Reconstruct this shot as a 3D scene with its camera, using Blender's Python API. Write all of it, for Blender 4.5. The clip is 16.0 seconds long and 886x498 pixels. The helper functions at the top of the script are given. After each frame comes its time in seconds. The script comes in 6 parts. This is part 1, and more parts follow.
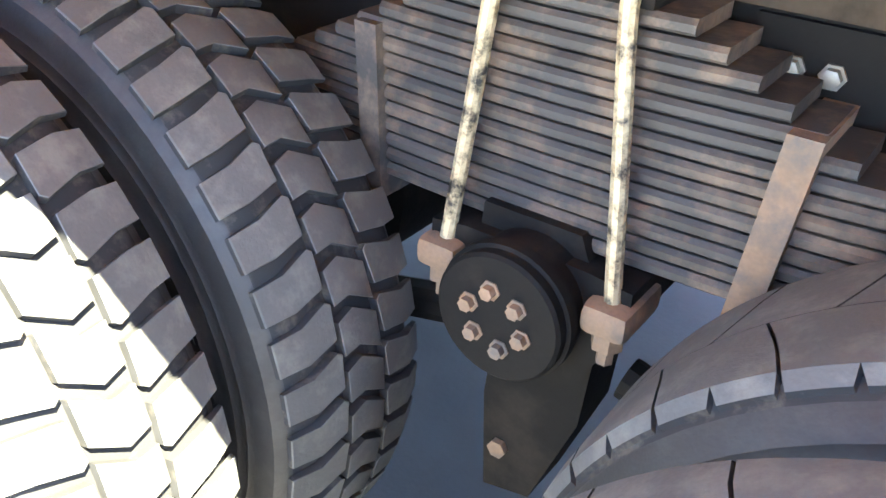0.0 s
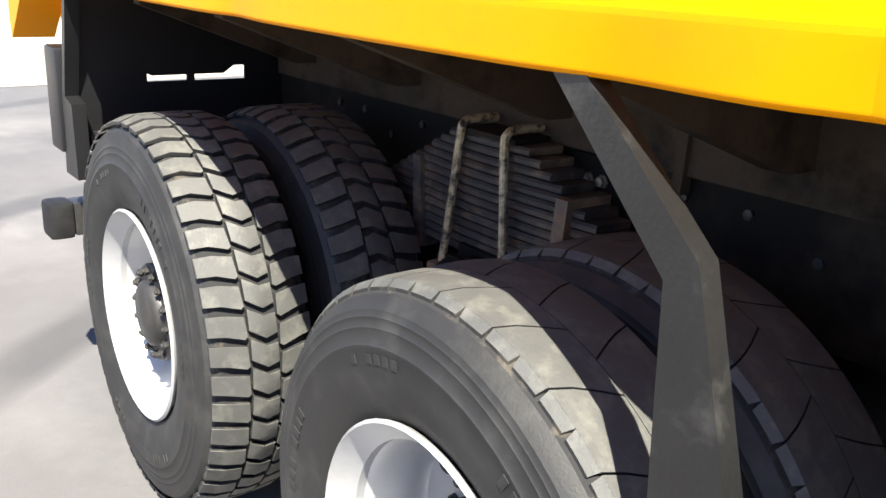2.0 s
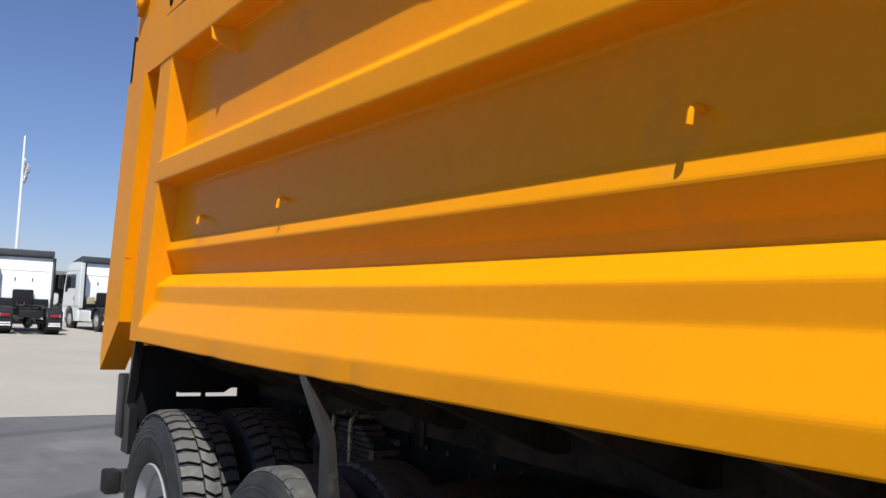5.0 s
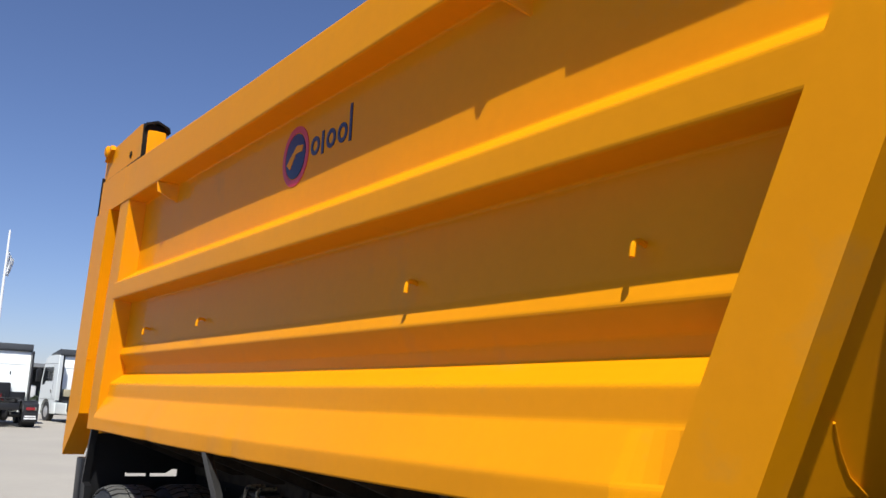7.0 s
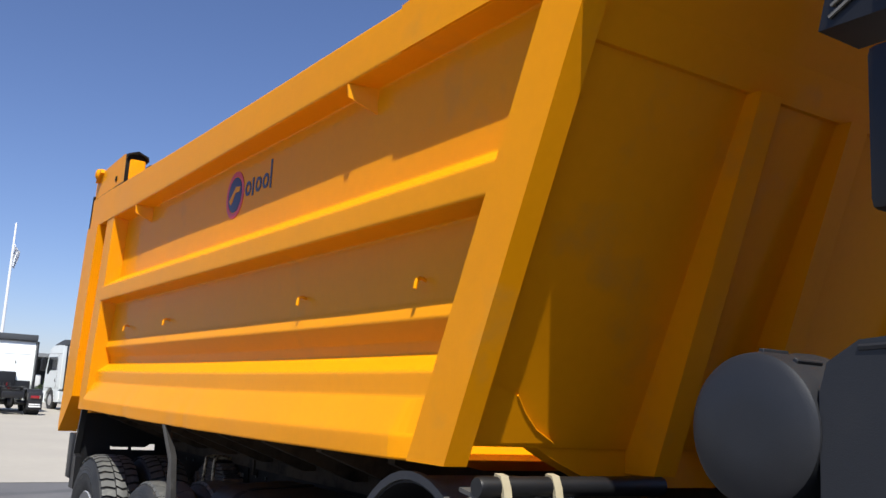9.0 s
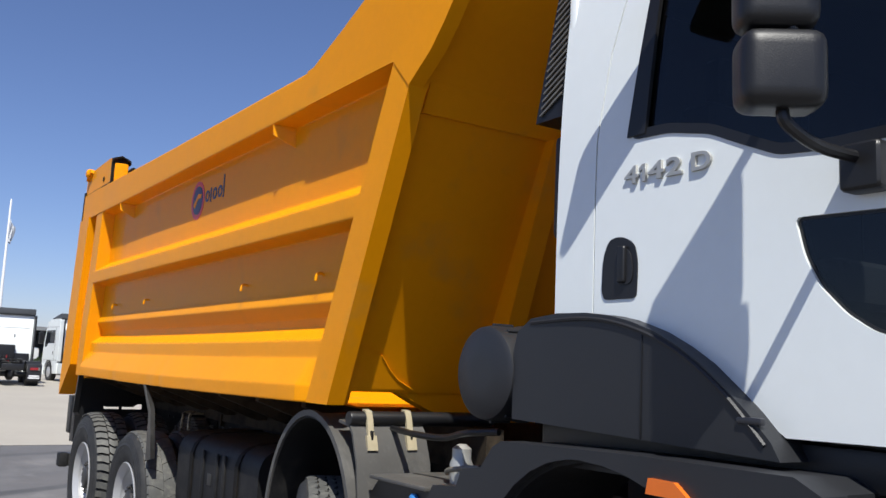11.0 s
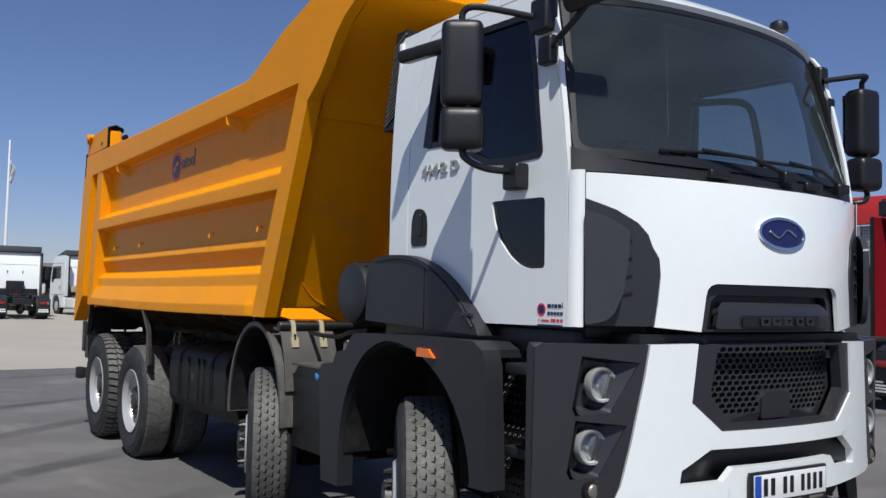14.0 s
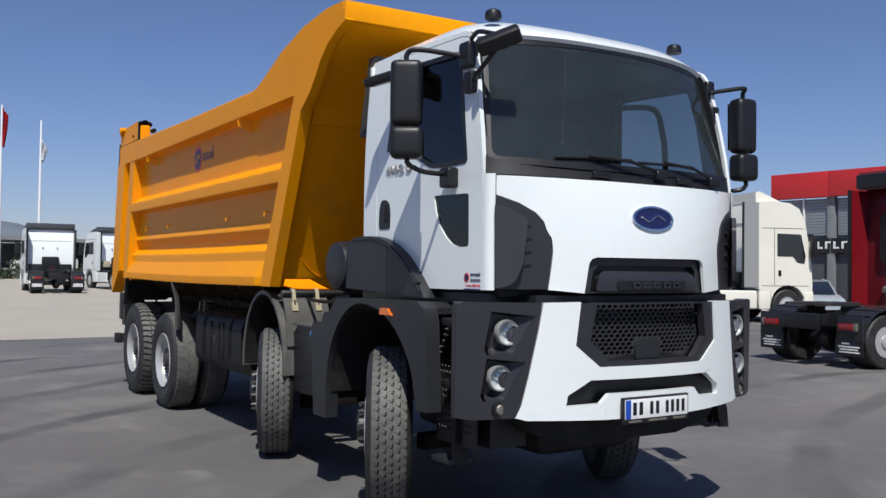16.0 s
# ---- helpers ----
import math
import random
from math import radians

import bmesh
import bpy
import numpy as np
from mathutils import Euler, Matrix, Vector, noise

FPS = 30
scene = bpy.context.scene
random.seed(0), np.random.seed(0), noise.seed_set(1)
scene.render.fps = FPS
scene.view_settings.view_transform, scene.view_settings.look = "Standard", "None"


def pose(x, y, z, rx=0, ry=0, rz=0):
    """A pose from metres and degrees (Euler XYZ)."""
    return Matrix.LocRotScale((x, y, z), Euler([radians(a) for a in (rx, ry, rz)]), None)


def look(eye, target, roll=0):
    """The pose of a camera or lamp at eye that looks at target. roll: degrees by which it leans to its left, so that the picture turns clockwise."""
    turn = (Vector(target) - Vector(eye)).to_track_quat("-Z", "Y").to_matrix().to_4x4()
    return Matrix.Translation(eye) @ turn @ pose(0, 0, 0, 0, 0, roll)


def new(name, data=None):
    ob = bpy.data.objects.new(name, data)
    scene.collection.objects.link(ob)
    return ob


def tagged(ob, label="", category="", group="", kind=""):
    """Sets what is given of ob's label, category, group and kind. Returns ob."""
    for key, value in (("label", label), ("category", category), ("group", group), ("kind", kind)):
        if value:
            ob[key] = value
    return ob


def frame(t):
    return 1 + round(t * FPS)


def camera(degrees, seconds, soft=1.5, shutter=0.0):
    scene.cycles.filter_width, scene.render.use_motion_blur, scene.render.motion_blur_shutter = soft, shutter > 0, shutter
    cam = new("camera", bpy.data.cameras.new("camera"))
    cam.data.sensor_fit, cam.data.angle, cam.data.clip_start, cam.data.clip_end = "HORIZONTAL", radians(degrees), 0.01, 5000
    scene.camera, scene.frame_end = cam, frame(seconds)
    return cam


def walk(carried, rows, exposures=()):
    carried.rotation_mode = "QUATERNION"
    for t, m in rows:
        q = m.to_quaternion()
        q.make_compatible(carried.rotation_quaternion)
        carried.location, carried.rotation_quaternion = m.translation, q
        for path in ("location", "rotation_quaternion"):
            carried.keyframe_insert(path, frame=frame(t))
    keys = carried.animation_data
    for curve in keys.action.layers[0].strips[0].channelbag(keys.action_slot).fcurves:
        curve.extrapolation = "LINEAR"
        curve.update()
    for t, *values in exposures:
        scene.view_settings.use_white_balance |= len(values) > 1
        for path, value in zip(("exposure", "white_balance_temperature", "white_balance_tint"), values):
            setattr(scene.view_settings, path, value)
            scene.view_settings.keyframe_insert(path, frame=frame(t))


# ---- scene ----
cam = camera(52.2, 16.0)
PATH = [
    (0, (-7.336, -1.570, 1.540), (-8.300, -0.146, 0.519), 3.06),
    (0.5, (-7.035, -1.689, 1.587), (-8.224, -0.374, 0.661), 2.53),
    (1, (-6.692, -1.827, 1.605), (-8.046, -0.589, 0.808), 2.28),
    (1.5, (-6.352, -1.975, 1.645), (-7.798, -0.776, 0.959), 1.74),
    (2, (-5.970, -2.070, 1.685), (-7.510, -0.942, 1.088), 2.06),
    (2.5, (-5.608, -2.206, 1.698), (-7.192, -1.080, 1.226), 2.94),
    (3, (-5.249, -2.322, 1.726), (-6.864, -1.191, 1.393), 2.79),
    (3.5, (-4.856, -2.399, 1.739), (-6.509, -1.292, 1.540), 2.89),
    (4, (-4.483, -2.515, 1.762), (-6.152, -1.415, 1.687), 2.78),
    (4.5, (-4.110, -2.600, 1.792), (-5.788, -1.514, 1.843), 2.47),
    (5, (-3.693, -2.661, 1.803), (-5.376, -1.590, 1.951), 2.47),
    (7.5, (-1.904, -2.914, 1.828), (-3.549, -1.834, 2.186), 2.48),
    (8, (-1.553, -2.968, 1.815), (-3.199, -1.888, 2.166), 2.76),
    (10.5, (0.271, -3.230, 1.775), (-1.394, -2.161, 2.069), 2.69),
    (11, (0.655, -3.344, 1.766), (-1.003, -2.258, 2.035), 2.45),
    (11.5, (1.014, -3.440, 1.767), (-0.634, -2.332, 2.003), 2.10),
    (12, (1.425, -3.502, 1.755), (-0.230, -2.401, 1.970), 1.78),
    (12.5, (1.773, -3.593, 1.750), (0.113, -2.494, 1.940), 1.44),
    (13, (2.102, -3.687, 1.754), (0.437, -2.590, 1.910), 1.12),
    (13.5, (2.467, -3.744, 1.759), (0.795, -2.655, 1.891), 1.23),
    (14, (2.813, -3.864, 1.747), (1.145, -2.766, 1.855), 1.15),
    (14.5, (3.191, -3.970, 1.739), (1.512, -2.886, 1.834), 1.26),
    (15, (3.561, -4.048, 1.748), (1.867, -2.988, 1.830), 1.50),
    (15.5, (3.908, -4.177, 1.760), (2.214, -3.115, 1.823), 0.92),
    (16, (4.284, -4.256, 1.752), (2.584, -3.204, 1.797), 0.66),
]
LIGHT = ((0, 4.92, 7450), (0.5, 3.85, 7400), (1.0, 2.85, 7200), (1.5, 2.35, 7000), (2.0, 1.9, 6800), (2.5, 1.5, 6600), (3.0, 1.05, 6500), (3.5, 0.52, 6400), (4.0, 0.2, 6350), (4.5, 0.10, 6325), (5.0, 0.28, 6300), (7.5, 0.40, 6300), (8.0, 0.5, 6300), (10.5, 0.45, 6300), (12.0, 0.20, 6250), (13.5, -0.03, 6250), (16.0, 0.04, 6250))
EXPOSURES = [(t, e, k, 8 - 10 * max(0, 1 - t / 2.5)) for t, e, k in LIGHT]
walk(cam, [(t, look(eye, target, roll)) for t, eye, target, roll in PATH], EXPOSURES)

# ---- daylight ----
SUN_WAY = Vector((0.59, -0.33, 1.0)).normalized()
world = bpy.data.worlds.new("world")
scene.world = world
world.use_nodes = True
sky = world.node_tree.nodes.new("ShaderNodeTexSky")
sky.sky_type, sky.sun_disc = "NISHITA", False
sky.sun_elevation = math.asin(SUN_WAY.z)
sky.sun_rotation = math.atan2(SUN_WAY.x, SUN_WAY.y)
sky.air_density, sky.dust_density, sky.ozone_density = 0.9, 0.4, 7.0
background = world.node_tree.nodes["Background"]
background.inputs["Strength"].default_value = 0.08
haze = world.node_tree.nodes.new("ShaderNodeMixRGB")
haze.blend_type = "MULTIPLY"
haze.inputs["Fac"].default_value = 1.0
haze.inputs["Color2"].default_value = (1.16, 1.0, 1.08, 1)
world.node_tree.links.new(sky.outputs[0], haze.inputs["Color1"])
world.node_tree.links.new(haze.outputs["Color"], background.inputs["Color"])
sun_data = bpy.data.lights.new("sun", "SUN")
sun_data.energy, sun_data.angle, sun_data.color = 5.0, radians(0.53), (1.0, 0.95, 0.87)
sun = new("sun", sun_data)
sun.matrix_world = look(SUN_WAY * 60, (0, 0, 0))

# ---- materials ----


def material(name, colour, rough=0.5, metal=0.0, vary=0.15, scale=6.0, bump=0.0, bump_scale=60.0, dirt=None, dirt_amount=0.0, dirt_scale=3.0, coat=0.0, rand=0.0, spec=0.5):
    """A surface with a base colour, broad stains, fine grain and a little relief, in metres."""
    m = bpy.data.materials.new(name)
    m.use_nodes = True
    n, l = m.node_tree.nodes, m.node_tree.links
    b = n["Principled BSDF"]
    b.inputs["Metallic"].default_value = metal
    b.inputs["Coat Weight"].default_value = coat
    b.inputs["Specular IOR Level"].default_value = spec
    b.inputs["Coat Roughness"].default_value = 0.06
    co = n.new("ShaderNodeTexCoord")
    broad, fine = n.new("ShaderNodeTexNoise"), n.new("ShaderNodeTexNoise")
    for tex, s, d in ((broad, scale, 4), (fine, scale * 14, 3)):
        tex.inputs["Scale"].default_value, tex.inputs["Detail"].default_value = s, d
        l.new(co.outputs["Object"], tex.inputs["Vector"])
    mix = n.new("ShaderNodeMixRGB")
    mix.blend_type = "MULTIPLY"
    ramp = n.new("ShaderNodeValToRGB")
    ramp.color_ramp.elements[0].position, ramp.color_ramp.elements[1].position = 0.3, 0.7
    lo = 1 - vary
    ramp.color_ramp.elements[0].color, ramp.color_ramp.elements[1].color = (lo, lo, lo, 1), (1, 1, 1, 1)
    add = n.new("ShaderNodeMath")
    add.operation = "MULTIPLY_ADD"
    add.inputs[1].default_value = 0.35
    l.new(fine.outputs["Fac"], add.inputs[0])
    half = n.new("ShaderNodeMath")
    half.operation = "MULTIPLY"
    half.inputs[1].default_value = 0.65
    l.new(broad.outputs["Fac"], half.inputs[0])
    l.new(half.outputs[0], add.inputs[2])
    l.new(add.outputs[0], ramp.inputs["Fac"])
    mix.inputs["Fac"].default_value = 1.0
    mix.inputs["Color1"].default_value = (*colour, 1)
    l.new(ramp.outputs["Color"], mix.inputs["Color2"])
    out = mix.outputs["Color"]
    if dirt:
        patch = n.new("ShaderNodeTexNoise")
        patch.inputs["Scale"].default_value, patch.inputs["Detail"].default_value = dirt_scale, 7
        patch.inputs["Roughness"].default_value = 0.65
        l.new(co.outputs["Object"], patch.inputs["Vector"])
        cut = n.new("ShaderNodeValToRGB")
        mid = 0.72 - 0.5 * dirt_amount
        cut.color_ramp.elements[0].position, cut.color_ramp.elements[1].position = mid - 0.06, mid + 0.12
        l.new(patch.outputs["Fac"], cut.inputs["Fac"])
        over = n.new("ShaderNodeMixRGB")
        over.inputs["Color2"].default_value = (*dirt, 1)
        l.new(cut.outputs["Color"], over.inputs["Fac"])
        l.new(out, over.inputs["Color1"])
        out = over.outputs["Color"]
    if rand:
        info = n.new("ShaderNodeObjectInfo")
        hue = n.new("ShaderNodeHueSaturation")
        scale_v = n.new("ShaderNodeMapRange")
        scale_v.inputs["To Min"].default_value, scale_v.inputs["To Max"].default_value = 1 - rand, 1 + rand
        l.new(info.outputs["Random"], scale_v.inputs["Value"])
        l.new(scale_v.outputs["Result"], hue.inputs["Value"])
        l.new(out, hue.inputs["Color"])
        out = hue.outputs["Color"]
    l.new(out, b.inputs["Base Color"])
    rr = n.new("ShaderNodeMapRange")
    rr.inputs["To Min"].default_value, rr.inputs["To Max"].default_value = max(0.02, rough - 0.12 * min(1, rough * 2)), min(1, rough + 0.12 * min(1, rough * 2))
    l.new(add.outputs[0], rr.inputs["Value"])
    l.new(rr.outputs["Result"], b.inputs["Roughness"])
    if bump:
        relief, bn = n.new("ShaderNodeTexNoise"), n.new("ShaderNodeBump")
        relief.inputs["Scale"].default_value, relief.inputs["Detail"].default_value = bump_scale, 5
        l.new(co.outputs["Object"], relief.inputs["Vector"])
        bn.inputs["Strength"].default_value, bn.inputs["Distance"].default_value = 1.0, bump
        l.new(relief.outputs["Fac"], bn.inputs["Height"])
        l.new(bn.outputs["Normal"], b.inputs["Normal"])
    return m


def glass(name, tint, rough=0.0, film=0.0):
    """Tinted window glass: clear with a film of tint, glossy by its angle."""
    m = bpy.data.materials.new(name)
    m.use_nodes = True
    n, l = m.node_tree.nodes, m.node_tree.links
    n.remove(n["Principled BSDF"])
    clear, gloss, fres, mix = n.new("ShaderNodeBsdfTransparent"), n.new("ShaderNodeBsdfGlossy"), n.new("ShaderNodeFresnel"), n.new("ShaderNodeMixShader")
    clear.inputs["Color"].default_value = (*tint, 1)
    gloss.inputs["Roughness"].default_value = rough
    gloss.inputs["Color"].default_value = (0.9, 0.92, 0.95, 1)
    fres.inputs["IOR"].default_value = 1.5
    l.new(fres.outputs[0], mix.inputs["Fac"])
    l.new(clear.outputs[0], mix.inputs[1])
    l.new(gloss.outputs[0], mix.inputs[2])
    out = mix
    if film:
        # Pale diffuse film stands in for sky reflected in the windscreen.
        glare, out, patch, level = n.new("ShaderNodeBsdfDiffuse"), n.new("ShaderNodeMixShader"), n.new("ShaderNodeTexNoise"), n.new("ShaderNodeMapRange")
        glare.inputs["Color"].default_value = (0.42, 0.53, 0.57, 1)
        patch.inputs["Scale"].default_value, patch.inputs["Detail"].default_value = 4.0, 6
        level.inputs["To Min"].default_value, level.inputs["To Max"].default_value = film * 0.5, film * 1.5
        l.new(patch.outputs["Fac"], level.inputs["Value"])
        l.new(level.outputs["Result"], out.inputs["Fac"])
        l.new(mix.outputs[0], out.inputs[1])
        l.new(glare.outputs[0], out.inputs[2])
    l.new(out.outputs[0], n["Material Output"].inputs["Surface"])
    return m


YELLOW = material("tipper_paint", (0.84, 0.312, 0.001), 0.45, vary=0.08, scale=1.6, bump=0.0006, bump_scale=5, spec=0.06, coat=0.12, dirt=(0.62, 0.27, 0.03), dirt_amount=0.12, dirt_scale=1.4)
WHITE = material("cab_paint", (0.785, 0.82, 0.81), 0.25, vary=0.05, scale=1.2, coat=0.5)
GREY = material("moulded_plastic", (0.017, 0.018, 0.021), 0.46, spec=0.5, vary=0.15, scale=3, bump=0.0004, bump_scale=320, dirt=(0.020, 0.020, 0.022), dirt_amount=0.2, dirt_scale=2.5)
GUARD = material("dusty_mudguard_plastic", (0.085, 0.082, 0.076), 0.5, vary=0.2, scale=4, bump=0.0006, bump_scale=180, dirt=(0.13, 0.125, 0.115), dirt_amount=0.3, dirt_scale=5)
PANEL = material("dark_grey_plastic", (0.024, 0.0245, 0.029), 0.36, vary=0.12, scale=3, bump=0.0004, bump_scale=320)
BLADE = material("deflector_plastic", (0.038, 0.039, 0.045), 0.34, vary=0.12, scale=3, bump=0.0004, bump_scale=320)
MESH = material("glossy_black_mesh", (0.030, 0.031, 0.035), 0.28, vary=0.12, scale=3, bump=0.0004, bump_scale=200)
BLACK = material("black_plastic", (0.009, 0.009, 0.010), 0.42, vary=0.2, scale=5, bump=0.0004, bump_scale=250)
CHASSIS = material("chassis_paint", (0.011, 0.010, 0.009), 0.7, spec=0.12, vary=0.3, scale=5, bump=0.001, bump_scale=60, dirt=(0.028, 0.022, 0.017), dirt_amount=0.34, dirt_scale=4)
DUSTY = material("dusty_beam", (0.068, 0.053, 0.038), 0.8, spec=0.12, vary=0.35, scale=4, bump=0.001, bump_scale=70, dirt=(0.018, 0.015, 0.012), dirt_amount=0.35, dirt_scale=5)
STEEL_DARK = material("bracket_steel", (0.034, 0.033, 0.032), 0.45, metal=0.2, vary=0.35, scale=7, bump=0.0006, bump_scale=120, dirt=(0.06, 0.056, 0.052), dirt_amount=0.25, dirt_scale=5)
STAY = material("worn_stay_paint", (0.016, 0.016, 0.016), 0.35, vary=0.35, scale=7, bump=0.0006, bump_scale=120, dirt=(0.045, 0.044, 0.042), dirt_amount=0.2, dirt_scale=9)
LEAF = material("spring_steel", (0.056, 0.052, 0.048), 0.6, metal=0.15, vary=0.4, scale=9, bump=0.001, bump_scale=90, dirt=(0.16, 0.115, 0.08), dirt_amount=0.36, dirt_scale=11, rand=0.2)
RUST = material("rusty_strap", (0.26, 0.165, 0.10), 0.75, vary=0.4, scale=12, bump=0.001, bump_scale=110, dirt=(0.10, 0.085, 0.07), dirt_amount=0.4, dirt_scale=14)
UBOLT = material("worn_bolt_paint", (0.55, 0.45, 0.28), 0.45, metal=0.3, vary=0.3, scale=14, dirt=(0.02, 0.018, 0.016), dirt_amount=0.42, dirt_scale=38)
NUT = material("zinc_nut", (0.26, 0.24, 0.20), 0.45, metal=0.5, vary=0.3, scale=30)
SATIN = material("satin_silver", (0.42, 0.42, 0.40), 0.35, metal=0.4, vary=0.1, scale=20)
TANK = material("tank_plastic", (0.010, 0.010, 0.011), 0.6, vary=0.3, scale=6, bump=0.001, bump_scale=60, spec=0.3, dirt=(0.022, 0.021, 0.020), dirt_amount=0.3, dirt_scale=5)
SILVER = material("wheel_paint", (0.50, 0.50, 0.50), 0.38, metal=0.35, vary=0.12, scale=5, dirt=(0.42, 0.40, 0.36), dirt_amount=0.25, dirt_scale=6)
CHROME = material("chrome", (0.75, 0.75, 0.76), 0.12, metal=1.0, vary=0.05, scale=20)
BRIGHT = material("bright_trim", (0.78, 0.79, 0.80), 0.28, metal=0.35, vary=0.05, scale=20)
RUBBER = material("tyre_rubber", (0.019, 0.0185, 0.018), 0.6, vary=0.25, scale=9, bump=0.0005, bump_scale=200, dirt=(0.034, 0.033, 0.030), dirt_amount=0.35, dirt_scale=8)
TREAD = material("tread_rubber", (0.082, 0.082, 0.077), 0.62, vary=0.25, scale=14, bump=0.0008, bump_scale=140, dirt=(0.118, 0.116, 0.102), dirt_amount=0.35, dirt_scale=18)
GROOVE = material("groove_rubber", (0.020, 0.020, 0.020), 0.9, vary=0.3, scale=14, dirt=(0.085, 0.072, 0.055), dirt_amount=0.25, dirt_scale=20)
CREAM = material("zinc_latch", (0.44, 0.38, 0.25), 0.5, vary=0.2, scale=25)
ORANGE = material("amber_lens", (0.75, 0.16, 0.015), 0.25, vary=0.1, scale=30, coat=0.5)
REDLENS = material("red_lens", (0.26, 0.010, 0.012), 0.25, vary=0.1, scale=30, coat=0.5)
BLUE = material("logo_blue", (0.010, 0.014, 0.075), 0.4, vary=0.05)
SKYBLUE = material("blue_cap", (0.05, 0.25, 0.62), 0.4, vary=0.05)
LOGORED = material("logo_red", (0.62, 0.03, 0.05), 0.4, vary=0.05)
PLATE_BLUE = material("plate_blue", (0.012, 0.07, 0.42), 0.4, vary=0.05)
PLATE = material("plate_white", (0.75, 0.75, 0.74), 0.4, vary=0.06, scale=12)
SEAT = material("seat_cloth", (0.030, 0.031, 0.034), 0.9, vary=0.2, scale=20, bump=0.001, bump_scale=300)
TRIM = material("cab_lining", (0.22, 0.22, 0.21), 0.8, vary=0.15, scale=8)
WINDOW = glass("side_glass", (0.28, 0.31, 0.32))
SCREEN = glass("screen_glass", (0.78, 0.85, 0.86), film=0.045)
LENS = glass("lens_glass", (0.9, 0.92, 0.93))
REDPAINT = material("red_cab_paint", (0.105, 0.006, 0.010), 0.3, vary=0.15, scale=3, coat=0.4)
CREAMPAINT = material("cream_cab_paint", (0.80, 0.77, 0.67), 0.35, vary=0.08, scale=2, coat=0.3)
FARGREY = material("weathered_cladding", (0.20, 0.21, 0.22), 0.7, vary=0.2, scale=1)
CLADRED = material("red_cladding", (0.50, 0.022, 0.024), 0.45, vary=0.1, scale=0.8)
POLE = material("pole_paint", (0.72, 0.73, 0.75), 0.4, vary=0.08, scale=3)
FLAGWHITE = material("flag_cloth_white", (0.75, 0.78, 0.82), 0.8, vary=0.08, scale=2)
FLAGRED = material("flag_cloth_red", (0.50, 0.01, 0.02), 0.8, vary=0.1, scale=2)
HILL = material("far_hill", (0.14, 0.17, 0.20), 0.95, vary=0.3, scale=0.02)
LEAVES = material("shrub_leaves", (0.040, 0.062, 0.020), 0.8, vary=0.5, scale=2)
ASPHALT = material("yard_paving", (0.128, 0.123, 0.122), 0.8, vary=0.28, scale=0.35, bump=0.002, bump_scale=55, dirt=(0.175, 0.168, 0.162), dirt_amount=0.36, dirt_scale=0.30)
CONCRETE = material("concrete", (0.385, 0.35, 0.295), 0.8, vary=0.16, scale=0.4, bump=0.002, bump_scale=45, dirt=(0.34, 0.31, 0.265), dirt_amount=0.36, dirt_scale=0.25)


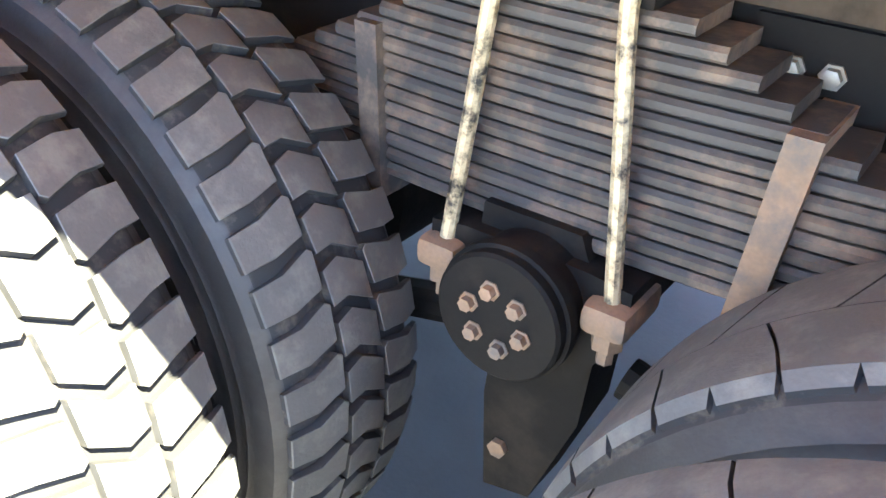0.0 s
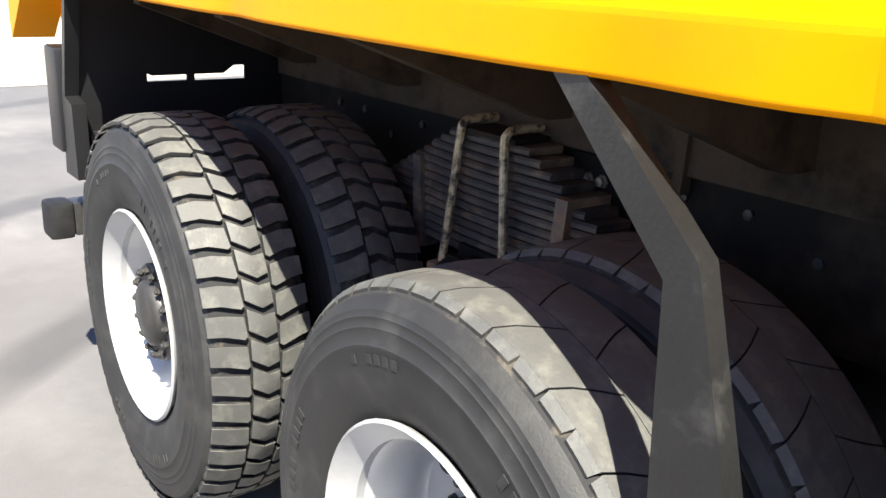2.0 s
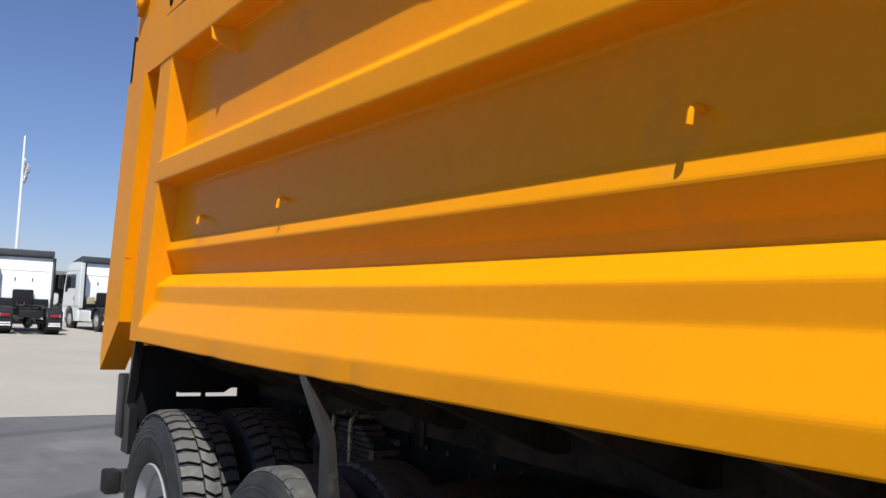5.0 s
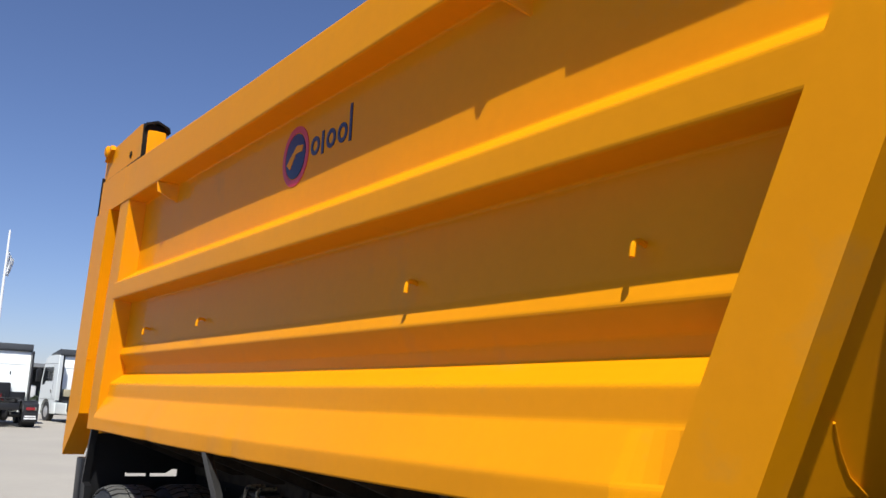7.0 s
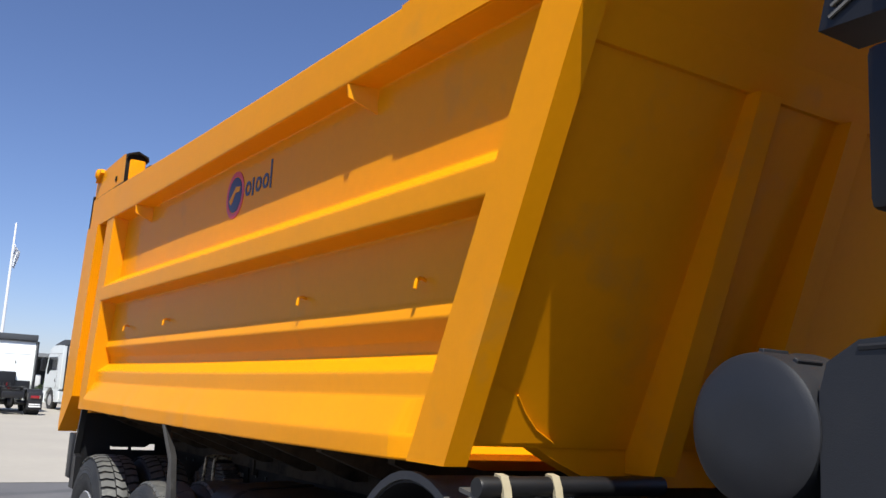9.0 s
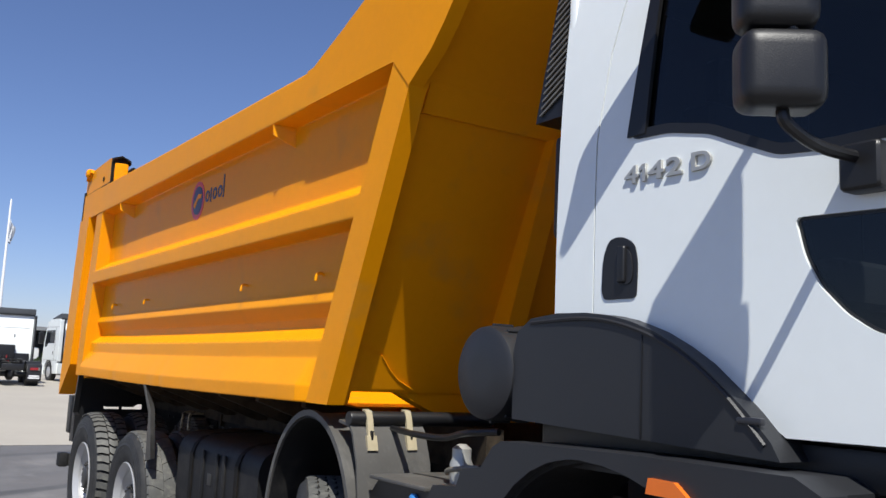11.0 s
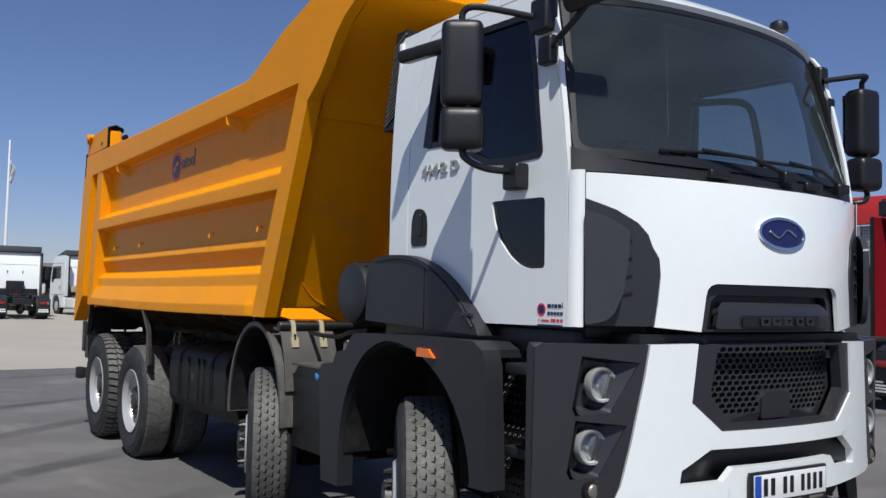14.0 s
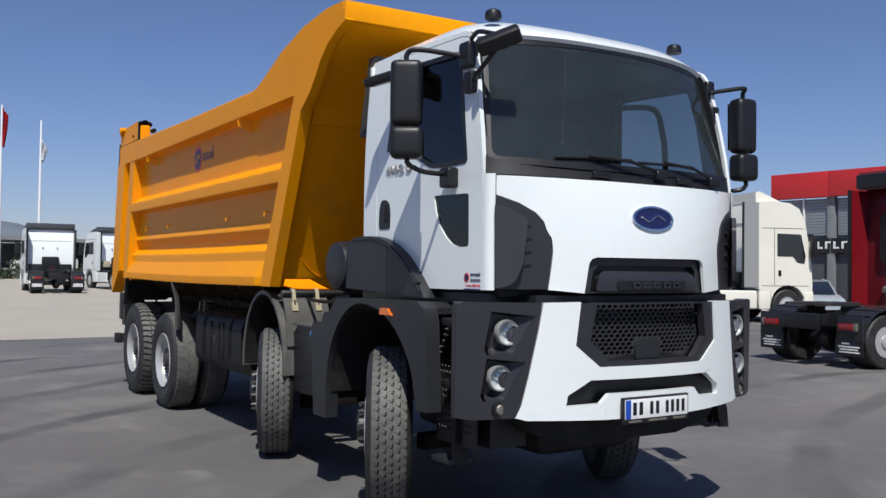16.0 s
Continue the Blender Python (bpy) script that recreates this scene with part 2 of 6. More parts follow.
def worn_ground(m):
    """Faint curved tyre marks, oil patches and pale scuffs on the paving."""
    n, l = m.node_tree.nodes, m.node_tree.links
    b = n["Principled BSDF"]
    base = b.inputs["Base Color"].links[0].from_socket
    co = n.new("ShaderNodeTexCoord")

    def layer(base, fac, colour, strength):
        scaled, over = n.new("ShaderNodeMath"), n.new("ShaderNodeMixRGB")
        scaled.operation, scaled.inputs[1].default_value = "MULTIPLY", strength
        over.inputs["Color2"].default_value = (*colour, 1)
        l.new(fac, scaled.inputs[0])
        l.new(scaled.outputs[0], over.inputs["Fac"])
        l.new(base, over.inputs["Color1"])
        return over.outputs["Color"]

    def noise_mask(scale, low, high, stretch=(1, 1, 1), turn=0.0, detail=5):
        place, tex, cut = n.new("ShaderNodeMapping"), n.new("ShaderNodeTexNoise"), n.new("ShaderNodeMapRange")
        place.inputs["Scale"].default_value, place.inputs["Rotation"].default_value = stretch, (0, 0, turn)
        tex.inputs["Scale"].default_value, tex.inputs["Detail"].default_value = scale, detail
        cut.inputs["From Min"].default_value, cut.inputs["From Max"].default_value = low, high
        l.new(co.outputs["Object"], place.inputs["Vector"])
        l.new(place.outputs["Vector"], tex.inputs["Vector"])
        l.new(tex.outputs["Fac"], cut.inputs["Value"])
        return cut.outputs["Result"]

    rings, cut, place, both = n.new("ShaderNodeTexWave"), n.new("ShaderNodeMapRange"), n.new("ShaderNodeMapping"), n.new("ShaderNodeMath")
    rings.wave_type, rings.rings_direction = "RINGS", "Z"
    rings.inputs["Scale"].default_value, rings.inputs["Distortion"].default_value, rings.inputs["Detail"].default_value = 0.16, 2.5, 2
    place.inputs["Location"].default_value = (-9.0, -11.0, 0)
    cut.inputs["From Min"].default_value, cut.inputs["From Max"].default_value = 0.86, 0.97
    both.operation = "MULTIPLY"
    l.new(co.outputs["Object"], place.inputs["Vector"])
    l.new(place.outputs["Vector"], rings.inputs["Vector"])
    l.new(rings.outputs["Fac"], cut.inputs["Value"])
    l.new(cut.outputs["Result"], both.inputs[0])
    l.new(noise_mask(0.35, 0.40, 0.56), both.inputs[1])
    out = layer(base, both.outputs[0], (0.05, 0.05, 0.052), 0.8)
    out = layer(out, noise_mask(0.5, 0.56, 0.70, (0.35, 1.0, 1), 0.5), (0.066, 0.064, 0.064), 0.8)
    out = layer(out, noise_mask(1.1, 0.63, 0.74, (0.5, 1.0, 1), 1.1, 7), (0.24, 0.23, 0.22), 0.6)
    out = layer(out, noise_mask(0.22, 0.5, 0.72, (1, 0.4, 1), 0.2), (0.17, 0.15, 0.135), 0.5)
    l.new(out, b.inputs["Base Color"])


worn_ground(ASPHALT)

# ---- shapes ----


def finish(bm, name, mat, parent=None, label="", smooth=35):
    """Links a bmesh as one mesh object, a part where it has a parent."""
    bmesh.ops.recalc_face_normals(bm, faces=bm.faces)
    me = bpy.data.meshes.new(name)
    bm.to_mesh(me)
    bm.free()
    for p in me.polygons:
        p.use_smooth = True
    me.set_sharp_from_angle(angle=radians(smooth))
    for one in mat if isinstance(mat, (list, tuple)) else (mat,):
        me.materials.append(one)
    ob = new(name, me)
    if parent is not None:
        ob.parent = parent
    return tagged(ob, label)


def part(name, bm, mat, parent, label="", smooth=35):
    return finish(bm, name, mat, parent, label, smooth)


def bevel(bm, width, segments=2, angle=30):
    edges = [e for e in bm.edges if len(e.link_faces) == 2 and e.calc_face_angle(0) > radians(angle)]
    if edges and width:
        bmesh.ops.bevel(bm, geom=edges, offset=width, segments=segments, profile=0.6, affect="EDGES", clamp_overlap=True)


def add_box(bm, lo, hi, m=None):
    mid, size = [(a + b) / 2 for a, b in zip(lo, hi)], [abs(b - a) for a, b in zip(lo, hi)]
    mat = Matrix.Translation(mid) @ Matrix.Diagonal((*size, 1))
    return bmesh.ops.create_cube(bm, size=1, matrix=(m or Matrix()) @ mat)["verts"]


def box(lo, hi, edge=0.01, segments=2, m=None):
    bm = bmesh.new()
    add_box(bm, lo, hi, m)
    bevel(bm, edge, segments)
    return bm


def prism(outline, axis, a, b, edge=0.0, segments=2):
    """An outline in the two other axes, drawn out along axis from a to b."""
    bm = bmesh.new()
    add_prism(bm, outline, axis, a, b)
    bevel(bm, edge, segments)
    return bm


def add_prism(bm, outline, axis, a, b):
    def at(u, v, w):
        return {"x": (w, u, v), "y": (u, w, v), "z": (u, v, w)}[axis]
    ends = [[bm.verts.new(at(u, v, w)) for u, v in outline] for w in (a, b)]
    bm.faces.new(ends[0])
    bm.faces.new(ends[1][::-1])
    n = len(outline)
    for i in range(n):
        j = (i + 1) % n
        bm.faces.new((ends[0][i], ends[1][i], ends[1][j], ends[0][j]))


def sheet(outer, holes, cuts_u, cuts_v, place, thick):
    """A flat outline with holes, cut into strips, bent by place(u, v) and given a thickness."""
    bm = bmesh.new()
    edges = []
    for loop in (outer, *holes):
        vs = [bm.verts.new((u, v, 0)) for u, v in loop]
        edges += [bm.edges.new((vs[i], vs[(i + 1) % len(vs)])) for i in range(len(vs))]
    bmesh.ops.triangle_fill(bm, use_beauty=True, use_dissolve=False, edges=edges, normal=(0, 0, 1))
    for cuts, no in ((cuts_u, (1, 0, 0)), (cuts_v, (0, 1, 0))):
        for c in cuts:
            bmesh.ops.bisect_plane(bm, geom=bm.verts[:] + bm.edges[:] + bm.faces[:], plane_co=(c * no[0], c * no[1], 0), plane_no=no)
    for v in bm.verts:
        v.co = place(v.co.x, v.co.y)
    if thick:
        bmesh.ops.recalc_face_normals(bm, faces=bm.faces)
        bmesh.ops.solidify(bm, geom=bm.faces[:], thickness=thick)
    return bm


def grid(us, vs, place):
    bm = bmesh.new()
    vert = [[bm.verts.new(place(u, v)) for v in vs] for u in us]
    for i in range(len(us) - 1):
        for j in range(len(vs) - 1):
            bm.faces.new((vert[i][j], vert[i + 1][j], vert[i + 1][j + 1], vert[i][j + 1]))
    return bm


def turned(profile, axis="y", centre=(0, 0, 0), segments=48, closed=False):
    """A profile of (radius, along) swept round an axis."""
    bm = bmesh.new()
    add_turned(bm, profile, axis, centre, segments, closed)
    return bm


def add_turned(bm, profile, axis="y", centre=(0, 0, 0), segments=48, closed=False):
    c = Vector(centre)
    rings = []
    for r, h in profile:
        ring = []
        for i in range(segments):
            a = 2 * math.pi * i / segments
            p, q = r * math.cos(a), r * math.sin(a)
            ring.append(bm.verts.new(c + Vector({"x": (h, p, q), "y": (p, h, q), "z": (p, q, h)}[axis])))
        rings.append(ring)
    pairs = list(zip(rings, rings[1:])) + ([(rings[-1], rings[0])] if closed else [])
    for one, two in pairs:
        for i in range(segments):
            j = (i + 1) % segments
            bm.faces.new((one[i], one[j], two[j], two[i]))
    if not closed:
        for ring in (rings[0], rings[-1]):
            bm.faces.new(ring)


def tube(points, radius, sides=10):
    bm = bmesh.new()
    add_tube(bm, points, radius, sides)
    return bm


def add_tube(bm, points, radius, sides=10):
    pts = [Vector(p) for p in points]
    rings, ref = [], None
    for i, p in enumerate(pts):
        way = (pts[min(i + 1, len(pts) - 1)] - pts[max(i - 1, 0)]).normalized()
        if ref is None:
            ref = way.orthogonal().normalized()
        ref = (ref - way * ref.dot(way)).normalized()
        side = way.cross(ref)
        rings.append([bm.verts.new(p + radius * (math.cos(2 * math.pi * k / sides) * ref + math.sin(2 * math.pi * k / sides) * side)) for k in range(sides)])
    for one, two in zip(rings, rings[1:]):
        for k in range(sides):
            j = (k + 1) % sides
            bm.faces.new((one[k], one[j], two[j], two[k]))
    bm.faces.new(rings[0][::-1])
    bm.faces.new(rings[-1])


def curve_points(points, steps=6):
    """A smooth line through the points."""
    pts = [Vector(p) for p in points]
    out = []
    for i in range(len(pts) - 1):
        p0, p1, p2, p3 = pts[max(i - 1, 0)], pts[i], pts[i + 1], pts[min(i + 2, len(pts) - 1)]
        for k in range(steps):
            t = k / steps
            out.append(0.5 * ((2 * p1) + (p2 - p0) * t + (2 * p0 - 5 * p1 + 4 * p2 - p3) * t * t + (3 * p1 - p0 - 3 * p2 + p3) * t ** 3))
    return out + [pts[-1]]


def merge(bms):
    out = bmesh.new()
    for one in bms:
        me = bpy.data.meshes.new("joined")
        one.to_mesh(me)
        one.free()
        out.from_mesh(me)
        bpy.data.meshes.remove(me)
    return out


def thing(name, label, category, at=(0, 0, 0), group=""):
    ob = new(name)
    ob.location = at
    ob.empty_display_size = 0.2
    return tagged(ob, label, category, group)


def frange(a, b, n):
    return [a + (b - a) * i / (n - 1) for i in range(n)]


def mirrored(outline):
    return [(-u, v) for u, v in reversed(outline)]

# ---- ground ----
def terrain(x):
    """The yard lies level round the truck and rises a little towards its far end."""
    return 0.0125 * min(57.0, max(0.0, -18.0 - x))


LINES = [-600, -450, -300, -200, -130, -100, -75] + frange(-72, -20, 14) + [-18, -12, -6, 0, 6, 12, 20, 40, 80, 160, 300, 600]
ground = finish(grid(LINES, frange(-600, 600, 41), lambda u, v: (u, v, terrain(u))), "ground", ASPHALT)
tagged(ground, "grey worn paving of a truck yard", "ground", kind="structure")
apron = finish(grid(LINES[3:7] + frange(-72, -24, 13) + [-18.7], frange(-220, 220, 45), lambda u, v: (u - (0.03 * v if u > -20 and abs(v) < 60 else 0), v, terrain(u - (0.03 * v if u > -20 and abs(v) < 60 else 0)) + 0.006)), "pavement", CONCRETE)
tagged(apron, "pale dusty concrete apron beyond the paving", "pavement", kind="structure")

# ---- the dump truck ----
truck = thing("dump_truck", "white four-axle dump truck with orange tipper body on paving", "dump truck")


def post_front(z):
    return -3.515 + 0.44 * (z - 1.575)


def post_rear(z):
    return -3.337 + 0.455 * (z - 2.512)


SIDE = [(3.47, 1.145), (3.47, 1.27), (3.235, 1.27), (3.215, 1.145), (2.716, 1.145), (2.632, 1.27), (2.512, 1.27), (2.49, 1.145), (2.19, 1.145), (2.117, 1.168),
        (2.04, 1.118), (1.985, 1.112), (1.912, 1.205), (1.815, 1.209), (1.668, 1.286), (1.584, 1.288), (1.578, 1.280), (1.578, 1.18), (1.578, 1.09), (3.47, 1.09)]


def soft(points, radius, steps=2):
    """An outline with its bends rounded, as pressed sheet has them."""
    n, out = len(points), []
    for i in range(n):
        a, p, b = Vector(points[i - 1]), Vector(points[i]), Vector(points[(i + 1) % n])
        r = min(radius, 0.4 * (a - p).length, 0.4 * (b - p).length)
        one, two = p + (a - p).normalized() * r, p + (b - p).normalized() * r
        for k in range(steps + 1):
            t = k / steps
            q = one * (1 - t) ** 2 + p * 2 * t * (1 - t) + two * t * t
            out.append((q.x, q.y))
    return out


SIDE = soft(SIDE, 0.012, 3)


def side_wall(s):
    """The pressed side of the tipper, with its rails; the lower lip is dented."""
    xs = [-9.165 + 0.04 * i for i in range(158)]
    bm = bmesh.new()
    rings = []
    for i, x in enumerate(xs):
        ring = []
        for z, d in SIDE:
            px = x if i < len(xs) - 1 else 0.5 * (post_front(z) + post_rear(z))
            if i < len(xs) - 1:
                px = min(x, 0.5 * (post_front(z) + post_rear(z)) - 0.0005 * (len(xs) - i))
            if z < 3.2:
                px = max(px, -9.15 + 0.20 * (z - 2.10) + 0.0005 * i)
            off = dz = 0.0
            if z > 3.4:
                dz = (-0.0095 if px > -6.6 else -0.018) * (px + 6.6)
            if 1.7 <= z < 2.08:
                dz = -0.013 * math.sin(math.pi * min(1.0, max(0.0, (px + 9.3) / 5.8)))
            if z < 1.7:
                dz = -0.018 * math.sin(math.pi * min(1.0, max(0.0, (px + 9.3) / 5.8)))
            if d > 1.2 and z < 1.7:
                for cx, w, a in ((-7.83, 0.09, 0.024), (-6.73, 0.12, 0.020), (-6.40, 0.07, 0.024), (-5.75, 0.22, 0.010), (-4.6, 0.3, 0.006)):
                    g = 0.45 * math.exp(-((px - cx) / w) ** 2)
                    off -= a * g * (1.0 if z < 1.64 else 0.55)
                    dz += 0.15 * a * g * (1 if z < 1.6 else 0.2)
                off += 0.005 * noise.noise((px * 1.3, z * 2, 0)) - 0.05 * max(0.0, min(1.0, (px - post_rear(1.6) + 0.12) / 0.15))
            elif d > 1.15:
                off += 0.003 * noise.noise((px * 0.9, z * 3, 4))
            ring.append(bm.verts.new((px, s * (d + off), z + dz)))
        rings.append(ring)
    n = len(SIDE)
    for one, two in zip(rings, rings[1:]):
        for i in range(n):
            j = (i + 1) % n
            bm.faces.new((one[i], one[j], two[j], two[i]))
    bm.faces.new(rings[0])
    bm.faces.new(rings[-1][::-1])
    return bm


body = part("tipper_body", prism([(-1.10, 1.66), (-1.10, 1.58), (-0.85, 1.555), (-0.52, 1.47), (0.52, 1.47), (0.85, 1.555), (1.10, 1.58), (1.10, 1.66), (0.52, 1.52), (-0.52, 1.52)], "x", -9.75, -4.60),
            YELLOW, truck, "orange steel tipper body with pressed side rails")
part("floor_front", box((-4.62, -1.10, 1.650), (-3.66, 1.10, 1.664), 0), YELLOW, body)
for s in (-1, 1):
    part("side_wall", side_wall(s), YELLOW, body, "orange pressed side wall with dents along its lower lip", 4)
    y1 = s * 1.274
    part("front_post", prism([(post_front(1.577), 1.577), (post_front(3.27), 3.27), (post_rear(3.27), 3.27), (post_rear(1.577), 1.577)], "y", s * 1.175, y1, 0.010), YELLOW, body)
    hood = [(-4.00, 3.444), (-3.92, 3.448), (-3.57, 3.572), (-3.30, 3.672), (-2.80, 3.79), (-2.34, 3.83), (-2.045, 3.82), (-1.985, 3.665), (-2.13, 3.625), (-2.31, 3.545), (-2.45, 3.44), (-2.56, 3.31),
            (-2.67, 3.20), (post_front(3.08), 3.08), (post_front(3.08) - 0.1, 3.18), (post_rear(3.233), 3.235), (-4.00, 3.235)]
    part("canopy_side", prism(hood, "y", s * 1.20, s * 1.278, 0.006), YELLOW, body)
    flank = bmesh.new()
    rows = []
    for z, fx, bx in ((1.575, -9.205, -9.43), (1.70, -9.185, -9.42), (2.10, -9.110, -9.37), (2.70, -8.965, -9.23), (3.25, -8.880, -9.13)):
        rows.append([flank.verts.new((x, s * y, z)) for x, y in ((fx + 0.035, 1.10), (fx + 0.025, 1.145), (fx, 1.258), (fx - 0.012, 1.264), (bx, 1.264), (bx, 1.10))])
    for one, two in zip(rows, rows[1:]):
        for i in range(6):
            flank.faces.new((one[i], one[(i + 1) % 6], two[(i + 1) % 6], two[i]))
    flank.faces.new(rows[0])
    flank.faces.new(rows[-1][::-1])
    part("rear_post", flank, YELLOW, body, "orange rear corner post of the tipper", 12)
    part("gate_post", prism([(-9.80, 1.56), (-10.08, 1.345), (-10.10, 1.42), (-9.815, 3.24), (-9.40, 3.24), (-9.60, 2.09), (-9.655, 1.68)], "y", s * 1.12, s * 1.286, 0.008), YELLOW, body)
    part("weld_seam", tube([(-9.092, s * 1.146, 2.080), (-9.122, s * 1.264, 2.060)], 0.0035, 6), YELLOW, body)
    part("weld_seam", tube([(-9.596, s * 1.262, 2.09), (-9.602, s * 1.288, 2.09)], 0.0035, 6), YELLOW, body)
    part("slot_cap", prism([(-9.795, 3.238), (-9.755, 3.516), (-9.05, 3.512), (-9.05, 3.238)], "y", s * 1.10, s * 1.271, 0.006), YELLOW, body)
    part("slot_filler", prism([(-9.80, 1.575), (-9.70, 3.49), (-9.20, 3.49), (-9.20, 1.575)], "y", s * 1.10, s * 1.150), YELLOW, body)
    # hinge gear over the rear corner: a long plate, a capped post and a knob
    plate_one = part("hinge_plate", prism([(-9.82, 3.53), (-9.80, 3.74), (-9.72, 3.765), (-8.80, 3.785), (-8.74, 3.77), (-8.73, 3.52), (-8.80, 3.518)], "y", s * 1.235, s * 1.252, 0.004), YELLOW, body, "orange hinge plate on the rear corner")
    part("plate_bolt", turned([(0.028, s * 1.250), (0.028, s * 1.258), (0.014, s * 1.262)], "y", (-9.02, 0, 3.60), 8), CHASSIS, plate_one)
    part("plate_lip", box((-8.745, s * 1.10, 3.515), (-8.728, s * 1.254, 3.775), 0.003), CHASSIS, plate_one)
    part("plate_knob", turned([(0.05, s * 1.22), (0.055, s * 1.25), (0.05, s * 1.29), (0.03, s * 1.305)], "y", (-9.66, 0, 3.755), 12), YELLOW, plate_one)
    part("knob_arm", prism([(-9.72, 3.68), (-9.70, 3.74), (-9.56, 3.79), (-9.54, 3.75)], "y", s * 1.252, s * 1.285, 0.006), YELLOW, plate_one)
    post = part("hinge_post", box((-8.96, s * 1.085, 3.46), (-8.72, s * 1.225, 3.735), 0.02, 3), YELLOW, body)
    part("post_cap", prism([(s * 1.065, 3.725), (s * 1.072, 3.765), (s * 1.16, 3.805), (s * 1.245, 3.775), (s * 1.25, 3.735), (s * 1.235, 3.762), (s * 1.16, 3.788), (s * 1.08, 3.752)], "x", -8.98, -8.70), CHASSIS, post, "dark peaked cap plate")
    part("hinge_seam", prism([(-9.775, 3.514), (-9.77, 3.532), (-8.735, 3.530), (-8.735, 3.506)], "y", s * 1.225, s * 1.256), CHASSIS, body)
    part("gate_seam", prism([(-9.832, 3.24), (-9.79, 3.56), (-9.780, 3.56), (-9.820, 3.24)], "y", s * 1.250, s * 1.275), CHASSIS, body)
    part("hinge_bolt", turned([(0.032, -8.72), (0.032, -8.62), (0.018, -8.61)], "x", (0, s * 1.06, 3.655), 8), CHASSIS, body, "dark hinge bolt")
    # small gussets under the top rail and lashing hooks on the lower panel
    for gx in (-4.41, -8.10):
        gusset = bmesh.new()
        tabs = [[gusset.verts.new((gx + e - 0.62 * (y - 1.143), s * y, z)) for y, z in ((1.143, 3.216), (1.268, 3.232), (1.262, 3.168), (1.235, 3.150), (1.143, 3.092))] for e in (-0.006, 0.006)]
        gusset.faces.new(tabs[0])
        gusset.faces.new(tabs[1][::-1])
        for i in range(5):
            gusset.faces.new((tabs[0][i], tabs[1][i], tabs[1][(i + 1) % 5], tabs[0][(i + 1) % 5]))
        part("gusset", gusset, YELLOW, body)
    for hx in (-3.905, -5.035, -7.340, -8.445):
        part("hook", tube(curve_points([(hx, s * 1.138, 2.270), (hx, s * 1.166, 2.281), (hx, s * 1.186, 2.270), (hx, s * 1.193, 2.236)], 5), 0.0085, 8), YELLOW, body)


def canopy_top(u, v):
    """The roof of the body's canopy over the cab."""
    line = [(-3.96, 3.435), (-3.57, 3.565), (-3.30, 3.665), (-2.80, 3.782), (-2.34, 3.822), (-2.03, 3.812)]
    i = min(int(u), len(line) - 2)
    f = u - i
    return (line[i][0] * (1 - f) + line[i + 1][0] * f, v, line[i][1] * (1 - f) + line[i + 1][1] * f)


top = grid(frange(0, 5, 16), frange(-1.22, 1.22, 8), canopy_top)
bmesh.ops.recalc_face_normals(top, faces=top.faces)
bmesh.ops.solidify(top, geom=top.faces[:], thickness=0.035)
part("canopy_roof", top, YELLOW, body)
part("canopy_lip", box((-2.06, -1.276, 3.665), (-1.99, 1.276, 3.818), 0.012), YELLOW, body)
wall = [(post_front(1.645) - 0.09, 1.645), (post_front(3.08) - 0.09, 3.08), (-2.85, 3.18), (-2.72, 3.36), (-2.04, 3.70), (-2.07, 3.75), (-2.79, 3.44), (post_front(1.645) - 0.15, 1.645)]
part("front_wall", prism(wall, "y", -1.18, 1.18, 0.004), YELLOW, body, "orange leaning front wall of the tipper")
for s in (-1, 1):
    part("hoist_rib", prism([(post_front(1.55) + 0.10, 1.55), (post_front(3.0) - 0.02, 3.0), (post_front(3.0) - 0.12, 3.0), (post_front(1.55) - 0.12, 1.55)], "y", s * 0.34, s * 0.22, 0.02), YELLOW, body)
    # folded corner plate with a bright crease at the wall's foot
    face = [(-1.176, 1.655), (-1.176, 1.890), (-0.985, 1.835), (-0.925, 1.772), (-0.850, 1.712), (-0.745, 1.664)]
    wedge = bmesh.new()
    rings = [[wedge.verts.new((post_front(v) - 0.09 + out, -s * u, v)) for u, v in face] for out in (-0.01, 0.009)]
    wedge.faces.new(rings[0])
    wedge.faces.new(rings[1][::-1])
    for i in range(6):
        j = (i + 1) % 6
        wedge.faces.new((rings[0][i], rings[0][j], rings[1][j], rings[1][i]))
    part("foot_gusset", wedge, YELLOW, body, "folded corner plate at the wall's foot", 20)
    part("crease", tube([(post_front(v) - 0.082, -s * u, v) for u, v in face[2:]], 0.0045, 6), YELLOW, body, "bright folded crease")
part("wall_header", prism([(post_front(3.02) - 0.075, 3.0), (post_front(3.18) - 0.06, 3.18), (-2.89, 3.22), (post_front(3.02) - 0.16, 3.0)], "y", -1.13, 1.13, 0.012), YELLOW, body)
part("wall_foot", prism([(-0.80, 1.68), (-0.80, 1.640), (-0.70, 1.590), (-0.46, 1.49), (0.46, 1.49), (0.70, 1.590), (0.80, 1.640), (0.80, 1.68)], "x", -3.68, -3.585, 0.006), YELLOW, body)
part("tailgate", prism([(-9.55, 1.54), (-9.94, 1.42), (-9.98, 1.46), (-9.74, 3.46), (-9.66, 3.46)], "y", -1.12, 1.12, 0.01), YELLOW, body, "orange tailgate")

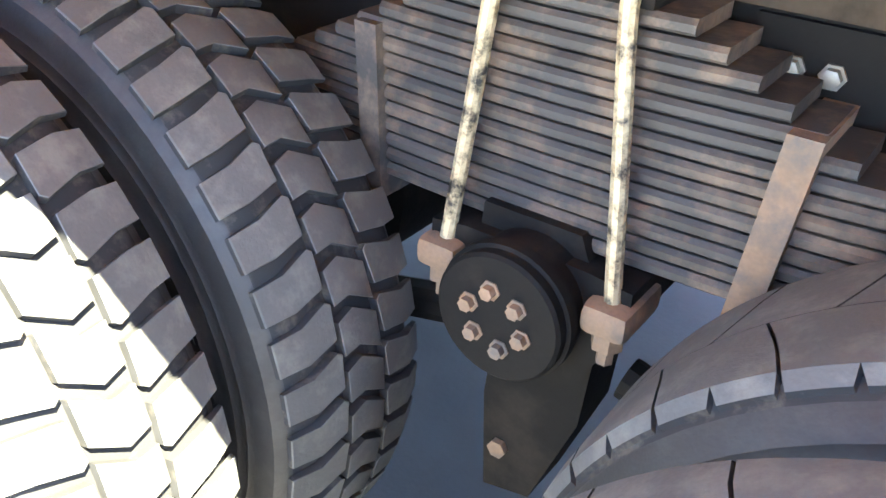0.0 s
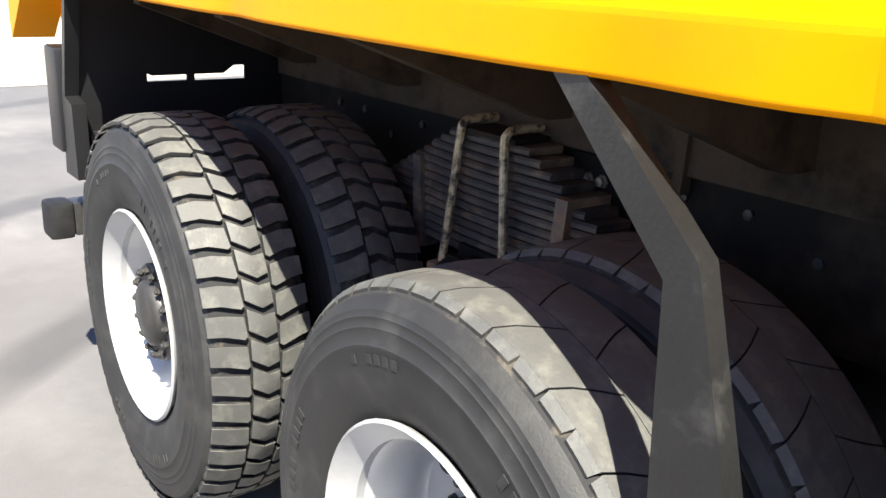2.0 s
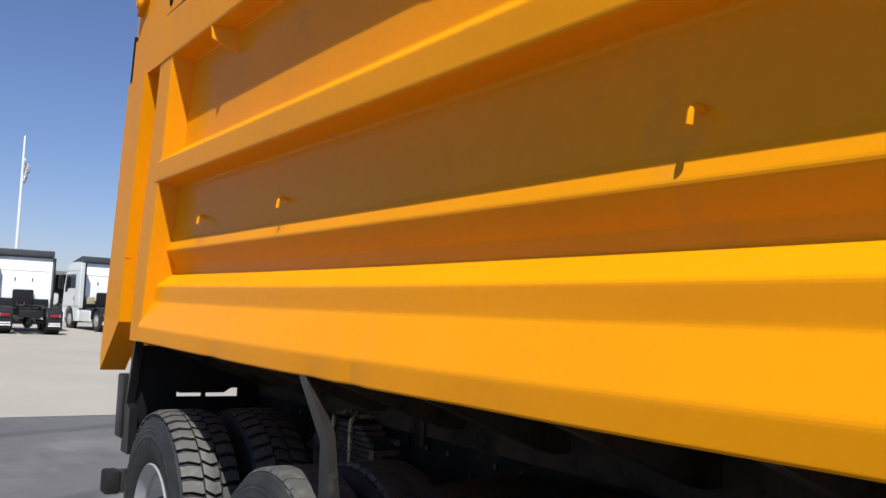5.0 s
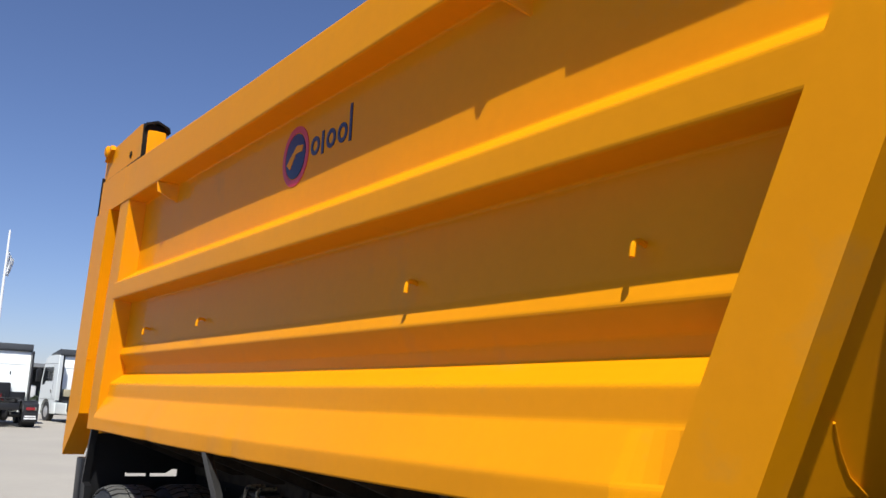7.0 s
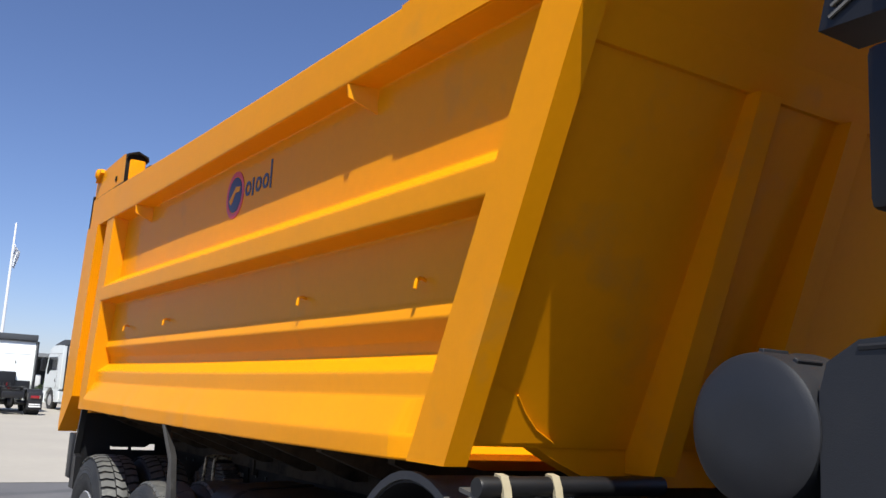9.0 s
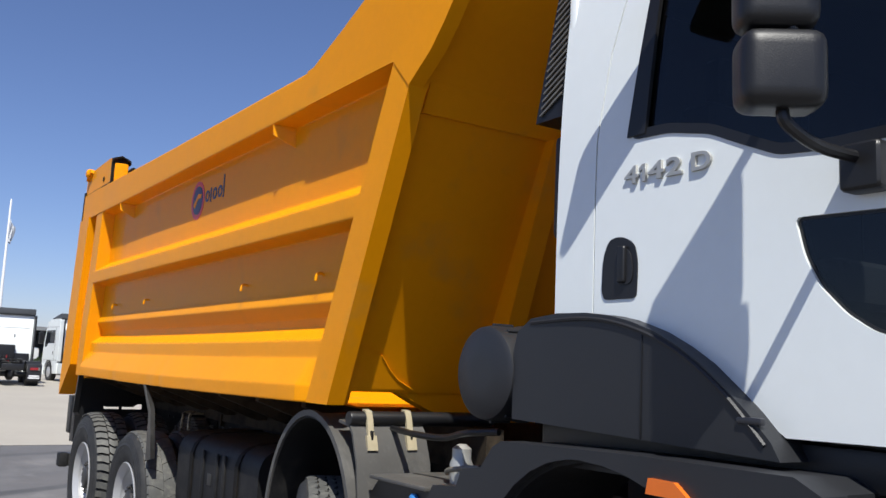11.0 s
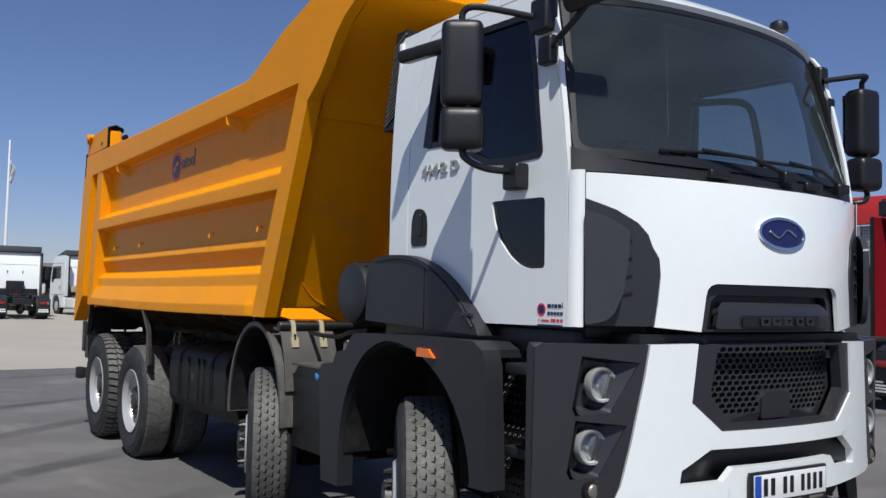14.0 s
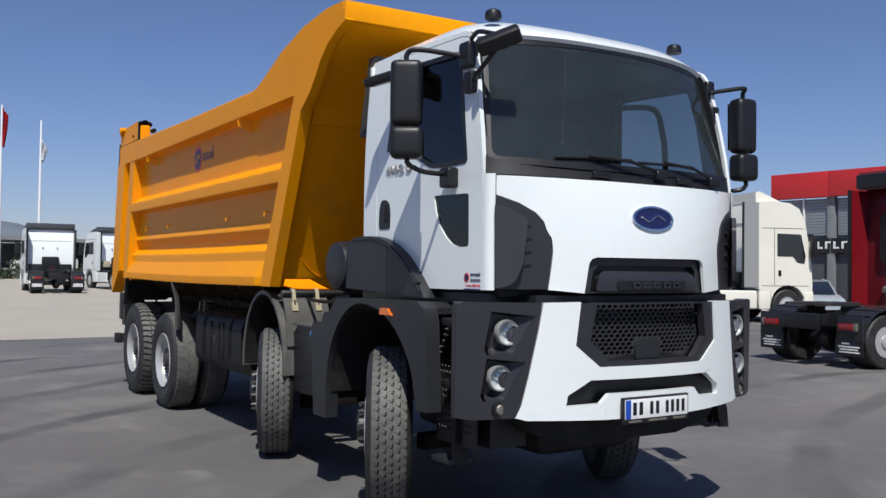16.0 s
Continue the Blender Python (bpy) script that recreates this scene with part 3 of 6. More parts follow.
# company mark on the upper panel, drawn as plain shapes
part("body_mark_ring", turned([(0.150, -1.1485), (0.118, -1.1485), (0.118, -1.143), (0.150, -1.143)], "y", (-6.215, 0, 3.007), 40, True), LOGORED, body, "red ring of a round company mark")
part("body_mark_disc", turned([(0.112, -1.143), (0.112, -1.149), (0.105, -1.1495)], "y", (-6.215, 0, 3.007), 32), BLUE, body, "blue disc of a round company mark")
part("body_mark_wave", prism([(-6.305, 2.977), (-6.195, 3.057), (-6.125, 3.047), (-6.135, 3.017), (-6.205, 3.017), (-6.265, 2.947)], "y", -1.152, -1.145), YELLOW, body)
for x0, x1, z0, z1 in ((-6.035, -5.955, 2.967, 3.057), (-5.928, -5.905, 2.957, 3.067), (-5.872, -5.792, 2.967, 3.057), (-5.760, -5.680, 2.967, 3.057), (-5.655, -5.634, 2.957, 3.127)):
    mark = prism([(x0, z0), (x1, z0), (x1, z1), (x0, z1)], "y", -1.1485, -1.143) if x1 - x0 < 0.05 else turned([(0.046, -1.1485), (0.026, -1.1485), (0.026, -1.143), (0.046, -1.143)], "y", (0.5 * (x0 + x1), 0, 0.5 * (z0 + z1)), 20, True)
    part("body_mark_bar", mark, BLUE, body, "dark blue stroke of the company mark")

# ---- chassis ----
frame_rail = []
for s in (-1, 1):
    rail = prism([(s * 0.40, 0.95), (s * 0.40, 1.24), (s * 0.32, 1.24), (s * 0.32, 1.225), (s * 0.388, 1.225), (s * 0.388, 0.965), (s * 0.32, 0.965), (s * 0.32, 0.95)], "x", -9.42, -0.55)
    rail = part("chassis_rail", rail, CHASSIS, truck, "dark dusty chassis rail with bolts")
    part("subframe_rail", prism([(s * 0.425, 1.245), (s * 0.425, 1.47), (s * 0.31, 1.47), (s * 0.31, 1.245)], "x", -9.4, -3.3, 0.004), DUSTY, truck, "dusty brown body subframe rail")
    for i, bx in enumerate(frange(-9.1, -4.6, 26)):
        if s < 0:
            part("rail_bolt", turned([(0.013, -0.400), (0.013, -0.410), (0.008, -0.411)], "y", (bx, 0, 1.19 if i % 3 else 1.13), 6), STEEL_DARK, rail)
    for bx in (-7.604, -7.553):
        if s < 0:
            part("flange_bolt", turned([(0.018, -0.412), (0.018, -0.417), (0.0135, -0.417), (0.0135, -0.430), (0.008, -0.432)], "y", (bx, 0, 1.175), 6), NUT, rail, "zinc hexagon bolt")
    part("spring_seat", prism([(-7.66, 1.11), (-7.66, 1.235), (-7.46, 1.235), (-7.44, 1.07), (-7.50, 0.99), (-7.60, 1.01)], "y", s * 0.40, s * 0.412, 0.004), CHASSIS, truck)
part("rail_bracket", prism([(-7.315, 1.20), (-7.30, 1.42), (-7.275, 1.42), (-7.285, 1.20)], "y", -0.405, -0.440, 0.003), DUSTY, truck, "dusty bracket on the chassis rail")
for cx in (-9.2, -8.3, -7.3, -6.3, -5.2, -4.2, -3.0, -1.8, -0.7):
    part("cross_member", box((cx - 0.06, -0.385, 0.97), (cx + 0.06, 0.385, 1.22), 0.01), CHASSIS, truck)
for cx in (-9.1, -8.4, -7.7, -7.0, -6.3, -5.6, -4.9, -4.2):
    part("body_bearer", prism([(-1.08, 1.575), (-1.08, 1.53), (-0.51, 1.32), (-0.38, 1.32), (-0.38, 1.46), (-0.85, 1.55)], "x", cx - 0.03, cx + 0.03), DUSTY, truck, "dusty cross bearer of the tipper body")
slots = [[(-0.943, 1.224), (-0.786, 1.224), (-0.786, 1.246), (-0.925, 1.246), (-0.943, 1.256)], [(-0.755, 1.222), (-0.545, 1.222), (-0.545, 1.276), (-0.59, 1.276), (-0.635, 1.246), (-0.755, 1.246)]]
part("rear_panel", sheet([(-1.2, 1.02), (1.2, 1.02), (1.2, 1.54), (-1.2, 1.54)], slots, [], [], lambda u, v: (-9.47, u, v), 0.008), BLACK, truck, "black rear panel with cut-outs")
for s in (-1, 1):
    part("rear_guard", prism([(-9.36, 0.89), (-9.525, 0.89), (-9.50, 1.165), (-9.365, 1.57), (-9.33, 1.57), (-9.455, 1.185), (-9.37, 1.165)], "y", s * 1.20, s * 1.25, 0.004), BLACK, truck)
    part("mud_flap", box((-9.46, s * 0.68, 0.30), (-9.445, s * 1.17, 1.05), 0.004), BLACK, truck, "black rubber mud flap")
    lamp = part("tail_lamp", box((-9.67, s * 1.02, 0.965), (-9.51, s * 1.262, 1.355), 0.015), BLACK, truck, "black tail lamp box")
    part("lens", box((-9.68, s * 1.04, 0.985), (-9.665, s * 1.245, 1.335), 0.004), REDLENS, lamp)
under = part("underrun_bar", box((-9.67, -1.23, 0.625), (-9.55, 1.23, 0.755), 0.01), STEEL_DARK, truck, "grey steel underrun bar")
for s in (-1, 1):
    part("bar_end", box((-9.68, s * 1.23, 0.618), (-9.54, s * 1.325, 0.762), 0.02), TANK, under)
    part("bar_stay", box((-9.62, s * 0.45, 0.70), (-9.56, s * 0.52, 1.1), 0.006), STEEL_DARK, under)

# ---- wheels ----


def add_block(bm, poly, radius, low, high, mid, index, lim=0.112):
    """A tread block: an outline of (arc length, along the axle), from one radius to another."""
    cs, cy = sum(p[0] for p in poly) / len(poly), sum(p[1] for p in poly) / len(poly)
    rings = []
    for r, k in ((low, 1.06), (high - 0.002, 0.97), (high, 0.90)) if mid == 0 else ((low, 1.0), (high - 0.001, 0.995), (high, mid)):
        ring = []
        for s, y in poly:
            a = (cs + (s - cs) * k) / radius
            yy = cy + (y - cy) * k
            drop = 0.10 * max(0, abs(yy) - 0.08) + 0.9 * max(0, abs(yy) - lim)
            rr = r - (drop if r > low else 0.6 * drop)
            ring.append(bm.verts.new((rr * math.sin(a), yy, rr * math.cos(a))))
        rings.append(ring)
    n = len(poly)
    for k, (one, two) in enumerate(zip(rings, rings[1:])):
        for i in range(n):
            j = (i + 1) % n
            f = bm.faces.new((one[i], one[j], two[j], two[i]))
            f.material_index = 2 if k == 0 else index
    bm.faces.new(rings[-1]).material_index = index


def tyre(radius, half, kind):
    """A truck tyre round the y axis; kinds: drive lugs, worn shoulder blocks, zigzag ribs."""
    base = radius - (0.017 if kind == "drive" else 0.011)
    prof = [(0.310, -half * 0.74), (0.330, -half * 0.86), (0.365, -half * 0.97), (0.43, -half * 1.06), (0.465, -half * 1.065), (0.470, -half * 1.078), (0.474, -half * 1.078), (0.478, -half * 1.058), (0.500, -half * 1.035),
            (0.505, -half * 1.040), (0.508, -half * 1.025), (0.520, -half * 1.012), (0.524, -half * 1.017), (0.527, -half * 1.002), (0.537, -half * 0.99), (base - 0.034, -half * 0.955), (base - 0.030, -half * 0.93),
            (base - 0.016, -half * 0.83), (base - 0.004, -half * 0.72), (base, -half * 0.4)]
    prof = prof + [(r, -y) for r, y in reversed(prof)]
    bm = turned(prof, "y", segments=72, closed=False)
    bm.faces.ensure_lookup_table()
    big = [f for f in bm.faces if len(f.verts) > 8]
    bmesh.ops.delete(bm, geom=big, context="FACES_ONLY")
    for f in bm.faces:
        c = f.calc_center_median()
        if math.hypot(c.x, c.z) > base - 0.02:
            f.material_index = 2
    around = 2 * math.pi * radius
    tread = bmesh.new()
    for first, count, step, r0, r1 in ((20, 9, 3.6, 0.436, 0.462), (74, 6, 3.6, 0.440, 0.458), (140, 9, 3.6, 0.436, 0.462), (196, 5, 3.6, 0.440, 0.458), (258, 9, 3.6, 0.436, 0.462), (322, 6, 3.6, 0.440, 0.458)):
        for k in range(count):
            if (k * 7 + first) % 5 == 4:
                continue
            a = radians(first + step * k)
            m = Matrix.Rotation(a, 4, "Y")
            for sign in (-1, 1):
                add_box(bm, (-0.008, sign * half * 1.05, r0), (0.008, sign * (half * 1.075), r1), m)
    w = half * (0.92 if kind == "drive" else 0.795)
    if kind == "drive":
        n = 48
        p = around / n
        for k in range(n):
            s = k * p
            for sign in (-1, 1):
                o = 0 if sign < 0 else 0.45 * p
                # kinked shoulder lugs with open gaps between them
                add_block(tread, [(s + o + 0.06 * p, sign * w), (s + o + 0.74 * p, sign * w), (s + o + 0.80 * p, sign * w * 0.70), (s + o + 1.00 * p, sign * w * 0.36), (s + o + 0.92 * p, sign * w * 0.30), (s + o + 0.24 * p, sign * w * 0.33), (s + o + 0.10 * p, sign * w * 0.70)], radius, base, radius, 0.97, 1, 0.132)
            # interlocking five-sided blocks down the middle
            add_block(tread, [(s, -w * 0.265), (s + 0.74 * p, -w * 0.265), (s + 1.08 * p, w * 0.04), (s + 0.96 * p, w * 0.265), (s + 0.28 * p, w * 0.265), (s + 0.32 * p, w * 0.04)], radius, base, radius, 0.95, 1)
    elif kind == "worn":
        def slab(left, right, ys, steps=4):
            """A low block with a curved top between two bent edges."""
            rows = []
            for q in range(steps + 1):
                row = []
                for a, b, y in zip(left, right, ys):
                    ang = (a + (b - a) * q / steps) / radius
                    drop = 0.10 * max(0, abs(y) - 0.08) + 0.9 * max(0, abs(y) - 0.114)
                    row.append(tread.verts.new(((radius - drop) * math.sin(ang), y, (radius - drop) * math.cos(ang))))
                rows.append(row)
            for one, two in zip(rows, rows[1:]):
                for i in range(len(ys) - 1):
                    tread.faces.new((one[i], one[i + 1], two[i + 1], two[i])).material_index = 1
            rim = rows[0] + [r[-1] for r in rows[1:-1]] + rows[-1][::-1] + [r[0] for r in rows[-2:0:-1]]
            low = []
            for v in rim:
                k = (base - 0.004 - 0.6 * max(0, abs(v.co.y) - 0.10)) / math.hypot(v.co.x, v.co.z)
                low.append(tread.verts.new((v.co.x * k, v.co.y, v.co.z * k)))
            for i in range(len(rim)):
                j = (i + 1) % len(rim)
                tread.faces.new((rim[i], rim[j], low[j], low[i])).material_index = 2

        n = 26
        p = around / n
        for k in range(n):
            s = k * p
            for sign in (-1, 1):
                o = 0.0 if sign < 0 else 0.5 * p
                for u0, u1, u2, u3 in ((0.035, 0.46, 0.015, 0.497), (0.54, 0.965, 0.503, 0.985)):
                    slab([s + o + u0 * p, s + o + u2 * p], [s + o + u1 * p, s + o + u3 * p], [sign * w, sign * w * 0.885], 3)
                slab([s + o + u * p for u in (0.015, 0.10, 0.20, 0.36)], [s + o + u * p for u in (0.985, 1.07, 1.17, 1.33)], [sign * w * v for v in (0.883, 0.6, 0.35, 0.006)], 6)
    else:
        n = 60
        p = around / n
        rows = [(-1.0, -0.62), (-0.585, -0.21), (-0.18, 0.18), (0.21, 0.585), (0.62, 1.0)]
        for k in range(n):
            s = k * p
            for i, (a, b) in enumerate(rows):
                z = 0.075 if 0 < i < 4 else 0.045
                cut = 0.17
                s = (k + 0.5 * (i % 2)) * p
                add_block(tread, [(s, w * a), (s + 0.5 * p, w * (a + (z if i else 0))), (s + 0.99 * p, w * a), (s + 0.99 * p, w * b), (s + 0.5 * p, w * (b + (z if i < 4 else 0))), (s + 0.30 * p, w * (b + 0.5 * (z if i < 4 else 0) - 0.3 * cut)), (s + 0.20 * p, w * (b - cut)), (s + 0.12 * p, w * b), (s, w * b)], radius, base, radius, 0.985, 1)
    return bm, tread


def mesh_of(bm, mats, smooth=32):
    ob = finish(bm, "wheel", mats, smooth=smooth)
    me = ob.data
    bpy.data.objects.remove(ob)
    return me


R_DRIVE, R_REAR, R_FRONT = 0.618, 0.588, 0.59
TYRES = {k: [mesh_of(bm, (RUBBER, TREAD, GROOVE)) for bm in tyre(r, h, k)] for k, r, h in (("drive", R_DRIVE, 0.160), ("worn", R_REAR, 0.160), ("rib", R_FRONT, 0.152))}
# rear rim: deep dish, its disc far in; front rim: the disc stands proud
DISH = mesh_of(turned([(0.280, 0.12), (0.285, -0.110), (0.312, -0.140), (0.327, -0.158), (0.334, -0.152), (0.330, -0.142), (0.317, -0.134), (0.299, -0.110), (0.276, -0.078), (0.268, 0.030), (0.255, 0.052), (0.215, 0.062), (0.120, 0.060), (0.118, 0.075), (0.262, 0.070), (0.276, 0.12)][::-1], "y", segments=56, closed=True), SILVER, 40)
PROUD = mesh_of(turned([(0.280, 0.12), (0.285, -0.105), (0.312, -0.128), (0.330, -0.137), (0.337, -0.132), (0.327, -0.124), (0.298, -0.105), (0.272, -0.085), (0.262, -0.090), (0.240, -0.152), (0.215, -0.178), (0.120, -0.182), (0.118, -0.16), (0.21, -0.15), (0.25, -0.06), (0.27, 0.12)][::-1], "y", segments=56, closed=True), SILVER, 40)
HUB_REAR = mesh_of(turned([(0.140, 0.075), (0.140, -0.070), (0.156, -0.073), (0.156, -0.092), (0.150, -0.098), (0.108, -0.100), (0.102, -0.118), (0.090, -0.126), (0.0301, -0.128)], "y", segments=40), STEEL_DARK, 40)
HUB_FRONT = mesh_of(turned([(0.118, -0.15), (0.112, -0.220), (0.095, -0.236), (0.03, -0.241)], "y", segments=32), STEEL_DARK, 40)


def nut_mesh(long):
    bm = turned([(0.022, 0.0), (0.022, -0.006), (0.0165, -0.007), (0.0165, -0.030), (0.010, -0.032), (0.010, -0.032 - long), (0.006, -0.034 - long)], "y", segments=6)
    return mesh_of(bm, STEEL_DARK if long < 0.02 else CHROME, 20)


NUT_SHORT, NUT_LONG = nut_mesh(0.012), nut_mesh(0.016)
HOLE = mesh_of(turned([(0.028, 0.004), (0.028, -0.002), (0.024, -0.003)], "y", segments=16), BLACK)


def child(name, me, parent, m=None, label=""):
    ob = new(name, me)
    ob.parent = parent
    if m is not None:
        ob.matrix_basis = m
    return tagged(ob, label)


def wheel(x, y, side, turn, kind, outer=True, front=False, spin=0.0):
    r = {"drive": R_DRIVE, "worn": R_REAR, "rib": R_FRONT}[kind]
    m = pose(x, side * y, r, 0, 0, (0 if side < 0 else 180) + turn) @ pose(0, 0, 0, 0, spin, 0)
    rim = child("wheel", PROUD if front else DISH, truck, m, "silver-painted steel wheel")
    child("tyre", TYRES[kind][0], rim)
    blocks = child("tread", TYRES[kind][1], rim)
    tagged(blocks, {"drive": "coarse dusty drive lugs of the tyre", "worn": "worn dusty tread of the tyre", "rib": "dusty zigzag ribs of the tyre"}[kind], kind="stuff")
    if outer:
        child("hub", HUB_FRONT if front else HUB_REAR, rim, None, "dark greasy hub")
        for k in range(14 if not front else 0):
            a = 2 * math.pi * k / 14
            child("hub_bolt", NUT_SHORT, rim, pose(0.134 * math.cos(a), -0.097, 0.134 * math.sin(a)) @ Matrix.Diagonal((0.8, 0.5, 0.8, 1)))
        for k in range(10):
            a = 2 * math.pi * k / 10
            child("wheel_nut", NUT_LONG if front else NUT_SHORT, rim, pose(0.168 * math.cos(a), -0.179 if front else 0.060, 0.168 * math.sin(a), 0, math.degrees(a) * 0.7, 0))
            if not front:
                b = a + math.pi / 10
                child("hand_hole", HOLE, rim, pose(0.232 * math.cos(b), 0.0575, 0.232 * math.sin(b)))
    return rim


AXLE_1, AXLE_2, AXLE_3, AXLE_4 = -1.60, -3.86, -7.095, -8.630
for s in (-1, 1):
    wheel(AXLE_4, 1.140, s, 0, "drive", True, False, 4)
    wheel(AXLE_4, 0.748, s, 180, "drive", False, False, 9)
    wheel(AXLE_3, 1.130, s, 0, "worn", True, False, 13)
    wheel(AXLE_3, 0.765, s, 180, "worn", False, False, 2)
    wheel(AXLE_2, 1.06, s, -22, "rib", True, True, 7)
    wheel(AXLE_1, 1.06, s, -29, "rib", True, True, 21)
for ax in (AXLE_3, AXLE_4):
    axle = merge([turned([(0.09, -0.95), (0.09, -0.3), (0.14, -0.25), (0.22, -0.15), (0.22, 0.15), (0.14, 0.25), (0.09, 0.3), (0.09, 0.95)], "y", (ax, 0, R_REAR), 20)])
    part("axle", axle, CHASSIS, truck, "dusty drive axle")
for ax in (AXLE_1, AXLE_2):
    part("axle", merge([box((ax - 0.06, -0.8, 0.40), (ax + 0.06, 0.8, 0.52), 0.02)]), CHASSIS, truck, "dark front axle beam")

# ---- rear bogie spring ----
SX = -7.86
for s in (-1, 1):
    spring = part("spring_clamp", box((SX - 0.12, s * 0.43, 1.246), (SX + 0.12, s * 0.556, 1.262), 0.006), CHASSIS, truck, "thick leaf spring pack with painted U-bolts")
    for i in range(14):
        z = 1.234 - 0.0252 * i
        half = 0.172 + 0.043 * i if i < 9 else 0.53 + 0.02 * (i - 9)
        a, b = SX - half, SX + half
        arch = lambda x: 0.016 * ((x - SX) / 0.5) ** 2
        bm = bmesh.new()
        rings = [[bm.verts.new((x, y, zz + arch(x))) for y, zz in ((s * 0.43, z - 0.0108), (s * 0.43, z + 0.0108), (s * 0.544, z + 0.0108), (s * 0.550, z + 0.004), (s * 0.550, z - 0.006), (s * 0.544, z - 0.0108))] for x in frange(a, b, 9)]
        for one, two in zip(rings, rings[1:]):
            for k in range(6):
                bm.faces.new((one[k], one[(k + 1) % 6], two[(k + 1) % 6], two[k]))
        bm.faces.new(rings[0])
        bm.faces.new(rings[-1])
        part("leaf", bm, LEAF, spring)
    for ux, lean_x in ((-7.992, 0.034), (-7.714, -0.052)):
        part("u_bolt", tube(curve_points([(ux, s * 0.594, 0.845), (ux + 0.55 * lean_x, s * 0.578, 1.06), (ux + lean_x, s * 0.568, 1.235), (ux + lean_x, s * 0.558, 1.272), (ux + lean_x, s * 0.525, 1.282), (ux + lean_x, s * 0.44, 1.282)], 5), 0.0125, 10), UBOLT, spring, "U-bolt with chipped cream paint")
        part("u_bolt_nut", turned([(0.013, 0.765), (0.013, 0.79), (0.024, 0.792), (0.024, 0.832), (0.013, 0.833)], "z", (ux, s * 0.594, 0), 6), RUST, spring, "rusty nut")
        part("bolt_lug", box((ux - 0.036, s * 0.50, 0.818), (ux + 0.036, s * 0.626, 0.866), 0.016), RUST, spring, "rust-stained bolt lug")
    part("spring_strap", prism([(-8.178, 0.865), (-8.195, 1.145), (-8.155, 1.145), (-8.140, 0.865)], "y", s * 0.42, s * 0.566, 0.004), LEAF, spring)
    part("spring_strap", prism([(-7.580, 0.875), (-7.555, 1.150), (-7.512, 1.150), (-7.538, 0.875)], "y", s * 0.42, s * 0.570, 0.004), RUST, spring, "rusty spring strap")
    saddle = part("saddle", prism([(SX - 0.16, 0.885), (SX - 0.10, 0.893), (SX + 0.10, 0.893), (SX + 0.17, 0.885), (SX + 0.17, 0.825), (SX + 0.10, 0.69), (SX - 0.12, 0.69), (SX - 0.16, 0.825)], "y", s * 0.42, s * 0.592, 0.02), CHASSIS, truck, "dusty cast spring saddle")
    part("trunnion_cap", turned([(0.098, s * 0.55), (0.098, s * 0.624), (0.107, s * 0.626), (0.107, s * 0.646), (0.101, s * 0.648), (0.101, s * 0.664), (0.096, s * 0.669), (0.03, s * 0.670)], "y", (SX + 0.008, 0, 0.815), 40), CHASSIS, saddle, "round black bearing cap with six bolts")
    for k in range(6):
        a = math.radians(44 + 60 * k)
        part("cap_bolt", turned([(0.016, s * 0.668), (0.016, s * 0.672), (0.011, s * 0.672), (0.011, s * 0.684), (0.006, s * 0.685)], "y", (SX + 0.008 + 0.046 * math.cos(a), 0, 0.815 + 0.046 * math.sin(a)), 6), RUST, saddle)
    part("saddle_plate", prism([(SX - 0.09, 0.87), (SX - 0.085, 0.930), (SX + 0.075, 0.930), (SX + 0.10, 0.87)], "y", s * 0.54, s * 0.568, 0.008), CHASSIS, saddle)
    part("saddle_arm", prism([(SX - 0.06, 0.73), (SX + 0.11, 0.73), (SX + 0.10, 0.58), (SX + 0.03, 0.38), (SX - 0.06, 0.36), (SX - 0.075, 0.56)], "y", s * 0.43, s * 0.54, 0.02), CHASSIS, saddle, "dusty cast arm under the bearing")
    part("arm_bolt", turned([(0.018, s * 0.538), (0.018, s * 0.552), (0.008, s * 0.554)], "y", (SX - 0.035, 0, 0.46), 6), RUST, saddle)
    part("torque_rod", tube([(SX - 0.15, s * 0.5, 0.68), (AXLE_4 + 0.1, s * 0.5, 0.55)], 0.035), CHASSIS, truck)
    part("torque_rod", tube([(SX + 0.15, s * 0.5, 0.68), (AXLE_3 - 0.1, s * 0.5, 0.55)], 0.035), CHASSIS, truck)
    # folded plate stay ahead of the third axle
    stay = bmesh.new()
    add_prism(stay, [(-6.872, 1.60), (-6.812, 1.60), (-6.574, 1.378), (-6.470, 1.01), (-6.53, 0.995), (-6.605, 0.99), (-6.622, 1.345)], "y", s * 1.274, s * 1.262)
    add_prism(stay, [(-6.812, 1.60), (-6.825, 1.596), (-6.587, 1.374), (-6.482, 1.01), (-6.470, 1.01), (-6.574, 1.378)], "y", s * 1.262, s * 1.240)
    part("guard_stay", stay, STAY, truck, "scratched dark steel mudguard stay")

# ---- tank, mudguards ----
tank = part("tank", prism(soft([(-1.12, 0.62), (-1.12, 1.235), (-0.46, 1.265), (-0.46, 0.62)], 0.17, 6), "x", -6.28, -4.70, 0.06, 4), TANK, truck, "black box tank with ribbed sides")
for x in (-5.95, -5.05):
    part("strap", prism([(-1.13, 0.76), (-1.13, 1.10), (-1.105, 1.17), (-1.05, 1.22), (-0.96, 1.248), (-0.6, 1.268), (-0.6, 1.25), (-0.95, 1.235), (-1.04, 1.205), (-1.092, 1.16), (-1.116, 1.09), (-1.116, 0.76)], "x", x - 0.03, x + 0.03), CHASSIS, tank)
for x in (-5.70, -5.42, -5.28):
    part("rib", box((x - 0.02, -1.135, 0.74), (x + 0.02, -1.115, 1.15), 0.009), TANK, tank)
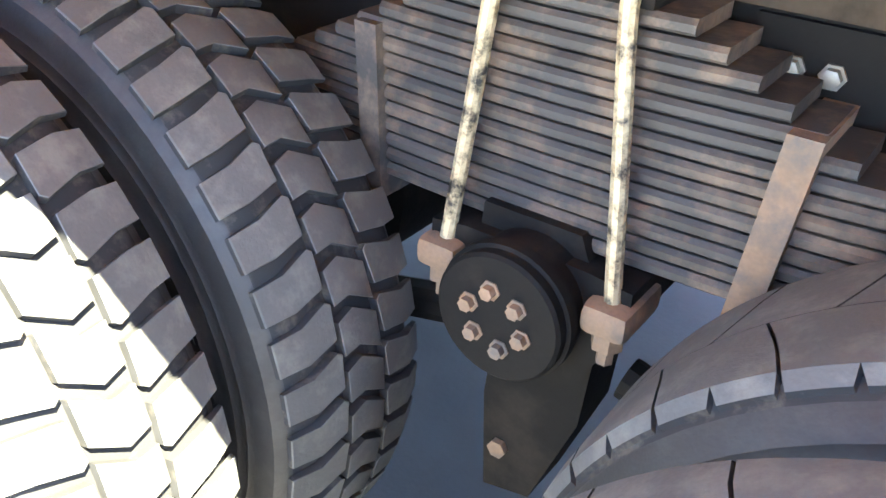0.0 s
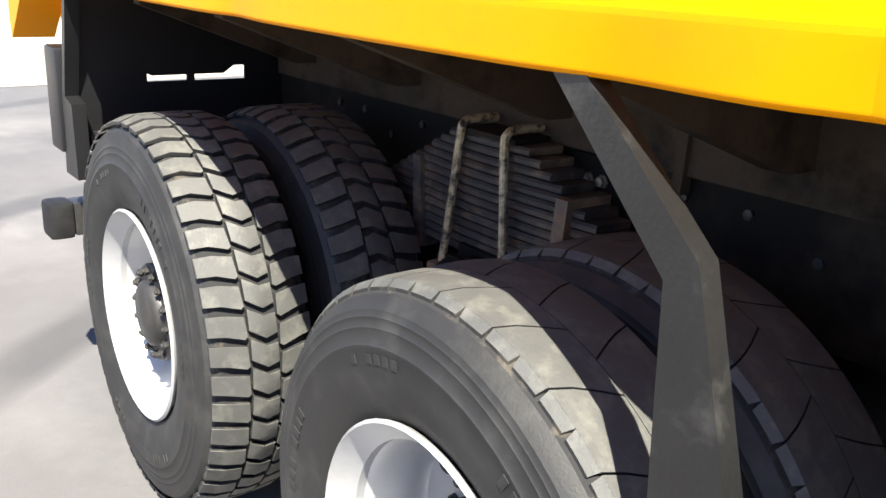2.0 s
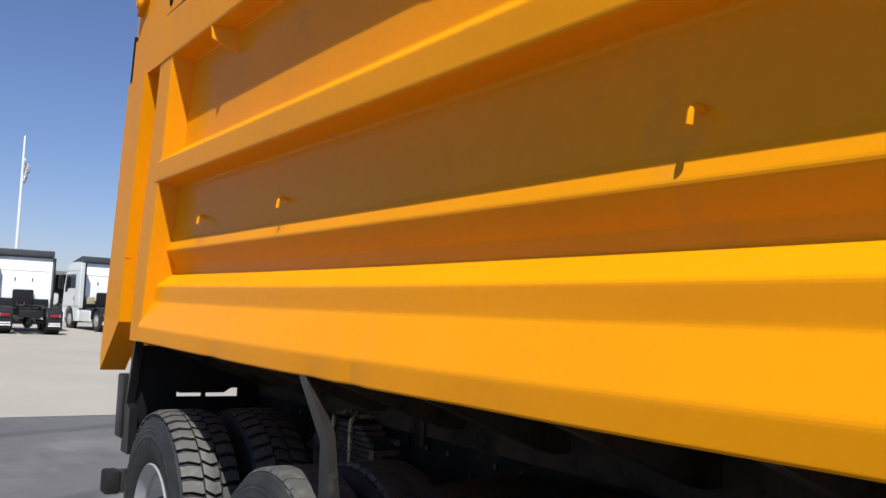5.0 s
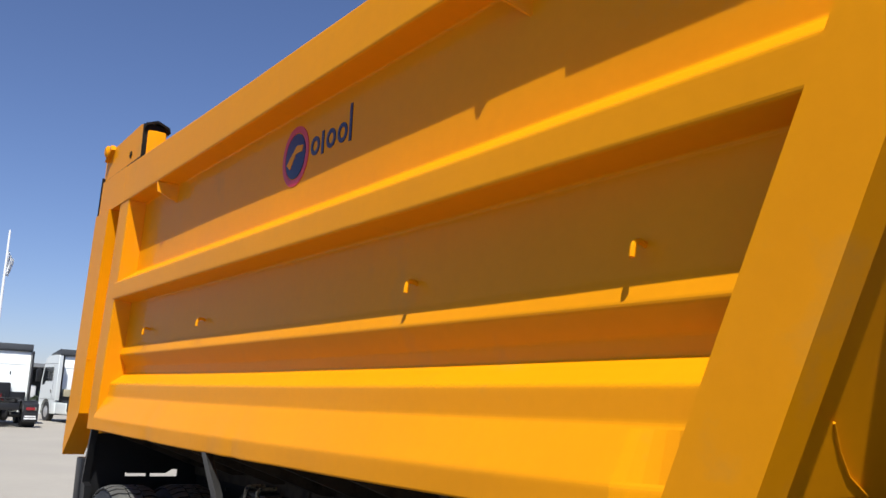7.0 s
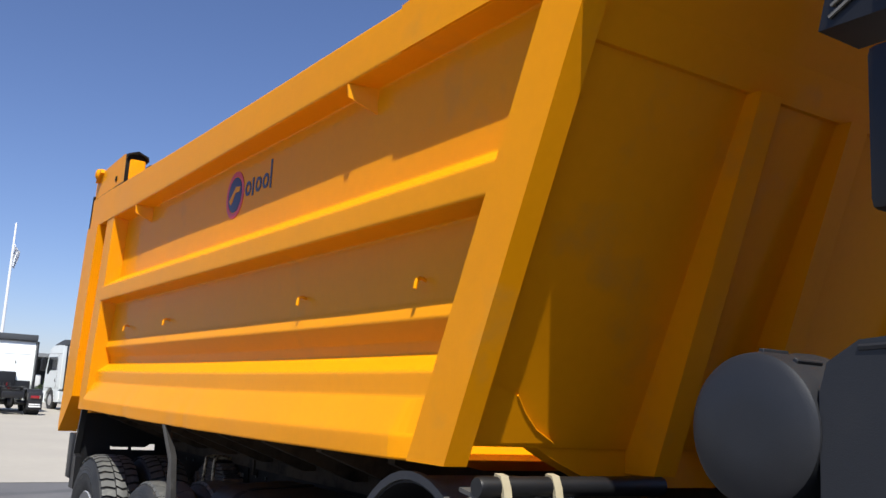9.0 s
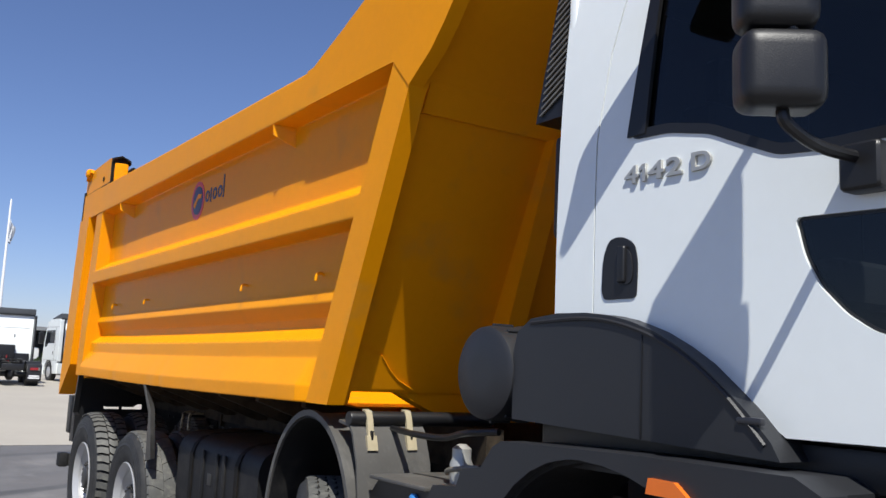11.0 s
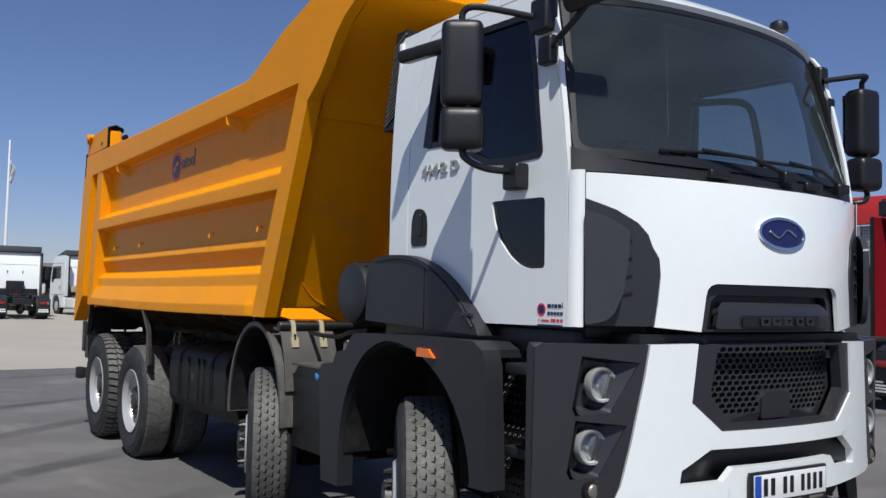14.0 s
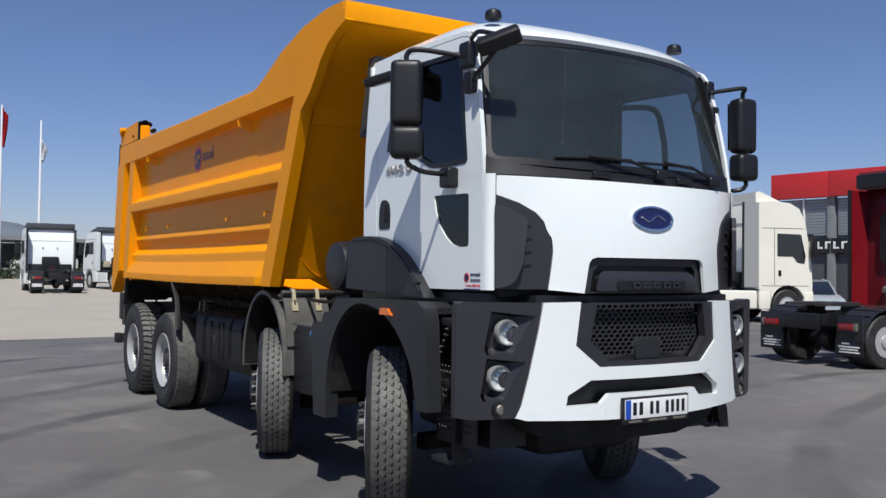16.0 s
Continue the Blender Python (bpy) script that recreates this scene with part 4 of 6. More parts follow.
part("tank_label", box((-5.60, -1.124, 0.92), (-5.52, -1.1195, 1.0), 0.002), STEEL_DARK, tank)
part("far_tank", prism([(1.12, 0.72), (1.12, 1.16), (1.05, 1.235), (0.52, 1.26), (0.46, 0.68), (1.04, 0.62)], "x", -6.2, -4.70, 0.05, 3), BLACK, truck, "black box tank")


def arch_line(cx, cz, rx, rz, a0, a1, n):
    return [(cx + rx * math.cos(math.radians(a)), cz + rz * math.sin(math.radians(a))) for a in frange(a0, a1, n)]


for s in (-1, 1):
    outer, inner = arch_line(-3.81, 0.84, 0.525, 0.68, 184, -4, 25), arch_line(-3.81, 0.84, 0.510, 0.665, 184, -4, 25)
    guard = prism(outer + inner[::-1], "y", s * 0.74, s * 1.20)
    add_prism(guard, arch_line(-3.81, 0.84, 0.540, 0.697, 184, -4, 25) + inner[::-1], "y", s * 1.20, s * 1.225)
    guard = part("mudguard", guard, GUARD, truck, "grey plastic mudguard over the second axle")
    # Black sheet under the arch stands in for the deep shade there.
    part("guard_shade_liner", prism(arch_line(-3.81, 0.84, 0.507, 0.662, 182, -3, 25) + arch_line(-3.81, 0.84, 0.499, 0.654, 182, -3, 25)[::-1], "y", s * 0.745, s * 1.215), TANK, guard, "black sheet drawn for the shade inside the mudguard")
    part("support_tube", turned([(0.034, s * 1.19), (0.038, s * 1.18), (0.038, s * 0.30)], "y", (-3.43, 0, 1.515), 14), BLACK, guard, "black rubber-sleeved support tube")
    part("guard_flap", prism([(-3.54, 1.505), (-3.42, 1.488), (-3.385, 1.45), (-3.325, 1.30), (-3.285, 1.05), (-3.297, 1.05), (-3.337, 1.295), (-3.397, 1.44), (-3.43, 1.474), (-3.54, 1.49)], "y", s * 0.76, s * 1.185), GUARD, guard)
    for y in (1.09, 0.86):
        part("latch_slot", box((-3.372, s * (y - 0.006), 1.40), (-3.352, s * (y + 0.006), 1.46), 0.002), BLACK, guard)
        part("latch", prism([(-3.445, 1.548), (-3.44, 1.562), (-3.405, 1.556), (-3.385, 1.515), (-3.375, 1.47), (-3.362, 1.43), (-3.375, 1.425), (-3.39, 1.46), (-3.40, 1.51), (-3.412, 1.545)], "y", s * (y - 0.017), s * (y + 0.017), 0.004), CREAM, guard, "cream zinc mudguard latch")
        part("latch_foot", prism([(-3.378, 1.435), (-3.358, 1.435), (-3.338, 1.365), (-3.352, 1.36)], "y", s * (y - 0.028), s * (y + 0.028), 0.006), CREAM, guard)
    # splash box between the first two axles, battery side step
    part("filler_cap", turned([(0.03, s * 1.115), (0.03, s * 1.135), (0.022, s * 1.14)], "y", (-2.88, 0, 1.19), 14), SKYBLUE, truck, "light blue filler cap") if s < 0 else None
    part("splash_box", prism([(-3.30, 0.66), (-3.30, 1.16), (-3.22, 1.24), (-2.72, 1.24), (-2.66, 1.15), (-2.66, 0.66)], "y", s * 0.72, s * 1.12, 0.025), BLACK, truck, "black splash box")
    if s < 0:
        part("splash_ledge", box((-3.26, -1.15, 1.243), (-2.76, -0.72, 1.262), 0.006), GUARD, truck, "dusty ledge on the splash box")
        valve = part("air_valve", turned([(0.03, 1.26), (0.052, 1.27), (0.055, 1.36), (0.045, 1.385), (0.045, 1.43), (0.02, 1.45)], "z", (-2.83, -0.91, -0.01), 16), SATIN, truck, "small silver air valve canister")
        part("valve_pipe", tube(curve_points([(-3.40, -0.95, 1.47), (-3.15, -0.97, 1.46), (-2.93, -0.95, 1.46), (-2.70, -0.98, 1.50), (-2.50, -0.95, 1.52)], 5), 0.016, 8), BLACK, valve)
        part("valve_pipe", tube(curve_points([(-2.93, -0.92, 1.30), (-2.80, -0.99, 1.33), (-2.60, -0.97, 1.36)], 5), 0.012, 8), NUT, valve)

# ---- cab: grey lower cladding ----
for s in (-1, 1):
    y1 = 1.305
    arch = arch_line(-1.60, 0.80, 0.80, 0.70, 5, 90, 12) + arch_line(-1.60, 0.80, 0.60, 0.70, 96, 180, 10)
    outline = [(-2.43, 0.585), (-2.50, 1.26), (-2.46, 1.315), (-2.30, 1.33), (-2.26, 1.40), (-2.14, 1.42), (-2.07, 1.50), (-2.02, 1.525), (-1.4, 1.540), (-0.80, 1.540), (-0.72, 1.50), (-0.69, 1.42), (-0.655, 0.84), (-0.815, 0.835)] + arch + [(-2.20, 0.585)]
    fender = prism(outline, "y", s * 1.20, s * y1, 0.034, 4)
    cover = [(-2.46, 1.20), (-2.46, 1.31), (-2.30, 1.325), (-2.26, 1.395), (-2.14, 1.415), (-2.07, 1.495), (-2.02, 1.52), (-1.4, 1.535), (-0.80, 1.535), (-0.73, 1.50), (-0.73, 1.46), (-2.0, 1.46), (-2.2, 1.30), (-2.3, 1.20)]
    cover = prism(cover, "y", s * 0.80, s * 1.198, 0.01)
    fender = part("front_fender", fender, GREY, truck, "grey moulded plastic wheel arch")
    part("fender_top", cover, GREY, fender)
    # Near-black liner; its colour also carries the shade inside the wheel arch.
    lining = [(u + 0.012 * (1 if u < -1.6 else -1), v - 0.012) for u, v in arch]
    part("arch_shade_liner", prism(lining + [(u, v + 0.02) for u, v in reversed(arch)], "y", s * 0.78, s * 1.27), TANK, fender)
    part("side_marker", prism([(-1.29, 1.435), (-1.28, 1.482), (-1.18, 1.480), (-1.12, 1.435)], "y", s * 1.295, s * 1.322, 0.006), ORANGE, fender, "amber side marker lamp")
    part("upper_arch", prism([(-2.12, 1.60), (-2.12, 1.86), (-2.10, 1.93), (-2.02, 1.98), (-1.87, 1.995), (-1.72, 1.993), (-1.60, 1.98), (-1.50, 1.957), (-1.40, 1.925), (-1.30, 1.878), (-1.21, 1.825), (-1.12, 1.755), (-1.04, 1.69), (-0.96, 1.61), (-0.93, 1.56)], "y", s * 0.87, s * 1.18, 0.035, 4), GREY, truck, "grey plastic engine side cover")
    rim_arc = curve_points([(-2.02, s * 1.178, 1.962), (-1.72, s * 1.182, 1.972), (-1.50, s * 1.182, 1.938), (-1.30, s * 1.182, 1.86), (-1.12, s * 1.182, 1.738), (-0.98, s * 1.180, 1.60)], 5)
    part("arch_rim", tube(rim_arc, 0.008, 6), GREY, truck)
    part("arch_seam", box((-1.452, s * 1.176, 1.58), (-1.446, s * 1.1835, 1.92), 0.001), BLACK, truck)
    part("arch_clip", box((-1.07, s * 1.165, 1.655), (-0.985, s * 1.19, 1.675), 0.006, 2, None), PANEL, truck)
    part("sill", box((-2.1, s * 0.8, 1.49), (-0.34, s * 1.05, 1.61), 0.02), BLACK, truck)
part("air_filter", turned([(0.06, -1.205), (0.165, -1.20), (0.185, -1.185), (0.19, -1.16), (0.19, -1.02), (0.197, -1.01), (0.197, -0.98), (0.19, -0.97), (0.19, -0.55), (0.1, -0.5)], "y", (-2.30, 0, 1.77), 36), GREY, truck, "round grey air filter housing")
for k in range(12):
    a = 2 * math.pi * k / 12
    part("filter_rib", box((-0.006, -0.05, -0.008), (0.006, 0.05, 0.008), 0.002, 1, pose(-2.30 + 0.193 * math.cos(a), -1.10, 1.77 + 0.193 * math.sin(a), 0, -math.degrees(a), 0)), GREY, truck)
# steps
for s in (-1, 1):
    steps = part("step_well", prism([(-0.80, 0.62), (-0.72, 1.44), (-0.42, 1.44), (-0.42, 0.62)], "y", s * 0.70, s * 0.98, 0.01), BLACK, truck, "black perforated cab step")
    for z, x0 in ((1.425, -0.70), (1.03, -0.70), (0.52, -0.84)):
        if z < 0.6:
            if s < 0:
                part("step_plate", box((-0.84, s * 0.98, z - 0.02), (-0.62, s * 1.16, z + 0.015), 0.008), GREY, steps)
                part("step_bracket", prism([(-0.66, 0.50), (-0.62, 0.50), (-0.60, 0.86), (-0.64, 0.86)], "y", s * 1.02, s * 1.12, 0.006), TANK, steps)
        else:
            part("step_plate", box((x0, s * 0.86, z - 0.035), (-0.43, s * 1.18, z + 0.015), 0.01), GREY, steps)
    part("step_riser", box((-0.90, s * 1.06, 0.62), (-0.44, s * 1.085, 1.41), 0.004), BLACK, steps, "perforated black plate behind the steps")
    for r, zz in enumerate(frange(0.72, 1.36, 17)):
        for xx in frange(-0.86, -0.50, 10):
            if abs(zz - 1.03) > 0.04:
                part("stud", turned([(0.010, 1.083), (0.007, 1.092), (0.004, 1.086)] if s > 0 else [(0.010, -1.083), (0.007, -1.092), (0.004, -1.086)], "y", (xx + 0.01 * (r % 2), 0, zz), 6), GREY, steps)

# ---- cab shell ----
cab = part("cab_floor", box((-1.88, -1.0, 1.56), (-0.30, 1.0, 1.63), 0.01), BLACK, truck, "white truck cab with grey cladding and dark glass")

cab.location = (-0.015, 0, 0.012)


def lean(z):
    return 1.107 - 0.055 * max(0.0, (z - 2.30) / 1.0) ** 2


def smooth_loop(points, steps=4):
    """A closed outline rounded through its points."""
    n = len(points)
    out = []
    for i in range(n):
        p0, p1, p2, p3 = (Vector((*points[(i + k) % n], 0)) for k in (-1, 0, 1, 2))
        for k in range(steps):
            t = k / steps
            v = 0.5 * ((2 * p1) + (p2 - p0) * t + (2 * p0 - 5 * p1 + 4 * p2 - p3) * t * t + (3 * p1 - p0 - 3 * p2 + p3) * t ** 3)
            out.append((v.x, v.y))
    return out


def rounded(points, radius=0.03, steps=4):
    """An outline with its corners rounded off."""
    n, out = len(points), []
    for i in range(n):
        a, p, b = Vector(points[i - 1]), Vector(points[i]), Vector(points[(i + 1) % n])
        r = min(radius, 0.45 * (a - p).length, 0.45 * (b - p).length)
        one, two = p + (a - p).normalized() * r, p + (b - p).normalized() * r
        for k in range(steps + 1):
            t = k / steps
            q = one * (1 - t) ** 2 + p * 2 * t * (1 - t) + two * t * t
            out.append((q.x, q.y))
    return out


DOOR = [(-1.742, 1.975), (-1.64, 1.975), (-1.52, 1.955), (-1.38, 1.905), (-1.25, 1.83), (-1.12, 1.74), (-1.02, 1.66), (-0.95, 1.61), (-0.33, 1.615), (-0.335, 2.334), (-0.37, 2.55), (-0.447, 2.93), (-0.53, 3.19), (-0.575, 3.245), (-0.66, 3.265), (-1.50, 3.285), (-1.600, 3.262), (-1.690, 2.95), (-1.742, 2.62)]
WIN = rounded([(-1.562, 2.60), (-1.40, 2.595), (-1.22, 2.555), (-1.08, 2.49), (-0.965, 2.44), (-0.80, 2.425), (-0.515, 2.43), (-0.589, 2.871), (-0.655, 3.13), (-0.70, 3.165), (-1.42, 3.19), (-1.485, 3.15)], 0.03, 3)
LOW = rounded([(-0.915, 2.235), (-0.487, 2.225), (-0.483, 1.885), (-0.60, 1.885), (-0.68, 1.905), (-0.76, 1.955), (-0.835, 2.03), (-0.885, 2.12)], 0.025, 3)


def grown(loop, by):
    cx, cz = sum(p[0] for p in loop) / len(loop), sum(p[1] for p in loop) / len(loop)
    out = []
    n = len(loop)
    for i in range(n):
        a, b = Vector(loop[i - 1]), Vector(loop[(i + 1) % n])
        t = (b - a)
        t = t.normalized() if t.length else Vector((1, 0))
        nrm = Vector((t.y, -t.x))
        if nrm.dot(Vector(loop[i]) - Vector((cx, cz))) < 0:
            nrm = -nrm
        out.append((loop[i][0] + nrm.x * by, loop[i][1] + nrm.y * by))
    return out


LEVELS = frange(2.2, 3.25, 8)
for s in (-1, 1):
    on = lambda u, v, s=s: (u, s * lean(v), v)
    inset = lambda d, s=s: (lambda u, v: (u, s * (lean(v) + d), v))
    door = part("door", sheet(DOOR, [WIN, LOW], [], LEVELS, on, 0.03), WHITE, cab, "white cab door with a low corner window", 30)
    part("window_glass", sheet(grown(WIN, 0.01), [], [], LEVELS, inset(-0.012), 0), WINDOW, cab, "dark tinted side window")
    part("low_window", sheet(grown(LOW, 0.01), [], [], [], inset(-0.012), 0), WINDOW, cab, "dark low corner window")
    for loop, name in ((WIN, "window_seal"), (LOW, "low_window_seal")):
        part(name, sheet(grown(loop, 0.012 if loop is WIN else -0.001), [grown(loop, -0.022 if loop is WIN else -0.009)], [], LEVELS, inset(0.004 if loop is WIN else -0.010), 0.012), BLACK, cab, "black rubber window seal")
    # slider bar in the side window and the guide channel at its back
    part("window_channel", sheet([(-1.585, 2.60), (-1.50, 3.17), (-1.455, 3.17), (-1.50, 2.60)], [], [], LEVELS, inset(0.009), 0.015), BLACK, cab)
    quarter = [(-1.955, 1.60), (-1.955, 3.27), (-1.92, 3.33), (-1.50, 3.335), (-0.62, 3.30), (-0.545, 3.26), (-0.50, 3.20), (-0.437, 2.98), (-0.36, 2.60), (-0.325, 2.36), (-0.318, 1.615),
               (-0.328, 1.615), (-0.333, 2.336), (-0.365, 2.55), (-0.442, 2.935), (-0.526, 3.196), (-0.575, 3.251), (-0.66, 3.271), (-1.50, 3.291), (-1.606, 3.268), (-1.697, 2.95), (-1.749, 2.62), (-1.749, 1.975), (-1.735, 1.60)]
    part("side_frame", sheet(quarter, [], [], LEVELS, on, 0.03), WHITE, cab, "", 30)
    part("frame_lining", sheet(quarter, [], [], LEVELS, inset(-0.04), 0.006), GREY, cab)
    part("door_inner", sheet(grown(DOOR, 0.004), [WIN, LOW], [], LEVELS, inset(-0.045), 0.01), BLACK, cab)
    handle = part("door_handle", sheet(rounded([(-1.70, 2.06), (-1.695, 2.18), (-1.665, 2.245), (-1.60, 2.25), (-1.54, 2.22), (-1.525, 2.15), (-1.53, 2.04), (-1.545, 2.03), (-1.685, 2.03)], 0.03), [], [], [], inset(0.004), 0.012), BLACK, door, "black recessed door handle")
    part("handle_grip", box((-1.612, s * 1.107, 2.085), (-1.575, s * 1.128, 2.215), 0.012, 3), BLACK, door)
    part("handle_cup", sheet(rounded([(-1.63, 2.08), (-1.63, 2.21), (-1.56, 2.20), (-1.545, 2.14), (-1.55, 2.08)], 0.025), [], [], [], inset(0.008), 0.004), GREY, door)
    part("window_bar", tube(curve_points([(-1.46, s * 1.035, 3.13), (-1.12, s * 1.035, 3.085), (-0.99, s * 1.04, 3.02), (-0.945, s * 1.05, 2.86), (-0.925, s * 1.06, 2.70), (-0.92, s * 1.065, 2.44)], 5), 0.024, 8), BLACK, cab, "black bar in the side window")
    # front corner strip
    part("corner_panel", grid(frange(0, 1, 7), [1.615, 1.9, 2.2, 2.335], lambda u, v, s=s: (-0.316 + 0.060 * math.sin(u * math.pi / 2), s * (1.107 - 0.045 * (1 - math.cos(u * math.pi / 2))), v)), WHITE, cab)
    # louvred intake behind the cab
    intake = part("air_intake", prism([(-2.20, 2.80), (-2.05, 3.40), (-1.93, 3.40), (-1.93, 2.80)], "y", s * 0.86, s * 1.04, 0.02), BLACK, truck, "black louvred air intake") if s < 0 else None
    if intake:
        for z in frange(2.86, 3.34, 17):
            part("louvre", box((-0.075, -0.004, -0.004), (0.075, 0.004, 0.004), 0.0, 1, pose(-2.045 + 0.22 * (z - 3.1), -1.046, z, 0, -28, 0)), NUT, intake)
    part("cab_stay", box((-2.07, s * 0.86, 2.30), (-1.93, s * 1.05, 2.72), 0.03), BLACK, truck)
part("rear_wall", box((-1.955, -1.07, 1.6), (-1.915, 1.07, 3.3), 0.01), WHITE, cab)
part("rear_lining", box((-1.875, -1.04, 1.64), (-1.85, 1.04, 3.28), 0.01), SEAT, cab)


def roof_at(u, v):
    """The domed roof; u from the brow to the back, v across."""
    k = abs(v) / 1.035
    crown = 0.150 * (1 - k ** 7) * (0.22 + 0.78 * math.sin(min(1.0, u * 2.4) * math.pi / 2) ** 0.7) - 0.05 * max(0, u - 0.75)
    front = -0.342 - 0.19 * k ** 2.4
    x = front + (-1.955 - front) * u
    edge = 3.275 + 0.05 * min(1.0, u * 4)
    return (x, v, edge + crown - 0.03 * (1 - min(1.0, u * 8)))


roof = grid([0, 0.02, 0.05, 0.1, 0.2, 0.3, 0.45, 0.6, 0.75, 0.9, 1.0], frange(-1.035, 1.035, 25), roof_at)
bmesh.ops.recalc_face_normals(roof, faces=roof.faces)
bmesh.ops.solidify(roof, geom=roof.faces[:], thickness=0.03)
part("roof", roof, WHITE, cab, "white domed cab roof", 40)
for y in (-0.84, 0.84):
    beacon = part("roof_lamp", turned([(0.055, 3.405), (0.058, 3.43), (0.050, 3.46), (0.03, 3.472)], "z", (-0.62, y, 0), 16), BLACK, cab, "small black roof marker")


def screen_at(u, v, out=0.0):
    return (-0.105 - 0.31 * (v - 2.42) - 0.19 * (abs(u) / 1.02) ** 2.4 + out, u, v)


EDGE = [(-1.07, 2.42), (-0.5, 2.40), (0, 2.395), (0.5, 2.40), (1.07, 2.42), (1.05, 2.75), (1.01, 3.10), (0.985, 3.20), (0.93, 3.245), (0.5, 3.262), (0, 3.270), (-0.5, 3.262), (-0.93, 3.245), (-0.985, 3.20), (-1.01, 3.10), (-1.05, 2.75)]
CUTS = frange(-1.0, 1.0, 21)
part("windscreen", sheet(EDGE, [], CUTS, frange(2.5, 3.2, 5), lambda u, v: screen_at(u, v), 0), SCREEN, cab, "large curved windscreen")
# The crack's sun glint is drawn in as a thin bright tube.
part("screen_crack", tube([Vector(screen_at(-0.43 - 0.16 * k / 14 + 0.003 * math.sin(k * 2.1), 3.18 - 0.64 * k / 14, 0.002)) for k in range(15)], 0.0003, 4), SATIN, cab, "thin windscreen crack drawn bright for its sun glint")
part("screen_seal", sheet(grown(EDGE, 0.012), [rounded(grown(EDGE, -0.036), 0.06, 3)], CUTS, frange(2.5, 3.2, 5), lambda u, v: screen_at(u, v, 0.004), 0.014), BLACK, cab, "black windscreen surround")


def nose_at(u, v, out=0.0):
    """The bonnet's bulging front."""
    return (0.035 - 0.2645 * abs(u) ** 2.24 - 0.07 * max(0, (v - 1.75) / 0.6) ** 2 * max(0.0, 1 - (abs(u) / 0.98) ** 3) + out, u, v)


part("cowl", sheet([(-1.098, 2.335), (-0.5, 2.325), (0, 2.32), (0.5, 2.325), (1.098, 2.335), (1.09, 2.45), (1.04, 2.432), (0.5, 2.41), (0, 2.405), (-0.5, 2.41), (-1.04, 2.432), (-1.09, 2.45)], [], CUTS, [], lambda u, v: (nose_at(u, 2.33)[0] - 0.02 - 0.9 * (v - 2.33) * (1 - 0.75 * (abs(u) / 1.03) ** 2), u, v), 0.02), BLACK, cab, "black wiper cowl")
VENT = [(-1.052, 1.62), (-1.052, 2.205), (-0.925, 2.156), (-0.83, 2.098), (-0.785, 2.045), (-0.768, 1.99), (-0.738, 1.936), (-0.733, 1.86), (-0.745, 1.74), (-0.762, 1.62)]
NOSE = [(-0.535, 1.60), (-0.510, 1.765), (-0.502, 1.795), (-0.482, 1.817), (-0.450, 1.826), (0.450, 1.826), (0.482, 1.817), (0.502, 1.795), (0.510, 1.765), (0.535, 1.60)]
BONNET = [(-1.052, 2.325), (-0.5, 2.315), (0, 2.31), (0.5, 2.315), (1.052, 2.325)] + [(-u, v) for u, v in VENT[1:]] + NOSE[::-1] + VENT[1:][::-1]
part("bonnet", sheet(BONNET, [], CUTS, frange(1.7, 2.3, 7), nose_at, 0.02), WHITE, cab, "white bonnet panel", 40)
for s in (-1, 1):
    vent = [(s * -u, v) for u, v in VENT] if s > 0 else VENT
    part("vent_panel", sheet(grown(vent, -0.004), [], CUTS, frange(1.7, 2.1, 4), lambda u, v: nose_at(u, v, -0.012), 0.02), PANEL, cab, "grey corner air deflector", 40)
    raised = [(-1.058, 1.625), (-1.062, 2.150), (-0.993, 2.121), (-0.912, 2.056), (-0.917, 1.945), (-0.933, 1.776), (-0.963, 1.679), (-0.994, 1.643)]
    raised = [(s * -u, v) for u, v in raised] if s > 0 else raised
    part("deflector", sheet(rounded(raised, 0.02), [], CUTS, [1.8, 2.0], lambda u, v: nose_at(u, v, 0.012 + 0.052 * min(1.0, max(0.0, (1.062 - abs(u)) / 0.15))), 0.030), BLADE, cab, "raised grey air deflector blade", 25)
    slit = [(p.x, p.y) for p in curve_points([(-0.918, 2.03, 0), (-0.919, 1.93, 0), (-0.935, 1.78, 0), (-0.978, 1.655, 0)], 4)]
    slit = slit + [(u + 0.060 * math.sin(math.pi * (0.15 + 0.7 * k / 12)), v) for k, (u, v) in reversed(list(enumerate(slit)))]
    slit = [(s * -u, v) for u, v in slit] if s > 0 else slit
    part("vent_slit", sheet(slit, [], [], [], lambda u, v: nose_at(u, v, 0.006), 0.006), BLACK, cab, "black air slit")
    for z in (1.76, 1.84, 1.92, 2.0):
        part("vent_slat", sheet([(s * 0.940, z), (s * 0.872, z + 0.02), (s * 0.872, z + 0.032), (s * 0.940, z + 0.014)], [], [], [], lambda u, v: nose_at(u, v, 0.024), 0.020), GREY, cab)
nose = part("nose_panel", sheet(NOSE, [[(-0.475, 1.612), (-0.452, 1.745), (-0.415, 1.775), (0.415, 1.775), (0.452, 1.745), (0.475, 1.612)]], CUTS, [1.7], lambda u, v: nose_at(u, v, -0.036), 0.03), PANEL, cab, "grey grille panel in the bonnet", 40)
part("nose_recess", sheet(grown(NOSE, -0.02), [], CUTS, [], lambda u, v: nose_at(u, v, -0.075), 0.01), BLACK, nose)
